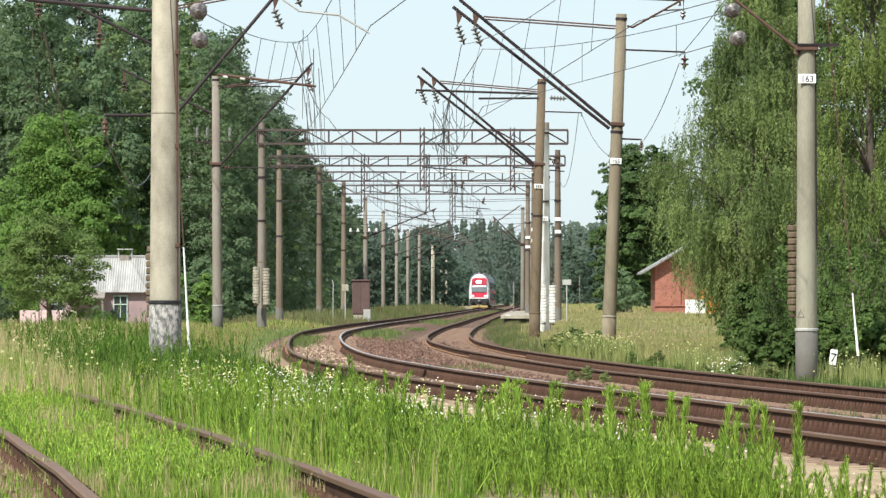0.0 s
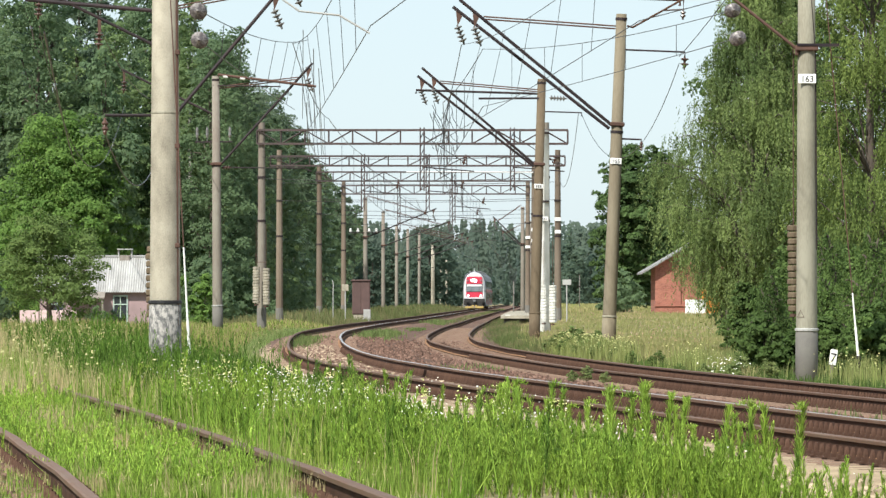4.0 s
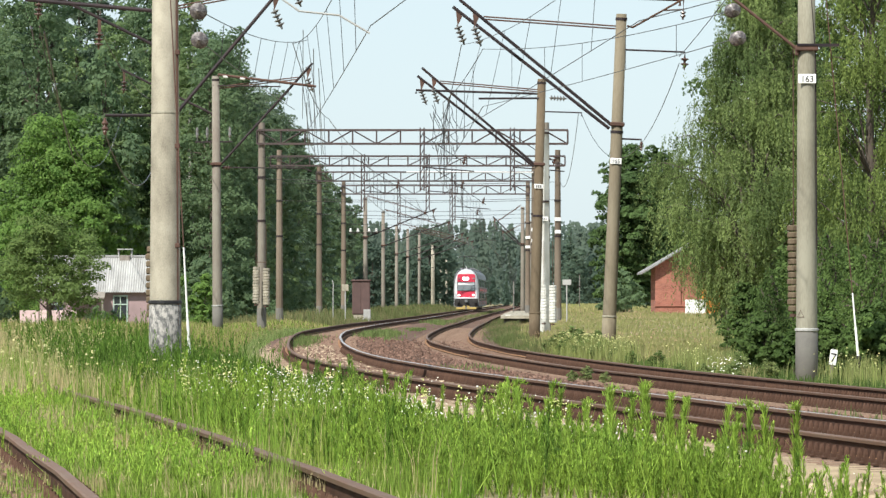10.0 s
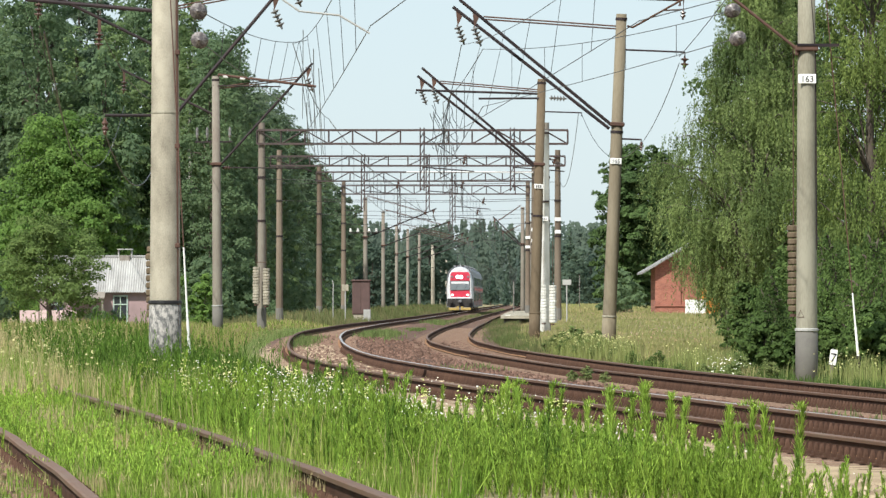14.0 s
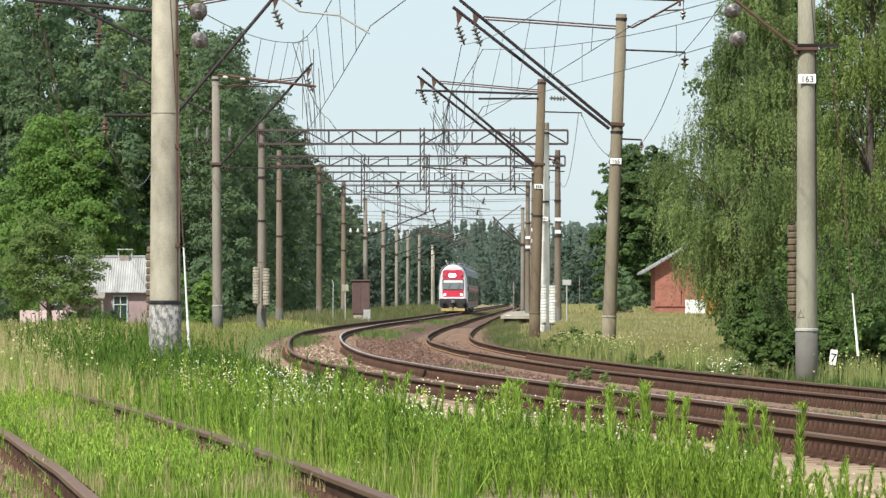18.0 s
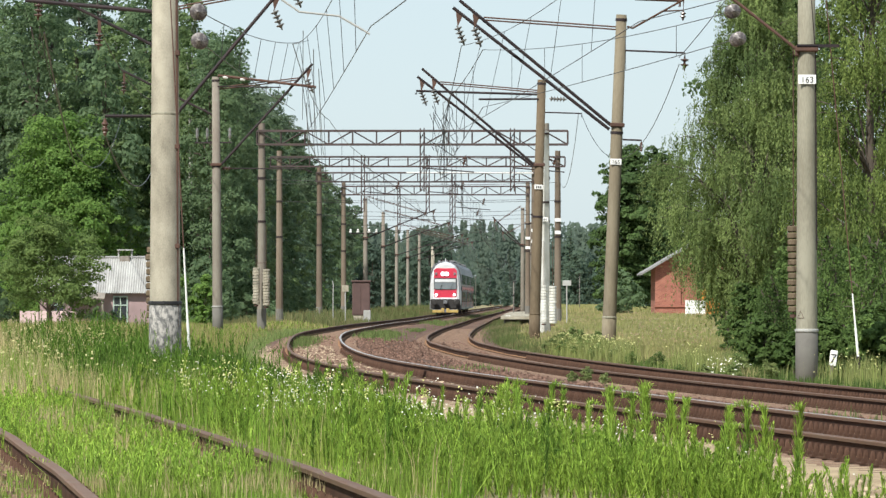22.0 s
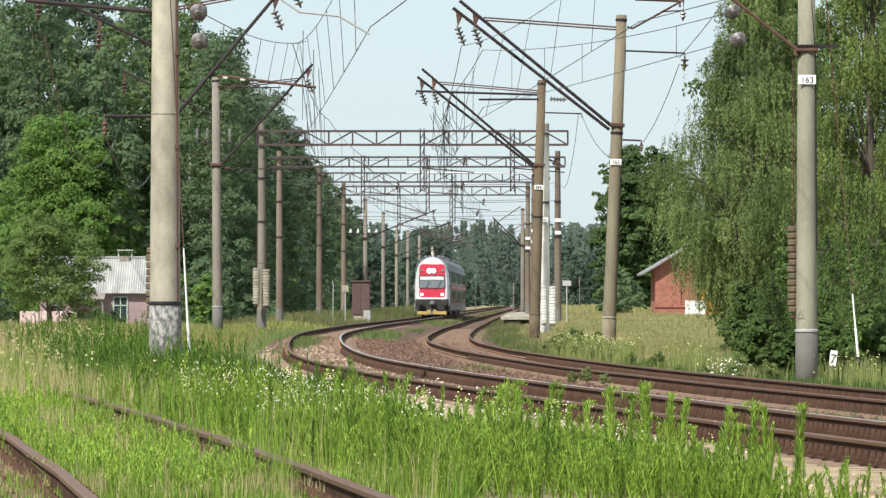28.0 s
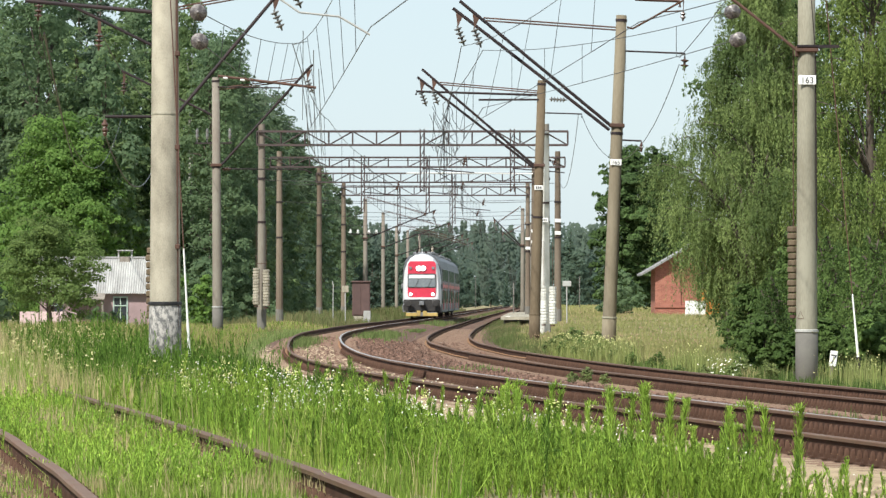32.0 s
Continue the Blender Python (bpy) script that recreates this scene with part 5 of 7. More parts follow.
def weeping_birch(x, y, height, label, mats, seed, leaf, limbs, strands, low, radius, trunk, per=16, hang=1.0, group="birches beside the track"):
    """Limbs that rise and bend over, and from each a curtain of hanging twigs set with small leaves."""
    rng = np.random.default_rng(seed)
    t = thing("birch_tree", x, y, ground_z(x, y), label, "tree", group)
    b = Build()
    bend = [(0.2 * math.sin(seed + k) * k / 7, 0.2 * math.cos(seed * 2 + k) * k / 7, -0.3 + (height * 0.97 + 0.3) * k / 7) for k in range(8)]
    b.tube(bend, [trunk * (1 - 0.125 * k) + 0.01 for k in range(8)], 8)
    P, F = [], []
    for k in range(limbs):
        h = (k + rng.random()) / limbs
        f = float(np.interp(h, (0, 0.15, 0.31, 0.5, 0.7, 1), (0.55, 0.85, 1.0, 0.8, 0.48, 0.06)))
        a = k * 2.4 + rng.uniform(-0.5, 0.5)
        r = radius * f * rng.uniform(0.55, 1.08)
        z1 = height * (low + (1 - low) * h)
        z0 = max(0.5, z1 - 0.75 * r)
        dx, dy = math.cos(a), math.sin(a)
        top = lambda s: (dx * r * s, dy * r * s, z0 + (z1 - z0) * np.sin(np.minimum(s * 1.9, 2.2)))
        j = min(6, int(z0 / (height * 0.97) * 7))
        q = Vector(bend[j]).lerp(Vector(bend[j + 1]), 0.4)
        path = [q] + [Vector([float(v) for v in top(s)]) for s in (0.3, 0.6, 0.85, 1.0)]
        b.tube(path, [trunk * 0.3 * (1 - h) + 0.02, 0.03, 0.022, 0.014, 0.006], 5, caps=False)
        n = max(10, int(strands * (0.3 + 0.7 * r / radius)))
        s = 0.28 + 0.74 * rng.random(n) ** 0.75
        tx, ty, tz = top(s)
        side = rng.normal(0, 1, n) * (0.10 + 0.16 * s) * (0.5 + 0.5 * r)
        start = np.stack([tx - dy * side, ty + dx * side, tz + rng.normal(0, 0.12, n)], 1)
        length = rng.uniform(0.35, 1.5, n) * hang * (0.5 + 0.5 * r / radius)
        step = (np.arange(per) / per)[None, :]
        out = rng.uniform(0.0, 0.35, n)
        sway = rng.normal(0, 0.10, (n, 2))
        px = start[:, :1] + (dx * out[:, None] * np.sqrt(step) + sway[:, :1] * step) * length[:, None]
        py = start[:, 1:2] + (dy * out[:, None] * np.sqrt(step) + sway[:, 1:] * step) * length[:, None]
        pz = start[:, 2:] - length[:, None] * step ** 1.25
        p = np.stack([px, py, pz], 2).reshape(-1, 3) + rng.normal(0, 0.028, (n * per, 3))
        P.append(p)
        F.append(np.tile((dx * 0.7 - 0.12, dy * 0.7 - 0.2, 0.35), (len(p), 1)))
    part("trunk", b, mats[0], t, smooth=True)
    p, face = np.concatenate(P), np.concatenate(F)
    keep = p[:, 2] > 0.25
    vs, fs = leaves(rng, p[keep], leaf, face[keep], 0.34, 0.5, 2.6)
    part("crown", array_mesh("crown", vs, fs, mats[1]), None, t)
    return t


# tall weeping birches beside the line
birch_label = "tall weeping birch with hanging grey-green foliage"
weeping_birch(9.2, 160, 12.6, birch_label, (M_BARK, M_BIRCHLEAF), 3, 0.048, 110, 105, 0.15, 3.25, 0.17, 22)
weeping_birch(11.9, 150, 15.5, "tall birch with fresh green hanging foliage", (M_BARK, M_BIRCHFRESH), 8, 0.052, 100, 84, 0.04, 2.9, 0.16, 19)
weeping_birch(10.7, 178, 15.4, birch_label, (M_BARK, M_BIRCHLEAF), 12, 0.064, 70, 44, 0.10, 3.2, 0.16)
weeping_birch(14.3, 164, 14.5, "tall birch with fresh green hanging foliage", (M_BARK, M_BIRCHFRESH), 15, 0.06, 74, 54, 0.05, 3.0, 0.15)
weeping_birch(8.9, 170, 7.6, "young birch with hanging foliage among tall ones", (M_BARK, M_BIRCHFRESH), 19, 0.05, 44, 44, 0.20, 2.0, 0.10)
# dark tree added behind the birches to fill and deepen their gaps
tree("alder_tree", 12.6, 190, 17, "dense dark leafy tree behind the birches", (M_BARK, M_DARKLEAF), 18, "broad", 0.10, 30000, 0.03, 4.0, 0.2, "", 300, lobes=18)
# low growth under them, its leaf colour darkened to stand in for shade
for k, (x, y, h, r) in enumerate(((10.6, 140, 3.0, 1.3), (9.4, 166, 3.0, 1.0), (10.1, 152, 3.6, 1.2), (8.5, 150, 2.0, 0.8), (8.3, 140, 1.5, 0.75),
                                  (9.2, 134, 2.4, 1.0), (10.2, 127, 2.2, 1.0), (8.6, 131, 1.6, 0.7), (9.3, 143, 3.0, 1.1), (8.4, 119, 1.5, 0.65), (9.1, 116, 2.2, 0.85), (9.9, 114, 2.4, 0.95), (8.9, 125, 2.3, 0.95), (7.75, 129, 1.4, 0.65), (7.9, 112, 1.2, 0.55), (8.7, 110, 1.4, 0.6), (9.5, 110, 1.6, 0.65), (6.95, 117, 1.2, 0.5), (7.4, 122, 1.6, 0.62), (7.8, 108, 0.9, 0.4), (8.45, 107.5, 1.2, 0.5), (7.3, 113, 0.9, 0.4), (9.1, 107, 1.4, 0.55))):
    if 115 < y < 135 and h > 1.3:
        weeping_birch(x, y, h * 1.35, "low hanging birch growth, its leaves darkened for the shade of tall ones", (M_BARK, M_SHADELEAF), 60 + k, 0.045, 26, 30, 0.02, r * 1.15, 0.05, 15, group="shrubs under the birches")
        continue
    tree("shrub", x, y, h, "leafy shrub, its green darkened for the shade of the birches", (M_BARK, M_SHADELEAF), 60 + k, "broad", 0.055, 4000, 0.06, r, 0.04, "shrubs under the birches", 110, "shrub", 10)

# trees by the cottage and the dark one by the brick house
tree("apple_tree", -23.2, 320, 6.8, "low spreading leafy tree before the cottage", (M_BARK, M_APPLELEAF), 21, "broad", 0.085, 18000, 0.26, 3.25, 0.19, "", 200, lobes=13)
tree("linden_tree", -27.3, 392, 15.4, "big light green leafy tree behind the cottage", (M_BARK, M_LEAFLIGHT), 23, "broad", 0.13, 38000, 0.06, 4.8, 0.3, "", 520, lobes=22, swell=1.15)
tree("oak_tree", 15.5, 452, 14.0, "dense dark green leafy tree by the brick house", (M_BARK, M_DARKLEAF), 27, "broad", 0.16, 24000, 0.08, 2.8, 0.3, "", 420, lobes=20, swell=1.4)
tree("oak_tree", 19.3, 474, 14.5, "dense dark green leafy tree behind the brick house", (M_BARK, M_DARKLEAF), 29, "broad", 0.17, 15000, 0.08, 3.0, 0.3, "", 320, lobes=18, swell=1.4)

# kinds of forest trees, copied along the wood's edge
FOREST = "trees of the wood along the line"
front_kinds = [
    tree("deciduous_tree", -34, 420, 23, "tall green leafy tree of the wood", (M_BARK, M_WOODLEAF), 31, "broad", 0.15, 12500, 0.08, 3.7, 0.28, FOREST, 480, lobes=30),
    tree("deciduous_tree", -19.5, 405, 21, "tall leafy forest tree with lighter leaves", (M_BARK, M_WOODLIGHT), 33, "slim", 0.14, 11500, 0.06, 3.2, 0.25, FOREST, 460, lobes=32),
    tree("spruce_tree", -22, 418, 23, "tall dark green spruce of the wood", (M_BARK, M_SPRUCE), 35, "spruce", 0.18, 12000, 0.06, 3.3, 0.25, FOREST),
    tree("pine_tree", -17.6, 432, 22.5, "tall pine with a dark irregular crown", (M_BARK, M_PINE), 37, "pine", 0.17, 9500, 0.30, 3.2, 0.22, FOREST, 300, lobes=24),
    tree("birch_tree", -18.6, 455, 21, "slender forest birch with pale trunk", (M_BIRCHBARK, M_WOODLIGHT), 39, "slim", 0.14, 9000, 0.10, 2.5, 0.16, FOREST, 360, lobes=30),
]
kinds = [
    tree("deciduous_tree", -17.4, 482, 22, "tall green leafy tree of the wood", (M_BARK, M_WOODLEAF), 131, "broad", 0.22, 6500, 0.08, 3.6, 0.28, FOREST, 260, lobes=26),
    tree("deciduous_tree", -18.2, 500, 21, "tall leafy forest tree with lighter leaves", (M_BARK, M_WOODLIGHT), 133, "slim", 0.2, 6000, 0.06, 3.2, 0.25, FOREST, 260, lobes=28),
    tree("spruce_tree", -19, 516, 23, "tall dark green spruce of the wood", (M_BARK, M_SPRUCE), 135, "spruce", 0.24, 6500, 0.06, 3.3, 0.25, FOREST),
    tree("pine_tree", -17.6, 528, 22.5, "tall pine with a dark irregular crown", (M_BARK, M_PINE), 137, "pine", 0.22, 5500, 0.30, 3.2, 0.22, FOREST, 180, lobes=22),
]
far_kinds = [
    tree("deciduous_tree", -18.5, 640, 21.5, "tall green leafy tree of the wood", (M_BARK, M_WOODLEAF), 41, "slim", 0.34, 2800, 0.04, 3.6, 0.28, FOREST, 180, lobes=22),
    tree("spruce_tree", -19.5, 655, 23, "tall dark green spruce of the wood", (M_BARK, M_SPRUCE), 43, "spruce", 0.36, 2800, 0.04, 3.2, 0.25, FOREST),
    tree("pine_tree", -18, 668, 22, "tall pine with a dark irregular crown", (M_BARK, M_PINE), 45, "pine", 0.34, 2500, 0.2, 3.2, 0.22, FOREST, 140, lobes=18),
]
rng = random.Random(4)


def plant(kind, x, y, scale):
    c = copy_thing(kind, pose(x, y, ground_z(x, y), 0, 0, rng.uniform(0, 360)))
    c.scale = (scale * rng.uniform(0.9, 1.1), scale * rng.uniform(0.9, 1.1), scale)
    return c


y = 396.0
while y < 1300:
    near = y < 600
    for row, off in enumerate((0, 7.5) if y < 460 else (0,)):
        x = -16.4 - off - rng.uniform(0, 2.6) - (1.5 if y > 900 else 0)
        k = (front_kinds[rng.choice((0, 1, 3, 4, 2, 3))] if y < 460 and row == 0 else kinds[rng.choice((0, 1, 3, 2, 3))]) if near else far_kinds[rng.choice((0, 1, 2))]
        plant(k, x, y + rng.uniform(-4, 4), rng.uniform(0.86, 1.04))
    y += 13 if near else 16
for k in range(11):
    plant(front_kinds[(4, 1, 0, 4, 2, 1, 0, 2, 1, 4, 0)[k]], -18.6 - k * 1.9, 402 + (k % 3) * 8, rng.uniform(1.05, 1.24))
for k in range(8):
    plant(kinds[(2, 0, 2, 3, 0, 2, 0, 2)[k]], -23.0 - k * 2.1, 432 + (k % 2) * 8, rng.uniform(1.22, 1.36))
# lower trees that close in on the line in the distance, haze in their leaf colour
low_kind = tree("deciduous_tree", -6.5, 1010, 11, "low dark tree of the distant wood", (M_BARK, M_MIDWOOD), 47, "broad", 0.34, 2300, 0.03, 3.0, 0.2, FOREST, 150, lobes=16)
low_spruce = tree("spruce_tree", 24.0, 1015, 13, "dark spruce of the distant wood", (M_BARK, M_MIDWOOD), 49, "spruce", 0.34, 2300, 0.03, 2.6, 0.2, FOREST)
for k in range(16):
    y = 860 + 27 * k
    plant((low_kind, low_spruce, low_kind)[k % 3], line_a(y) - rng.uniform(9, 13) - (k % 3) * 4.5, y, rng.uniform(0.8, 1.15))
for k in range(30):
    y = 830 + 15 * k
    plant((low_kind, low_spruce, low_kind, low_kind)[k % 4], line_b(y) + rng.uniform(7, 10) + (k % 5) * 6.0, y, rng.uniform(0.7, 1.1))
for k in range(10):
    plant(low_kind if k % 2 else low_spruce, 2.0 + 3.1 * k, 1240 + 14 * (k % 4), rng.uniform(0.5, 0.8))
# right-hand wood behind the meadow
for k in range(12):
    plant(far_kinds[rng.choice((0, 1, 2))], 24 + k * 3.2 + rng.uniform(-1, 1), 640 + 40 * (k % 4), rng.uniform(0.6, 0.8))


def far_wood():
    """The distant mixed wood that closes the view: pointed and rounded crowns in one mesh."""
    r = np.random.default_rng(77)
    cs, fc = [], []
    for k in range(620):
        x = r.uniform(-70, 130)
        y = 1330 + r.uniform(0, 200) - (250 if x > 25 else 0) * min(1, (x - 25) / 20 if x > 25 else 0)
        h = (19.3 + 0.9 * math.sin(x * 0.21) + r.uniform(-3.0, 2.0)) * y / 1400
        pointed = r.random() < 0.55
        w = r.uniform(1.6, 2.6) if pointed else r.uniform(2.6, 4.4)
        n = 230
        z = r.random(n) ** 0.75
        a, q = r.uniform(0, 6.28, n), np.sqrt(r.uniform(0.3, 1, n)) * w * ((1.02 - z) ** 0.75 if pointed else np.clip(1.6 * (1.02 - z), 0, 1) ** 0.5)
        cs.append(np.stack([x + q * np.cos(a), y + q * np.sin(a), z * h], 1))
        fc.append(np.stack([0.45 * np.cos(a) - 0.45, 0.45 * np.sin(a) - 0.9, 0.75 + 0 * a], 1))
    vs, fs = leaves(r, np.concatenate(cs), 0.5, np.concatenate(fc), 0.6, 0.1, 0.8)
    tagged(new("far_wood", array_mesh("far_wood", vs, fs, M_FARHAZE)), "distant mixed wood with haze put into its leaf colour", "wood", kind="stuff")


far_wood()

# undergrowth at the wood's edge
bush = tree("shrub", -14.6, 318, 3.2, "leafy shrub at the wood's edge", (M_BARK, M_WOODLEAF), 51, "broad", 0.14, 1400, 0.06, 1.4, 0.05, "shrubs at the wood's edge", 90, "shrub", 9)
bush2 = tree("shrub", -13.2, 300, 3.0, "light green leafy shrub at the wood's edge", (M_BARK, M_LEAFLIGHT), 53, "slim", 0.13, 1400, 0.05, 1.1, 0.05, "shrubs at the wood's edge", 90, "shrub", 9)
for k in range(44):
    y = 330 + k * 13
    plant(rng.choice((bush, bush2, bush)), -14.2 - rng.uniform(0, 3.2) - (1 if y > 500 else 0), y + rng.uniform(-5, 5), rng.uniform(0.7, 1.7))
for x, y, s in ((-20.3, 318, 0.5), (-19.6, 322, 0.42), (-27.0, 316, 0.6), (-10.2, 330, 0.45), (-16.5, 372, 1.5), (12.6, 398, 0.8), (13.4, 402, 1.0), (22.5, 384, 1.3), (25, 386, 1.6), (-30, 352, 1.3), (-33, 360, 1.7)):
    plant(bush, x, y, s)
# pointed tops that stand out of the wood's edge
for x, y, k, s in ((-17.6, 478, 2, 0.94), (-17.0, 494, 3, 0.97), (-17.5, 509, 2, 1.0), (-17.2, 524, 2, 1.02), (-17.6, 541, 3, 1.06), (-17.0, 556, 2, 1.0), (-17.3, 574, 2, 1.0), (-17.1, 596, 3, 1.0), (-17.3, 622, 2, 0.97)):
    plant(kinds[k], x, y, s)


# ---- grass ----
def low_growth(u):
    """The growth gets lower towards the ballast, u metres left of the track's middle."""
    return 0.26 + 0.085 * max(0.0, -u - 2.7) if u < 0 else 9.0


def blades(name, count, place, height, width, mat, label, seed, bed=None, category="grass"):
    """Bent tapered blades: one mesh of two-part blades. place(rng) gives x, y, factor or None."""
    rng = np.random.default_rng(seed)
    P, H, W = [], [], []
    while len(P) < count:
        q = place(rng)
        if q is None:
            continue
        x, y, f = q
        P.append((x, y, ground_z(x, y) - 0.02 if bed is None else bed + dip(y)))
        H.append(min(f * rng.uniform(*height), low_growth(x - line_a(y)) * rng.uniform(0.75, 1.15)) if y < 125 else f * rng.uniform(*height))
        W.append(rng.uniform(*width) * (0.7 + y / 120))
    P, H, W = np.array(P), np.array(H)[:, None], np.array(W)[:, None]
    n = len(P)
    a = rng.uniform(0, 6.28, n)
    side = np.stack([np.cos(a), np.sin(a) * 0.5, np.zeros(n)], 1)
    lean = rng.normal(0, 0.085, (n, 3)) * (1, 1, 0)
    mid = P + (lean * 0.35 + (0, 0, 0.58)) * H
    tip = P + (lean * 1.35 + (0, 0, 1.0)) * H
    vs = np.stack([P - side * W, P + side * W, mid + side * W * 0.7, mid - side * W * 0.7, tip], 1).reshape(-1, 3)
    k = np.arange(n)[:, None] * 5
    fs = np.concatenate([k + (0, 1, 2), k + (0, 2, 3), k + (3, 2, 4)])
    ob = new(name, array_mesh(name, vs, fs, mat))
    return tagged(ob, label, category, kind="stuff")


def bare(x, y):
    """Dry bare patches in and beside the siding."""
    return noise.noise(Vector((x * 1.5, y * 0.45, 3))) > 0.0


def rail_clear(x, y):
    """Growth stays low beside the far siding rail, but for a tuft here and there."""
    s = x - line_s(y)
    if not -0.7 < s < 0.8 or y > 84 or noise.noise(Vector((x * 0.8, y * 0.5, 7))) > 0.17:
        return 9.0
    return 0.07 + 0.2 * (0.8 - s)


def near_place(rng):
    y = 32 + 100 * rng.random() ** 1.7
    half = 784 * y / FOCAL * 1.08 + 0.2
    x = rng.uniform(-half, half)
    u = x - line_a(y)
    if u > -2.5 + 0.3 * math.sin(y * 0.7) + 0.5 * smooth(70, 84, y) or abs(abs(x - line_s(y)) - 0.795) < 0.05:
        return None
    f = 0.8 + 0.9 * noise.noise(Vector((x * 1.3, y * 0.45, 1)))
    if u > -3.2:
        f *= 0.55
        if y < 54 and u > -2.85:
            return None
    if y < 41 and u > -6.4 or y > 76 and rng.random() < 0.62 * smooth(-5.6, -7.5, u):
        return None
    if y < 58 and u > -6.6 and rng.random() < (0.9 if u > -5.2 else 0.72):
        return None
    if -6.5 < u <= -3.2:
        f *= 1 + 0.3 * smooth(52, 66, y) * (1 - smooth(88, 100, y))
    elif -8.5 < u <= -6.5:
        if y < 58 and rng.random() < (0.9 if bare(x, y) else 0.3):
            return None
        f *= (0.42 + 0.35 * noise.noise(Vector((x * 2, y * 0.6, 3)))) * (1 + 1.5 * smooth(56, 68, y))
        f = min(f, rail_clear(x, y) / 0.4)
    elif u <= -8.5 and y < 50:
        if rng.random() < 0.9:
            return None
        f *= 0.35
    return x, y, max(0.12, f)


def siding_place(rng):
    y = 33 + 34 * rng.random() ** 1.3
    x = line_s(y) + rng.uniform(-0.68, 1.1)
    return (x, y, 1.0) if bare(x, y) or rng.random() < 0.25 else None


blades("tall_grass", 115000, near_place, (0.16, 0.48), (0.0022, 0.0044), M_GRASS, "lush green tall grass beside the track", 71)


def litter_place(rng):
    """Dead stalks and litter on the ground beside the ballast and in the siding."""
    y = 33 + 30 * rng.random()
    return line_a(y) + rng.uniform(-9.6, -3.0), y, 1.0


blades("dry_grass", 21000, litter_place, (0.03, 0.12), (0.003, 0.006), M_DRY, "pale dry litter on the ground between the weeds", 67)


def rail_place(rng):
    """Grass that leans over the far siding rail, in tufts."""
    y = 33 + 45 * rng.random()
    x = line_s(y) + 0.72 - 0.45 * rng.random() ** 1.5
    return (x, y, 1.0) if noise.noise(Vector((x * 0.8, y * 0.5, 7))) > 0.17 else None


def shade_place(rng):
    """Lush grass in the shade before the birches."""
    y = 112 + 32 * rng.random()
    x = 6.7 + 4.5 * rng.random() ** 1.4 + 0.02 * (y - 112)
    return x, y, 0.75 + 0.5 * noise.noise(Vector((x, y * 0.2, 17)))


blades("tall_grass", 3200, rail_place, (0.1, 0.32), (0.0022, 0.004), M_GRASS, "green grass tufts leaning over the siding rail", 68)
blades("tall_grass", 9000, shade_place, (0.12, 0.36), (0.004, 0.008), M_BANKGREEN, "lush green grass in the shade of the birches", 69)
blades("dry_grass", 8000, siding_place, (0.04, 0.2), (0.002, 0.0035), M_DRY, "pale dry grass between the siding rails", 78)


def field_place(rng):
    y = 58 + 70 * rng.random()
    half = 784 * y / FOCAL * 1.05
    return rng.uniform(-half, min(half, line_a(y) - 4.6)), y, 0.85


blades("dry_grass", 10000, field_place, (0.3, 0.68), (0.0025, 0.005), M_DRY, "pale dry grass stalks in the meadow", 79)


def straw_place(rng):
    """Straw-coloured grass in the meadow round the stout pole."""
    y = 76 + 75 * rng.random()
    u = rng.uniform(-15, -5.6)
    return (line_a(y) + u, y, 0.8 + 0.5 * noise.noise(Vector((u, y * 0.2, 14)))) if abs(line_a(y) + u) < 0.087 * y else None


blades("dry_grass", 15000, straw_place, (0.25, 0.62), (0.003, 0.006), M_STRAW, "straw-coloured dry grass in the meadow", 98)
blades("dry_grass", 4800, near_place, (0.3, 0.66), (0.002, 0.004), M_DRY, "pale dry grass stalks among the green", 72)


def left_place(rng):
    y = 115 + 270 * rng.random() ** 1.2
    half = 784 * y / FOCAL * 1.05
    x = rng.uniform(-half, line_a(y) - 2.1)
    return x, y, (0.8 + 0.4 * noise.noise(Vector((x * 0.4, y * 0.06, 2)))) * (1 - 0.5 * smooth(150, 260, y))


def right_place(rng):
    y = 92 + 330 * rng.random() ** 1.2
    half = 784 * y / FOCAL * 1.05
    x = rng.uniform(line_b(y) + 2.5, half)
    if x - line_b(y) > 1.6 and x - line_b(y) < 4.6 and y > 330 or x > 6.4 and y < 122:
        return None
    return x, y, 0.7 + 0.5 * noise.noise(Vector((x * 0.4, y * 0.06, 5)))


blades("meadow_grass", 27000, left_place, (0.3, 0.65), (0.006, 0.011), M_GRASS, "tall meadow grass before the wood", 73)
blades("dry_grass", 40000, left_place, (0.35, 0.7), (0.005, 0.008), M_STRAW, "straw-coloured meadow grass", 74)
blades("meadow_grass", 62000, right_place, (0.12, 0.34), (0.005, 0.009), M_MEADOW, "yellowish meadow grass beside the line", 75)


def far_left_place(rng):
    y = 300 + 420 * rng.random()
    return line_a(y) - 1.9 - 13 * rng.random() ** 1.5, y, 0.85 + 0.5 * noise.noise(Vector((y * 0.03, 3, 5)))


def far_right_place(rng):
    y = 400 + 500 * rng.random()
    x = line_b(y) + rng.uniform(2.2, 26)
    if y < 475 and x - line_b(y) < 4.6:
        return None
    return x, y, 0.8


def far_between_place(rng):
    y = 330 + 500 * rng.random()
    return line_a(y) + rng.choice((-2.0, 2.0)) + rng.normal(0, 0.3), y, 0.6


blades("dry_grass", 26000, far_left_place, (0.4, 0.95), (0.007, 0.012), M_ROUGH, "tall straw-coloured grass along the wood's edge", 87)
blades("meadow_grass", 22000, far_right_place, (0.3, 0.6), (0.008, 0.014), M_MEADOW, "yellowish meadow grass in the distance", 88)
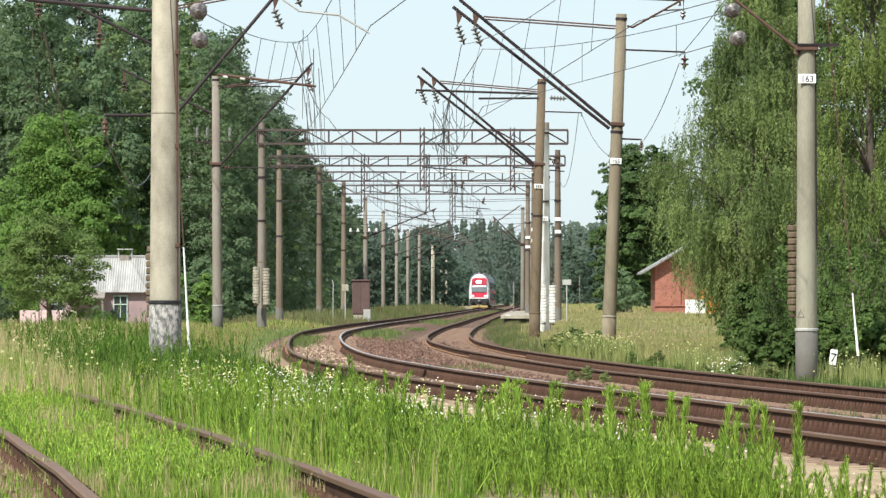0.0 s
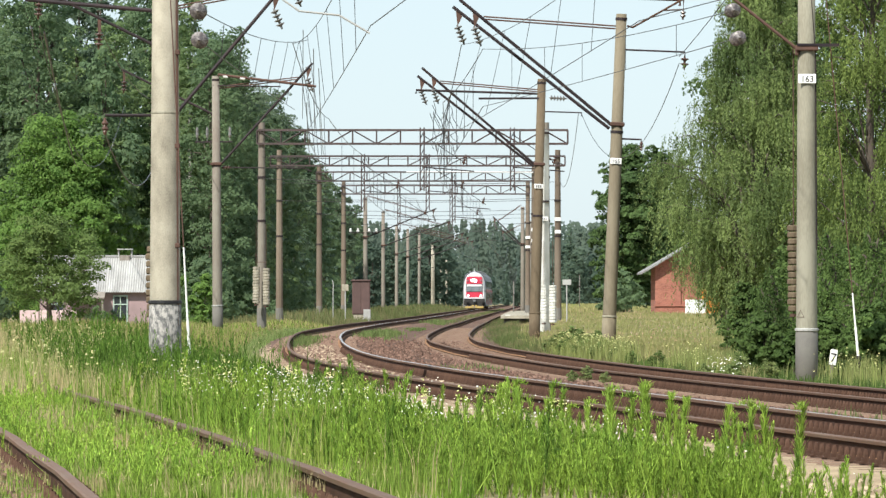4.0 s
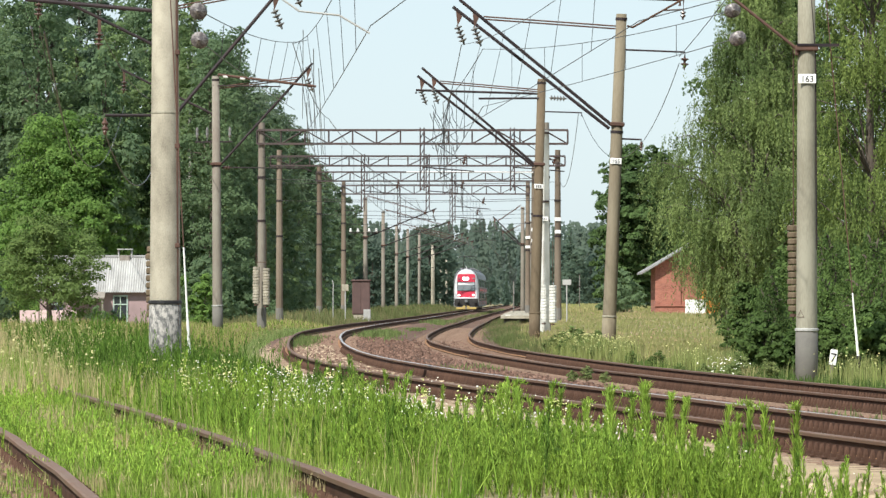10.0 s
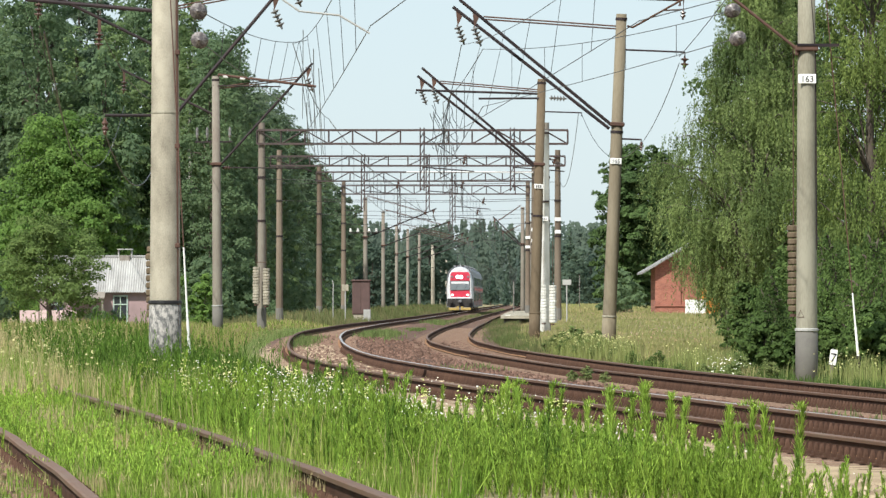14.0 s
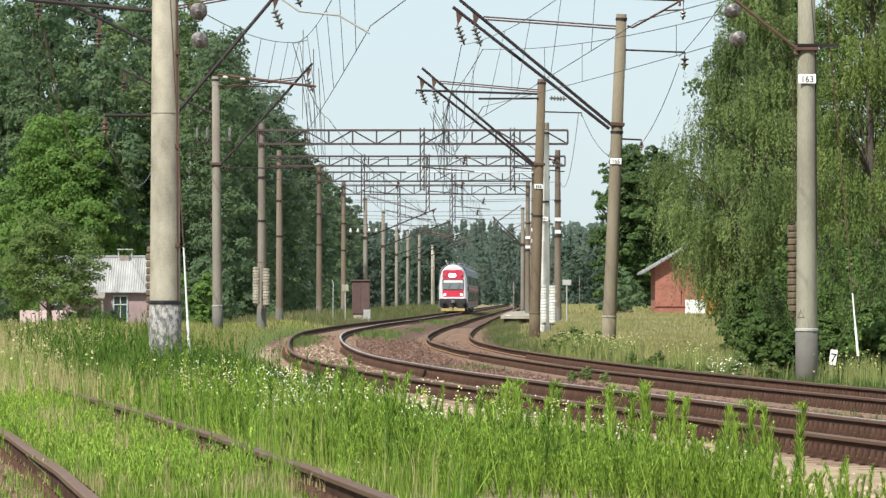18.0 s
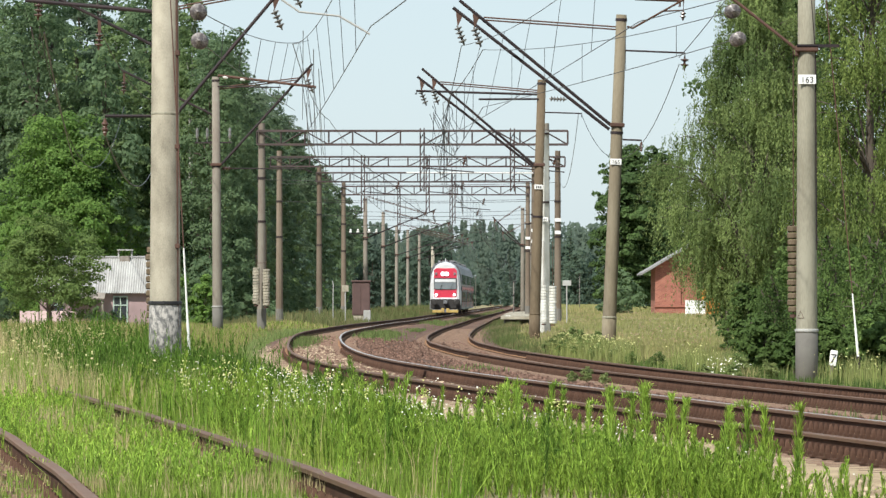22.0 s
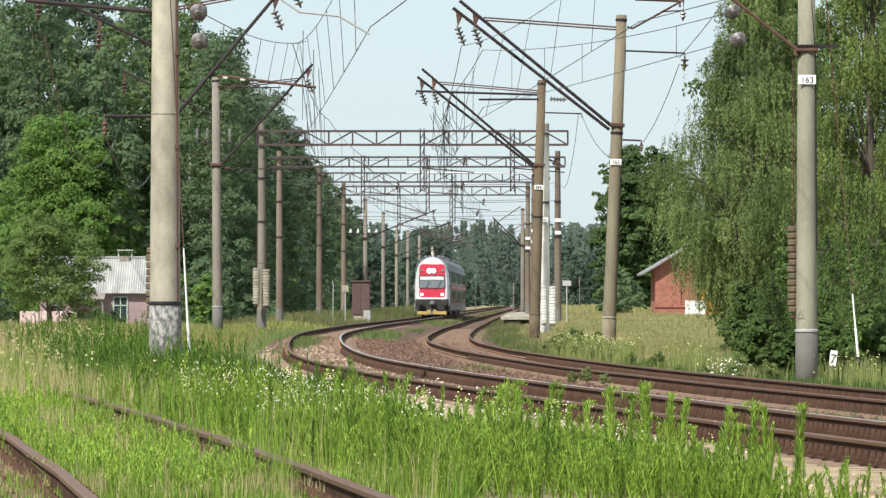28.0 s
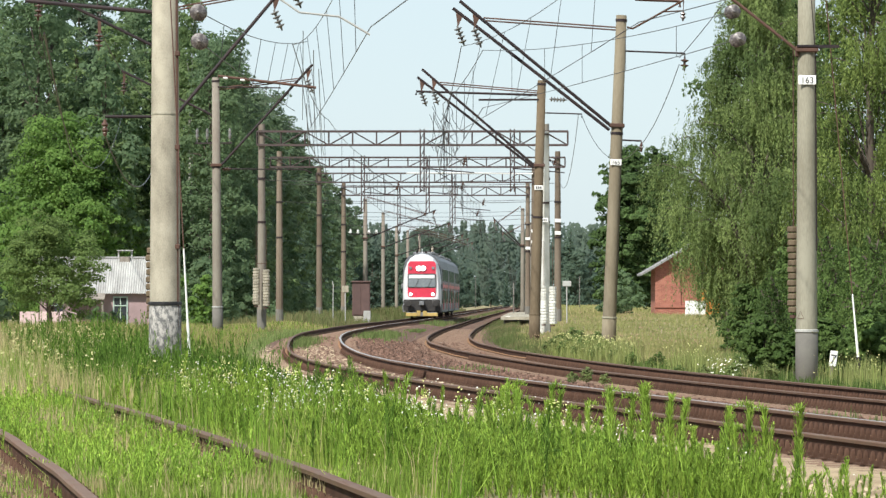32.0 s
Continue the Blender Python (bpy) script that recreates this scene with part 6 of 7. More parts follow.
blades("meadow_grass", 2200, far_between_place, (0.25, 0.5), (0.008, 0.012), M_ROUGH, "green grass on the far ballast shoulders", 89, -0.42)


def shade_edge_place(rng):
    y = 88 + 47 * rng.random()
    return line_b(y) + 2.1 + 1.6 * rng.random() ** 1.5, y, 0.7 + 0.6 * noise.noise(Vector((y * 0.3, 2, 8)))


blades("weed_tufts", 5000, shade_edge_place, (0.12, 0.36), (0.004, 0.008), M_SHADEWEED, "green weeds beside the ballast, darkened for the birches' shade", 93)


def shoulder_place(rng):
    y = 125 + 385 * rng.random()
    return line_b(y) + rng.normal(2.3 - 0.4 * smooth(190, 240, y), 0.45), y, 0.4 + 0.6 * smooth(120, 240, y)


blades("weed_tufts", 15000, shoulder_place, (0.15, 0.42), (0.005, 0.01), M_ROUGH, "green weeds along the ballast shoulder", 91)


def tuft_place(rng):
    """Green tufts on and between the tracks."""
    y = 60 + 330 * rng.random() ** 1.3
    o = rng.uniform(1.7, float(np.interp(y, *SPACING)) - 1.7)
    x = line_a(y) + o
    if noise.noise(Vector((x * 0.3, y * 0.07, 9))) < 0.16:
        return None
    return x, y, 0.6


blades("weed_tufts", 1300, tuft_place, (0.1, 0.28), (0.005, 0.010), M_BANKGREEN, "green weed tufts on the gravel between the tracks", 76, -0.36)


def edge_place(rng):
    """Low growth that creeps over the ballast shoulder on the outside of the bend."""
    y = 86 + 150 * rng.random()
    u = -1.35 - 1.5 * rng.random() ** 0.7
    if noise.noise(Vector((u * 2, y * 0.12, 21))) < -0.25 or rng.random() > 1.2 * smooth(-1.3, -2.0, u) + 0.1:
        return None
    return line_a(y) + u, y, 0.9


blades("weed_tufts", 10000, edge_place, (0.12, 0.36), (0.004, 0.008), M_BANKGREEN, "green weeds creeping over the ballast shoulder", 97, -0.33)


def clump_place(rng):
    """Green patches that stand on the stones."""
    y, u, ry, ru = ((170, -0.5, 12, 0.25), (188, -0.3, 10, 0.3), (213, 1.75, 12, 0.35), (222, 1.8, 12, 0.35), (205, 1.7, 12, 0.35), (345, 1.6, 18, 0.4), (205, 1.6, 8, 0.3), (216, 1.8, 10, 0.3), (180, -0.4, 10, 0.25))[int(rng.integers(9))]
    y += rng.normal(0, ry * 0.5)
    return line_a(y) + u + rng.normal(0, ru), y, 0.75


blades("weed_tufts", 3600, clump_place, (0.1, 0.42), (0.005, 0.010), M_BANKGREEN, "green weed patches growing through the ballast", 77, -0.30)


def flowers(name, count, place, mat, size, height, label, seed):
    """Flower heads of six petals on thin stems, in one mesh."""
    rng = np.random.default_rng(seed)
    vs, fs, k = [], [], 0
    while k < count:
        q = place(rng)
        if q is None:
            continue
        x, y, f = q
        z = ground_z(x, y) + min(f * rng.uniform(*height), (low_growth(x - line_a(y)) if f <= 1 else 9) * rng.uniform(1.0, 1.6))
        r = size * rng.uniform(0.6, 1.2)
        c = Vector((x, y, z))
        n = Vector((rng.normal(0, 0.5), -0.7 + rng.normal(0, 0.3), 1)).normalized()
        a = n.orthogonal().normalized()
        b = n.cross(a)
        base = len(vs)
        vs += [c + (a * math.cos(w) + b * math.sin(w)) * r for w in (0, 1.047, 2.094, 3.1416, 4.189, 5.236)]
        fs.append(tuple(range(base, base + 6)))
        k += 1
    ob = new(name, array_mesh(name, np.array([tuple(v) for v in vs]), np.array(fs), mat))
    tagged(ob, label, "flowers", kind="stuff")


DAISY_SPOTS = tuple((random.Random(40 + k).uniform(40, 62), random.Random(80 + k).uniform(-6.2, -3.0), random.Random(120 + k).uniform(0.05, 0.2)) for k in range(34))


def daisies(rng):
    if rng.random() < 0.5:
        y = rng.uniform(60, 92)
        return line_a(y) + rng.normal(-3.5, 0.36), y, rng.uniform(0.75, 1.05)
    if rng.random() < 0.75:
        y, u, r = DAISY_SPOTS[int(rng.integers(len(DAISY_SPOTS)))]
        y += rng.normal(0, 0.8)
        return line_a(y) + u + rng.normal(0, r), y, rng.uniform(0.7, 1.25)
    y = 36 + 60 * rng.random()
    return line_a(y) + rng.uniform(-6.4, -2.9), y, 1.0


flowers("white_wildflowers", 2500, daisies, M_PETAL, 0.0078, (0.30, 0.50), "small white wildflowers among tall grass", 81)
flowers("yellow_wildflowers", 130, near_place, M_YELLOW, 0.009, (0.3, 0.6), "small yellow wildflowers among tall grass", 82)


SPIKES = tuple((random.Random(200 + k).uniform(40, 60), random.Random(240 + k).uniform(-6.2, -3.2)) for k in range(44))


def spikes(rng):
    """Upright spikes of many pale yellow flowers."""
    y, u = SPIKES[int(rng.integers(len(SPIKES)))]
    return line_a(y) + u + rng.normal(0, 0.014), y + rng.normal(0, 0.014), 1.2


M_SPIKE = foliage("pale_yellow_flowers", (0.58, 0.56, 0.25), (0.48, 0.5, 0.2), 3, 0.35, 0.2)
flowers("yellow_wildflowers", 820, spikes, M_SPIKE, 0.0085, (0.2, 0.5), "pale yellow flower spikes among the weeds", 92)
M_SEED = foliage("pale_seed_heads", (0.48, 0.44, 0.24), (0.42, 0.42, 0.18), 2, 0.3, 0.2)
M_REDSEED = foliage("reddish_seed_heads", (0.37, 0.25, 0.165), (0.30, 0.24, 0.13), 0.3, 0.3, 0.3)


def panicle_place(rng):
    """Reddish grass heads in patches of the meadow before the brick house."""
    y = 165 + 190 * rng.random()
    x = line_b(y) + 3 + 12 * rng.random()
    return (x, y, 1.0) if noise.noise(Vector((x * 0.35, y * 0.04, 23))) > 0.02 else None


flowers("grass_seed_heads", 3200, panicle_place, M_REDSEED, 0.02, (0.2, 0.42), "reddish grass heads over the meadow", 99)
flowers("grass_seed_heads", 450, field_place, M_SEED, 0.016, (0.35, 0.7), "pale yellow grass seed heads over the meadow", 86)
flowers("grass_seed_heads", 300, near_place, M_SEED, 0.008, (0.3, 0.6), "pale yellow grass seed heads by the track", 90)


def yellow_right(rng):
    cy, cx, r = ((164, 3.6, 0.2), (158, 3.8, 0.25), (153, 4.15, 0.25), (148, 4.45, 0.22), (142, 4.7, 0.2), (156, 4.0, 0.2), (150, 4.3, 0.2), (122, 5.7, 0.35), (104, 7.9, 0.4))[int(rng.integers(9))]
    return cx + rng.normal(0, r), cy + rng.normal(0, 3), 1.0


def bank_place(rng):
    x, y, f = yellow_right(rng)
    return x, y, 0.9


blades("bank_weeds", 5000, bank_place, (0.3, 0.75), (0.004, 0.008), M_BANK, "leafy green weeds with yellow heads on the bank", 84)


# bushy weeds on the bank and between the tracks
weed_bush = tree("weed_bush", 4.3, 180, 0.7, "bushy yellow-green weed with small pale flowers", (M_BANKGREEN, M_BANKGREEN), 55, "broad", 0.03, 1700, 0.05, 0.42, 0.012, "bushy weeds on the bank", 80, "plant", 8)
for x, y, s in ((3.25, 167, 0.6), (3.6, 164, 0.8), (3.55, 158, 0.7), (4.0, 160, 0.9), (3.95, 152, 0.75), (4.4, 155, 0.85), (4.2, 147, 0.6), (4.75, 149, 0.7), (4.45, 141, 0.5), (4.9, 143, 0.6), (4.7, 135, 0.45), (5.15, 130, 0.5), (5.0, 178, 0.8), (5.5, 113, 0.55), (5.85, 110, 0.6), (6.15, 112, 0.65), (6.5, 108, 0.6), (5.1, 118, 0.5),
                (2.45, 103, 0.3), (2.75, 104, 0.4), (3.0, 101, 0.3), (7.9, 106, 0.6), (7.6, 109, 0.5)):
    c = plant(weed_bush, x, y, s * (1.1 if 128 < y < 170 else 1))
    if x < 3.5 and y < 110:
        c.location.z = -0.36


def white_right(rng):
    return 5.95 + rng.normal(0, 0.25), 113 + rng.normal(0, 2), 1.0


flowers("white_wildflowers", 70, white_right, M_PETAL, 0.016, (0.2, 0.4), "white wildflowers on the bank beside the track", 85)


flowers("yellow_wildflowers", 620, yellow_right, M_SPIKE, 0.018, (0.25, 0.66), "yellow wildflowers on the bank beside the track", 83)


def weed_leaves(r, base, H, per, width):
    """Narrow upright leaves all the way up stems that stand at base; some tips nod. Gives points, quads and the stems' tops."""
    n = len(base)
    lean = r.normal(0, 0.05, (n, 2)) * np.where(r.random((n, 1)) < 0.2, 2.5, 1.0)
    nod = np.where(r.random(n) < 0.35, r.uniform(0.4, 1.3, n), 0.0)[:, None]
    na = r.uniform(0, 6.28, (n, 1))
    h = np.tile(np.linspace(0.05, 1.0, per) ** 0.85, (n, 1)) + r.uniform(-0.012, 0.012, (n, per))
    over = np.clip(h - 0.84, 0, None) / 0.16
    cx = base[:, :1] + lean[:, :1] * h ** 3 + 0.09 * nod * np.cos(na) * over ** 1.5
    cy = base[:, 1:2] + lean[:, 1:] * h ** 3 + 0.09 * nod * np.sin(na) * over ** 1.5
    cz = base[:, 2:3] + H[:, None] * (h - 0.10 * nod * over ** 2)
    c = np.stack([cx, cy, cz], 2)
    a = r.uniform(0, 6.28, (n, 1)) + np.arange(per)[None, :] * 2.4
    rise = r.uniform(1.25, 4.2, (n, per)) * (1 - 0.75 * nod * over)
    d = np.stack([np.cos(a), np.sin(a), rise], 2)
    d /= np.linalg.norm(d, axis=2)[:, :, None]
    shape = np.interp(h, (0, 0.15, 0.5, 0.85, 1.0), (0.45, 0.8, 1.0, 0.85, 0.45))
    ln = (0.104 * shape * r.uniform(0.65, 1.25, (n, per)) * np.clip(H / 0.6, 0.55, 1.15)[:, None])[:, :, None]
    s = np.stack([-np.sin(a), np.cos(a), np.zeros_like(a)], 2) * width[:, None, None]
    mid = c + d * ln * 0.5 + (0, 0, 0.006)
    vs = np.stack([c, mid - s, c + d * ln - (0, 0, 0.008), mid + s], 2).reshape(-1, 3)
    return vs, np.arange(len(vs)).reshape(-1, 4), c[:, -1, :]


def weed(seed, height):
    """A leafy upright weed: thin stem and narrow leaves all the way up."""
    rng = np.random.default_rng(seed)
    t = thing("leafy_weed", 0, 0, 0, "upright leafy green weed beside the track", "plant", "tall leafy weeds")
    vs, fs, top = weed_leaves(rng, np.zeros((1, 3)), np.array([height]), 210, np.array([0.0040]))
    tx, ty, tz = (float(v) for v in top[0])
    b = Build()
    b.tube([(tx * (k / 5) ** 3, ty * (k / 5) ** 3, (tz - 0.02) * k / 5) for k in range(6)], [0.006, 0.0055, 0.005, 0.004, 0.003, 0.0015], 5)
    part("stem", b, M_WEED, t)
    part("leaves", array_mesh("leaves", vs, fs, M_WEED), None, t)
    return t


WEEDS = [weed(90 + k, h) for k, h in enumerate((0.50, 0.66, 0.44, 0.58, 0.74, 0.54, 0.70, 0.62))]
wr = random.Random(11)
spots = []
for k in range(210):
    y = 36 + 25 * wr.random()
    u = wr.uniform(-5.6, -2.6) if k % 2 else wr.uniform(-4.2, -2.5)
    if k % 8 == 1:
        y, u = 38 + 15 * wr.random(), wr.uniform(-3.7, -2.6)
    spots.append((line_a(y) + u, y))
SWAYING = []
for k, (x, y) in enumerate(spots):
    m = pose(x, y, ground_z(x, y) - 0.02, 0, 0, wr.uniform(0, 360))
    if k < len(WEEDS):
        WEEDS[k].matrix_basis = m
    else:
        c = copy_thing(WEEDS[k % len(WEEDS)], m)
        q = wr.uniform(0.95, 1.35) if k % 8 == 1 else wr.uniform(0.45, 0.8)
        c.scale = (q, q, q)
        if k % 3 == 0:
            SWAYING.append((c, m))


def weed_field(name, count, seed, y0, y1, per, label, mat=M_WEED, between=None):
    """The mass of leafy weeds, too many to count: stems and narrow upright leaves in one mesh."""
    r = np.random.default_rng(seed)
    base = []
    while len(base) < count:
        y = y0 + (y1 - y0) * r.random() ** 1.4
        u = r.uniform(*between) if between else r.uniform(-6.5 if y0 < 50 else -6.5 - 8 * smooth(72, 84, y), -2.75 + 0.6 * smooth(70, 84, y))
        x = line_a(y) + u
        if abs(x) > 784 * y / FOCAL * 1.05 + 0.1 or noise.noise(Vector((x * 1.8, y * 0.4, 12))) < (-0.4 if y < 40 else -0.02 if y0 < 50 else 0.06):
            continue
        if abs(abs(x - line_s(y)) - 0.795) < 0.07 or between and bare(x, y):
            continue
        if u < -7.5 and not between and r.random() < 0.62:
            continue
        if u > -4.3 and y < 60 and r.random() < 0.7 + 0.27 * smooth(-4.1, -3.2, u):
            continue
        base.append((x, y, ground_z(x, y) - 0.02, (0.82 if u < -3.3 else 0.6) * (0.85 + 0.35 * noise.noise(Vector((x * 0.9, y * 0.3, 31)))) if u > -6.6 else 0.5, min(low_growth(u), rail_clear(x, y))))
    base = np.array(base)
    n = len(base)
    H = (1 if y0 < 50 else 1.45) * np.minimum(np.where(r.random(n) < 0.12, r.uniform(0.7, 1.05, n), r.uniform(0.28, 0.66, n)) * base[:, 3], base[:, 4] * r.uniform(0.7, 1.6, n))
    vs, fs, top = weed_leaves(r, base[:, :3], H, per, 0.0021 + 0.00006 * base[:, 1])
    w = 0.0035
    b0 = base[:, :3]
    st = np.stack([b0 - (w, 0, 0), b0 + (w, 0, 0), top + (w * 0.4, 0, 0), top - (w * 0.4, 0, 0)], 1).reshape(-1, 3)
    fs = np.concatenate([fs, np.arange(len(st)).reshape(-1, 4) + len(vs)])
    tagged(new(name, array_mesh(name, np.concatenate([vs, st]), fs, mat)), label, "plants", kind="stuff")


weed_field("leafy_weeds", 1350, 95, 32, 62, 84, "dense upright leafy green weeds beside the track")
weed_field("leafy_weeds", 130, 97, 34, 62, 84, "darker upright weeds among the light green ones", M_WEEDDARK)
weed_field("leafy_weeds", 650, 94, 33, 66, 36, "low upright green weeds between the siding rails", M_WEED, (-8.6, -6.95))
weed_field("leafy_weeds", 3000, 96, 60, 150, 28, "dense upright dark green weeds in the meadow", M_WEEDDARK)


# ---- the train ----
SECTION = ((1.24, 0.55), (1.36, 0.95), (1.40, 1.6), (1.40, 2.9), (1.36, 3.5), (1.22, 4.05), (0.95, 4.38), (0.5, 4.52), (0.0, 4.56))


CAB_SECTION = ((1.24, 0.55), (1.34, 0.95), (1.36, 1.6), (1.33, 2.6), (1.25, 3.3), (1.08, 3.85), (0.84, 4.2), (0.46, 4.45), (0.0, 4.53))


def hull(b, stations, section=SECTION):
    """A loft over stations (y, width factor, height factor above the floor)."""
    ring = [(x, z) for x, z in section] + [(-x, z) for x, z in reversed(section[:-1])]
    n = len(ring)
    vs = [(x * w, y, 0.55 + (z - 0.55) * h) for y, w, h in stations for x, z in ring]
    fs = [(j * n + i, j * n + i + 1, (j + 1) * n + i + 1, (j + 1) * n + i) for j in range(len(stations) - 1) for i in range(n - 1)]
    fs += [(j * n + n - 1, j * n, (j + 1) * n, (j + 1) * n + n - 1) for j in range(len(stations) - 1)]
    fs += [tuple(range(n)), tuple(range(len(vs) - 1, len(vs) - n - 1, -1))]
    b.add(vs, [tuple(reversed(f)) for f in fs])


def rounded(b, x0, x1, z0, z1, y0, y1, r, tilt_top=0.0):
    """A panel with round corners in the x-z plane; its top leans back by tilt_top."""
    pts = []
    for cx, cz, a0 in ((x1 - r, z1 - r, 0), (x0 + r, z1 - r, 90), (x0 + r, z0 + r, 180), (x1 - r, z0 + r, 270)):
        for k in range(5):
            w = radians(a0 + 22.5 * k)
            pts.append((cx + r * math.cos(w), cz + r * math.sin(w)))
    n = len(pts)
    back = lambda z: tilt_top * (z - z0) / (z1 - z0)
    vs = [(x, y0 + back(z), z) for x, z in pts] + [(x, y1 + back(z), z) for x, z in pts]
    b.add(vs, [tuple(range(n - 1, -1, -1)), tuple(range(n, 2 * n))] + [(i, (i + 1) % n, n + (i + 1) % n, n + i) for i in range(n)])


CAR_LENGTH, CAR_STEP = 25.8, 26.4


def coach(first):
    t = thing("train_coach", 0, 500, 0, "silver and red double-deck electric train coach with lit headlights" if first else "silver and red double-deck electric train coach behind the leading one", "train", "coupled train coaches")
    b = Build()
    if first:
        hull(b, [(0.08, 0.86, 0.955), (0.26, 0.94, 0.98), (0.7, 0.99, 0.995), (1.5, 1.0, 1.0)], CAB_SECTION)
        part("cab", b, M_TRAINWHITE, t, "white cab front frame")
        b = Build()
        hull(b, [(1.51, 0.965, 0.99), (2.6, 1, 1), (CAR_LENGTH, 1, 1)])
    else:
        hull(b, [(0, 0.97, 0.99), (0.15, 1, 1), (CAR_LENGTH, 1, 1)])
    part("body", b, M_TRAINSILVER, t, "silver body darkened for its shaded side")
    # sides: red band, dark windows of both decks, doors
    for s in (-1, 1):
        e = lambda a, c: (min(s * a, s * c), max(s * a, s * c))
        b = Build()
        b.box(*e(1.385, 1.412), 2.2, CAR_LENGTH - 0.3, 2.12, 2.36)
        part("red_band", b, M_TRAINRED, t)
        b = Build()
        b.box(*e(1.2, 1.385), 1.4, CAR_LENGTH - 0.2, 0.42, 0.98)
        part("skirt", b, M_TRAINGREY, t)
        for k in range(11):
            y = 3.2 + k * 2.0
            if k not in (2, 8):
                b = Build()
                b.box(*e(1.375, 1.414), y, y + 1.75, 1.05, 1.95, 0.012)
                part("lower_window", b, M_DARKGLASS, t)
            b = Build()
            b.box(*e(1.33, 1.408), y, y + 1.75, 2.6, 3.45, 0.012)
            part("upper_window", b, M_DARKGLASS, t)
        for k in (2, 8):
            y = 3.1 + k * 2.0
            b = Build()
            b.box(*e(1.385, 1.42), y, y + 1.6, 0.6, 2.5, 0.012)
            d = part("door", b, M_TRAINRED, t)
            b = Build()
            b.box(*e(1.41, 1.426), y + 0.25, y + 1.35, 1.35, 2.2)
            part("door_window", b, M_DARKGLASS, d)
    # running gear
    for y in (4.2, CAR_LENGTH - 4.2):
        b = Build()
        b.box(-1.15, 1.15, y - 1.7, y + 1.7, 0.38, 0.62, 0.04)
        g = part("bogie_frame", b, M_TRAINBLACK, t)
        for dy in (-1.25, 1.25):
            for sx in (-0.795, 0.795):
                b = Build()
                b.lathe((sx - 0.065, y + dy, 0.46), (1, 0, 0), [(0, 0.42), (0.02, 0.46), (0.09, 0.455), (0.10, 0.48), (0.13, 0.48)], 16)
                part("wheel", b, M_STEEL, g)
    b = Build()
    b.box(-1.05, 1.05, 6.5, CAR_LENGTH - 6.5, 0.3, 0.6, 0.05)
    part("underfloor_box", b, M_TRAINBLACK, t)
    for y in (5, 9.5, 14, 18.5):
        b = Build()
        b.box(-0.75, 0.75, y, y + 2.6, 4.5, 4.68, 0.05)
        part("roof_box", b, M_TRAINGREY, t)
    if not first:
        b = Build()
        b.box(-0.7, 0.7, -0.55, 0.02, 0.7, 3.4, 0.05)
        part("gangway", b, M_TRAINBLACK, t)
        return t
    # the driver's front
    b = Build()
    rounded(b, -0.98, 0.98, 1.42, 3.98, 0.02, 0.16, 0.24, 0.05)
    part("front_mask", b, M_TRAINRED, t, "red front panel")
    b = Build()
    rounded(b, -0.95, 0.95, 2.18, 3.06, -0.01, 0.1, 0.1, 0.03)
    part("windscreen", b, M_SCREEN, t, "windscreen glass paled for the sky's reflection")
    # white strip that stands for the sky mirrored in the upper windscreen
    b = Build()
    b.box(-0.9, 0.9, -0.025, 0.05, 2.78, 3.02, 0.01)
    part("sun_blind", b, M_TRAINWHITE, t, "pale strip for the sky's reflection in the windscreen")
    for x, z, r, mat in ((-0.22, 3.48, 0.15, M_LAMP), (0.1, 3.48, 0.15, M_LAMP), (-0.78, 1.66, 0.085, M_LAMPLOW), (0.78, 1.66, 0.085, M_LAMPLOW)):
        b = Build()
        b.lathe((x, 0.05, z), (0, -1, 0), [(0, r + 0.05), (0.06, r + 0.05), (0.07, r + 0.02)], 14)
        h = part("headlight", b, M_TRAINWHITE, t)
        b = Build()
        b.lathe((x, 0.0, z), (0, -1, 0), [(0, r), (0.025, r * 0.9), (0.035, r * 0.4)], 14)
        part("lens", b, mat, h, "lit lens")
    # black surround of the windscreen, lower white lip, roof horns
    b = Build()
    rounded(b, -1.0, 1.0, 2.12, 3.12, 0.0, 0.09, 0.12, 0.03)
    part("windscreen_surround", b, M_TRAINBLACK, t)
    b = Build()
    rounded(b, -1.08, 1.08, 1.3, 1.44, -0.03, 0.12, 0.05)
    part("lip", b, M_TRAINWHITE, t)
    for x in (-0.35, 0.3):
        b = Build()
        b.lathe((x, 0.75, 4.6), (0, -1, 0.05), [(0, 0.03), (0.25, 0.035), (0.4, 0.08)], 8)
        b.tube([(x, 0.7, 4.4), (x, 0.7, 4.6)], 0.02, 5)
        part("horn", b, M_STEEL, t)
    for x in (-0.8, 0.8):
        b = Build()
        b.box(x - 0.1, x + 0.1, -0.02, 0.02, 3.4, 3.6, 0.02)
        part("marker_light", b, M_TRAINGREY, t)
    b = Build()
    rounded(b, -1.29, 1.29, 0.48, 1.3, -0.12, 0.7, 0.12)
    part("headstock", b, M_TRAINBLACK, t)
    for x in (-0.95, 0.95):
        b = Build()
        b.lathe((x, -0.1, 1.02), (0, -1, 0), [(0, 0.13), (0.35, 0.12), (0.35, 0.24), (0.4, 0.25), (0.43, 0.2)], 14)
        part("buffer", b, M_TRAINBLACK, t)
    b = Build()
    b.box(-0.17, 0.17, -0.55, -0.1, 0.88, 1.18, 0.04)
    part("coupler", b, M_TRAINGREY, t)
    b = Build()
    b.box(-1.1, 1.1, -0.2, -0.1, 0.12, 0.40, 0.03)
    part("plough_beam", b, M_TRAINGREY, t)
    for x0, x1 in ((-1.12, -0.34), (0.34, 1.12)):
        b = Build()
        b.box(x0, x1, -0.25, -0.201, 0.12, 0.36, 0.02)
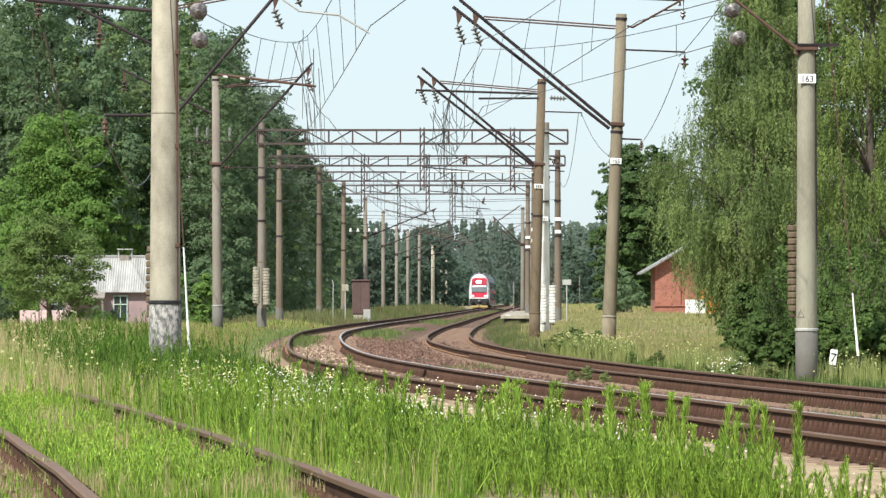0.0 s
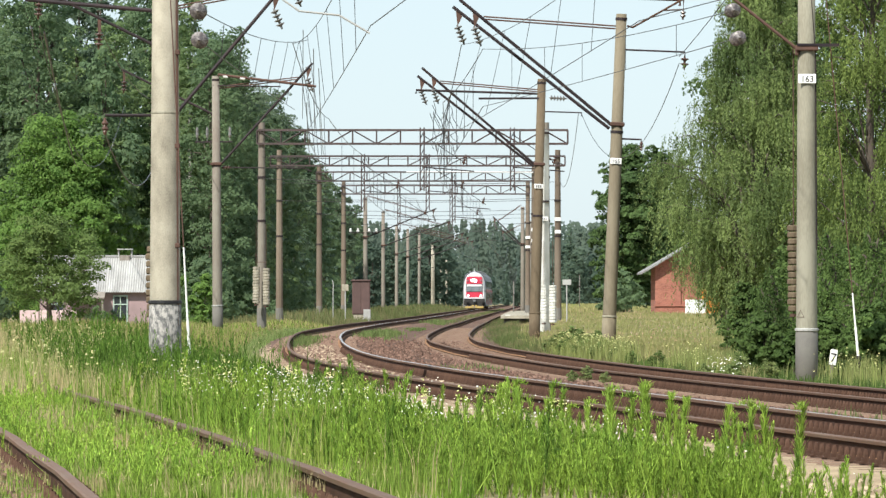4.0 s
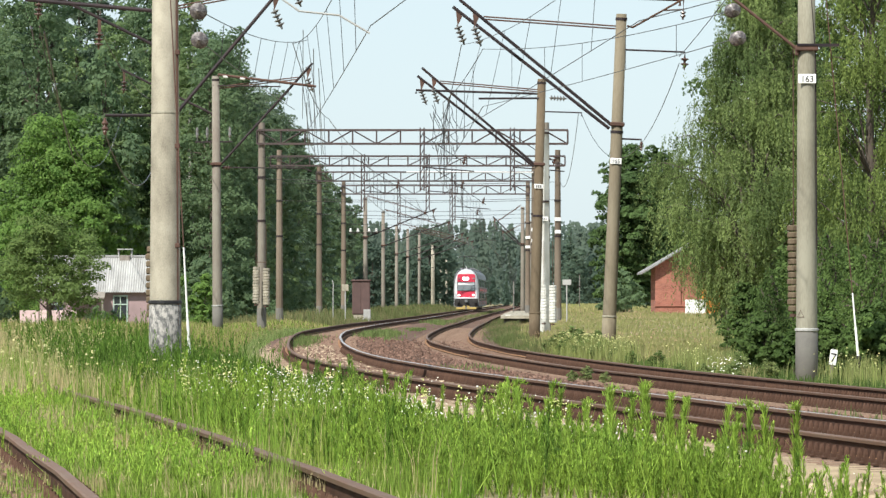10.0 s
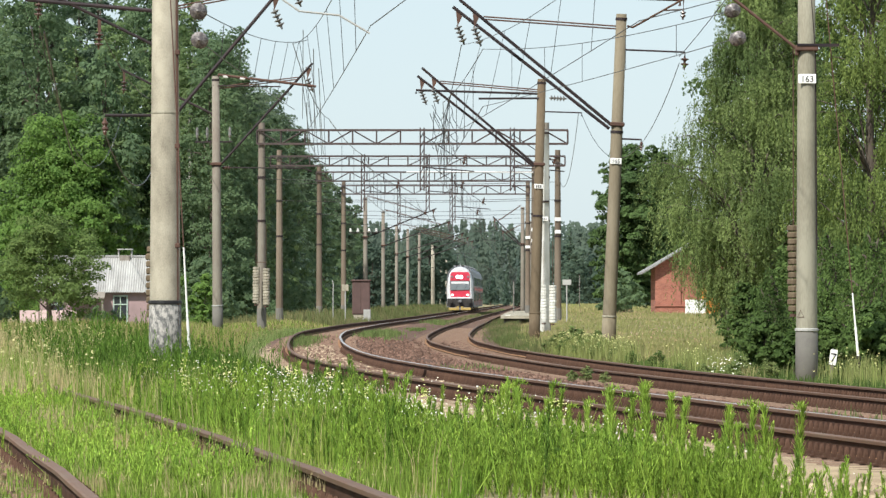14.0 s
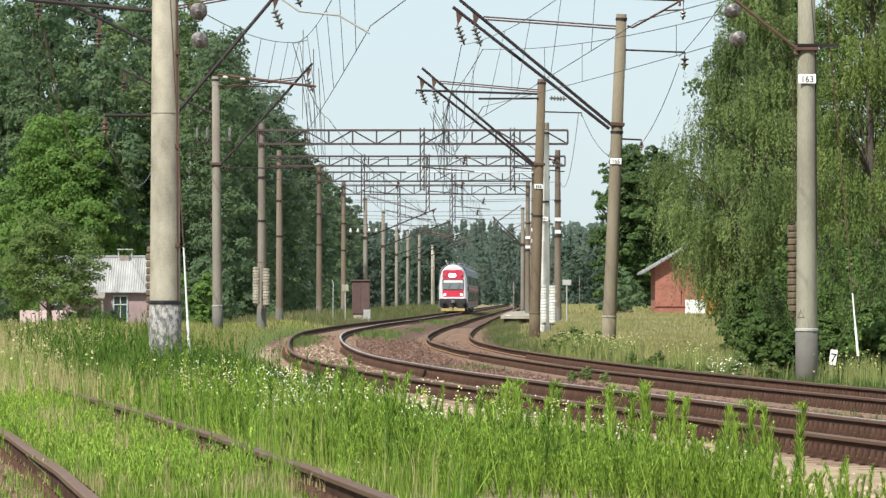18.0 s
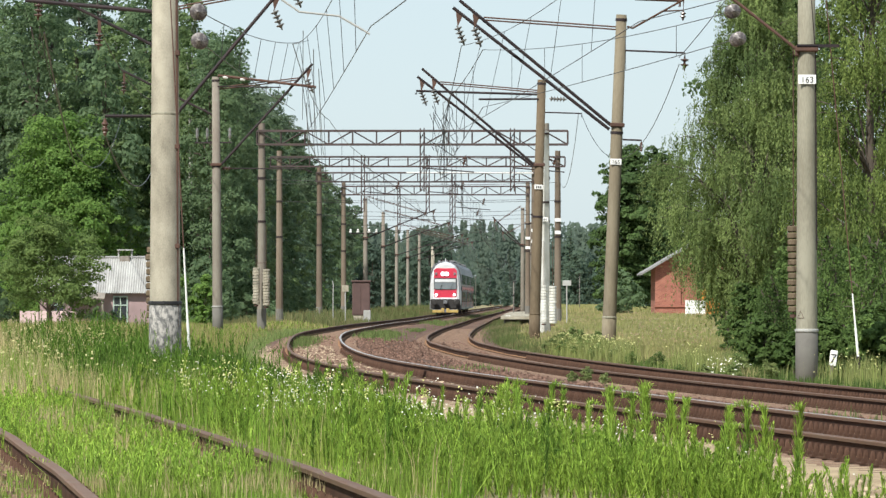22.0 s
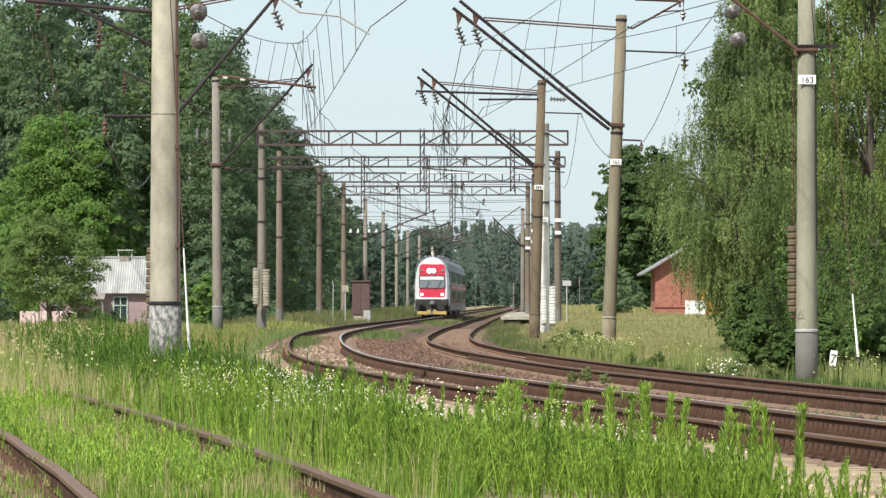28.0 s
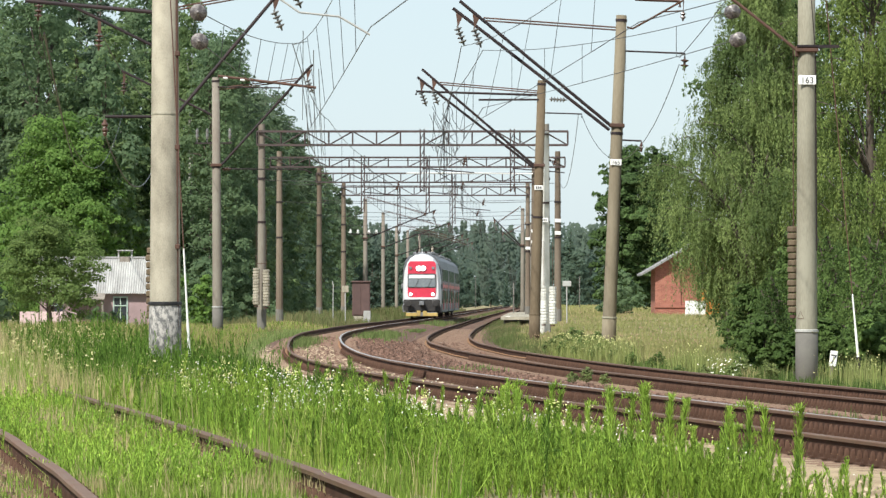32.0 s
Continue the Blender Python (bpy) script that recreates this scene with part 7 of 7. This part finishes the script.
        part("plough", b, M_TRAINYELLOW, t, "yellow plough")
    for x in (-0.22, 0.22):
        b = Build()
        b.box(x - 0.13, x + 0.13, -0.26, -0.2, 0.12, 0.5, 0.02)
        part("plough_bracket", b, M_TRAINYELLOW, t)
    for x in (-0.45, 0.45):
        b = Build()
        b.tube([(x, -0.04, 2.2), (x + 0.25, -0.05, 2.75)], 0.015, 5)
        part("wiper", b, M_BLACK, t)
    for s in (-1, 1):
        b = Build()
        b.box(min(s * 1.3, s * 1.46), max(s * 1.3, s * 1.46), 0.9, 1.0, 2.05, 2.4, 0.03)
        part("mirror", b, M_TRAINGREY, t)
    b = Build()
    b.tube([(0.0, 0.9, 4.4), (0.0, 0.9, 4.85)], 0.025, 6)
    part("aerial", b, M_TRAINWHITE, t)
    # current collector
    b = Build()
    y0 = 7.5
    b.box(-0.7, 0.7, y0 - 0.8, y0 + 0.8, 4.56, 4.72, 0.03)
    p = part("pantograph", b, M_STEEL, t)
    b = Build()
    for s in (-1, 1):
        b.tube([(s * 0.45, y0 + 0.7, 4.7), (s * 0.4, y0 - 0.7, 5.3), (s * 0.3, y0 + 0.1, 5.95)], 0.03, 6)
    part("arm", b, M_STEEL, p)
    b = Build()
    b.tube([(-0.95, y0 + 0.1, 5.8), (-0.7, y0 + 0.1, 5.97), (0.7, y0 + 0.1, 5.97), (0.95, y0 + 0.1, 5.8)], 0.03, 6)
    part("collector_bow", b, M_STEEL, p)
    return t


COACHES = [coach(True), coach(False), coach(False)]


def train_place(t):
    """Distance of the train's nose from the camera."""
    return 711.0 - 12.3 * t + 0.062 * t * t


def motions():
    """The train rolls along the left track towards the camera, slowing a little; weeds sway."""
    for k, c in enumerate(COACHES):
        rows = []
        for i in range(17):
            t = 2.0 * i
            y = train_place(t) + k * CAR_STEP
            th = math.atan2(line_a(y + CAR_LENGTH) - line_a(y), CAR_LENGTH)
            rows.append((t, pose(line_a(y), y, dip(y), 0, 0, -math.degrees(th))))
        walk(c, rows)
    # tall weeds nod in the light wind
    wind = random.Random(3)
    for c, m in SWAYING:
        a, b = wind.uniform(0, 6.28), wind.uniform(1.5, 2.6)
        walk(c, [(t, m @ pose(0, 0, 0, 2.2 * math.sin(a + b * t) + wind.uniform(-0.8, 0.8), 2.6 * math.sin(1.3 * a + 0.8 * b * t), 0)) for t in range(33)])


motions()
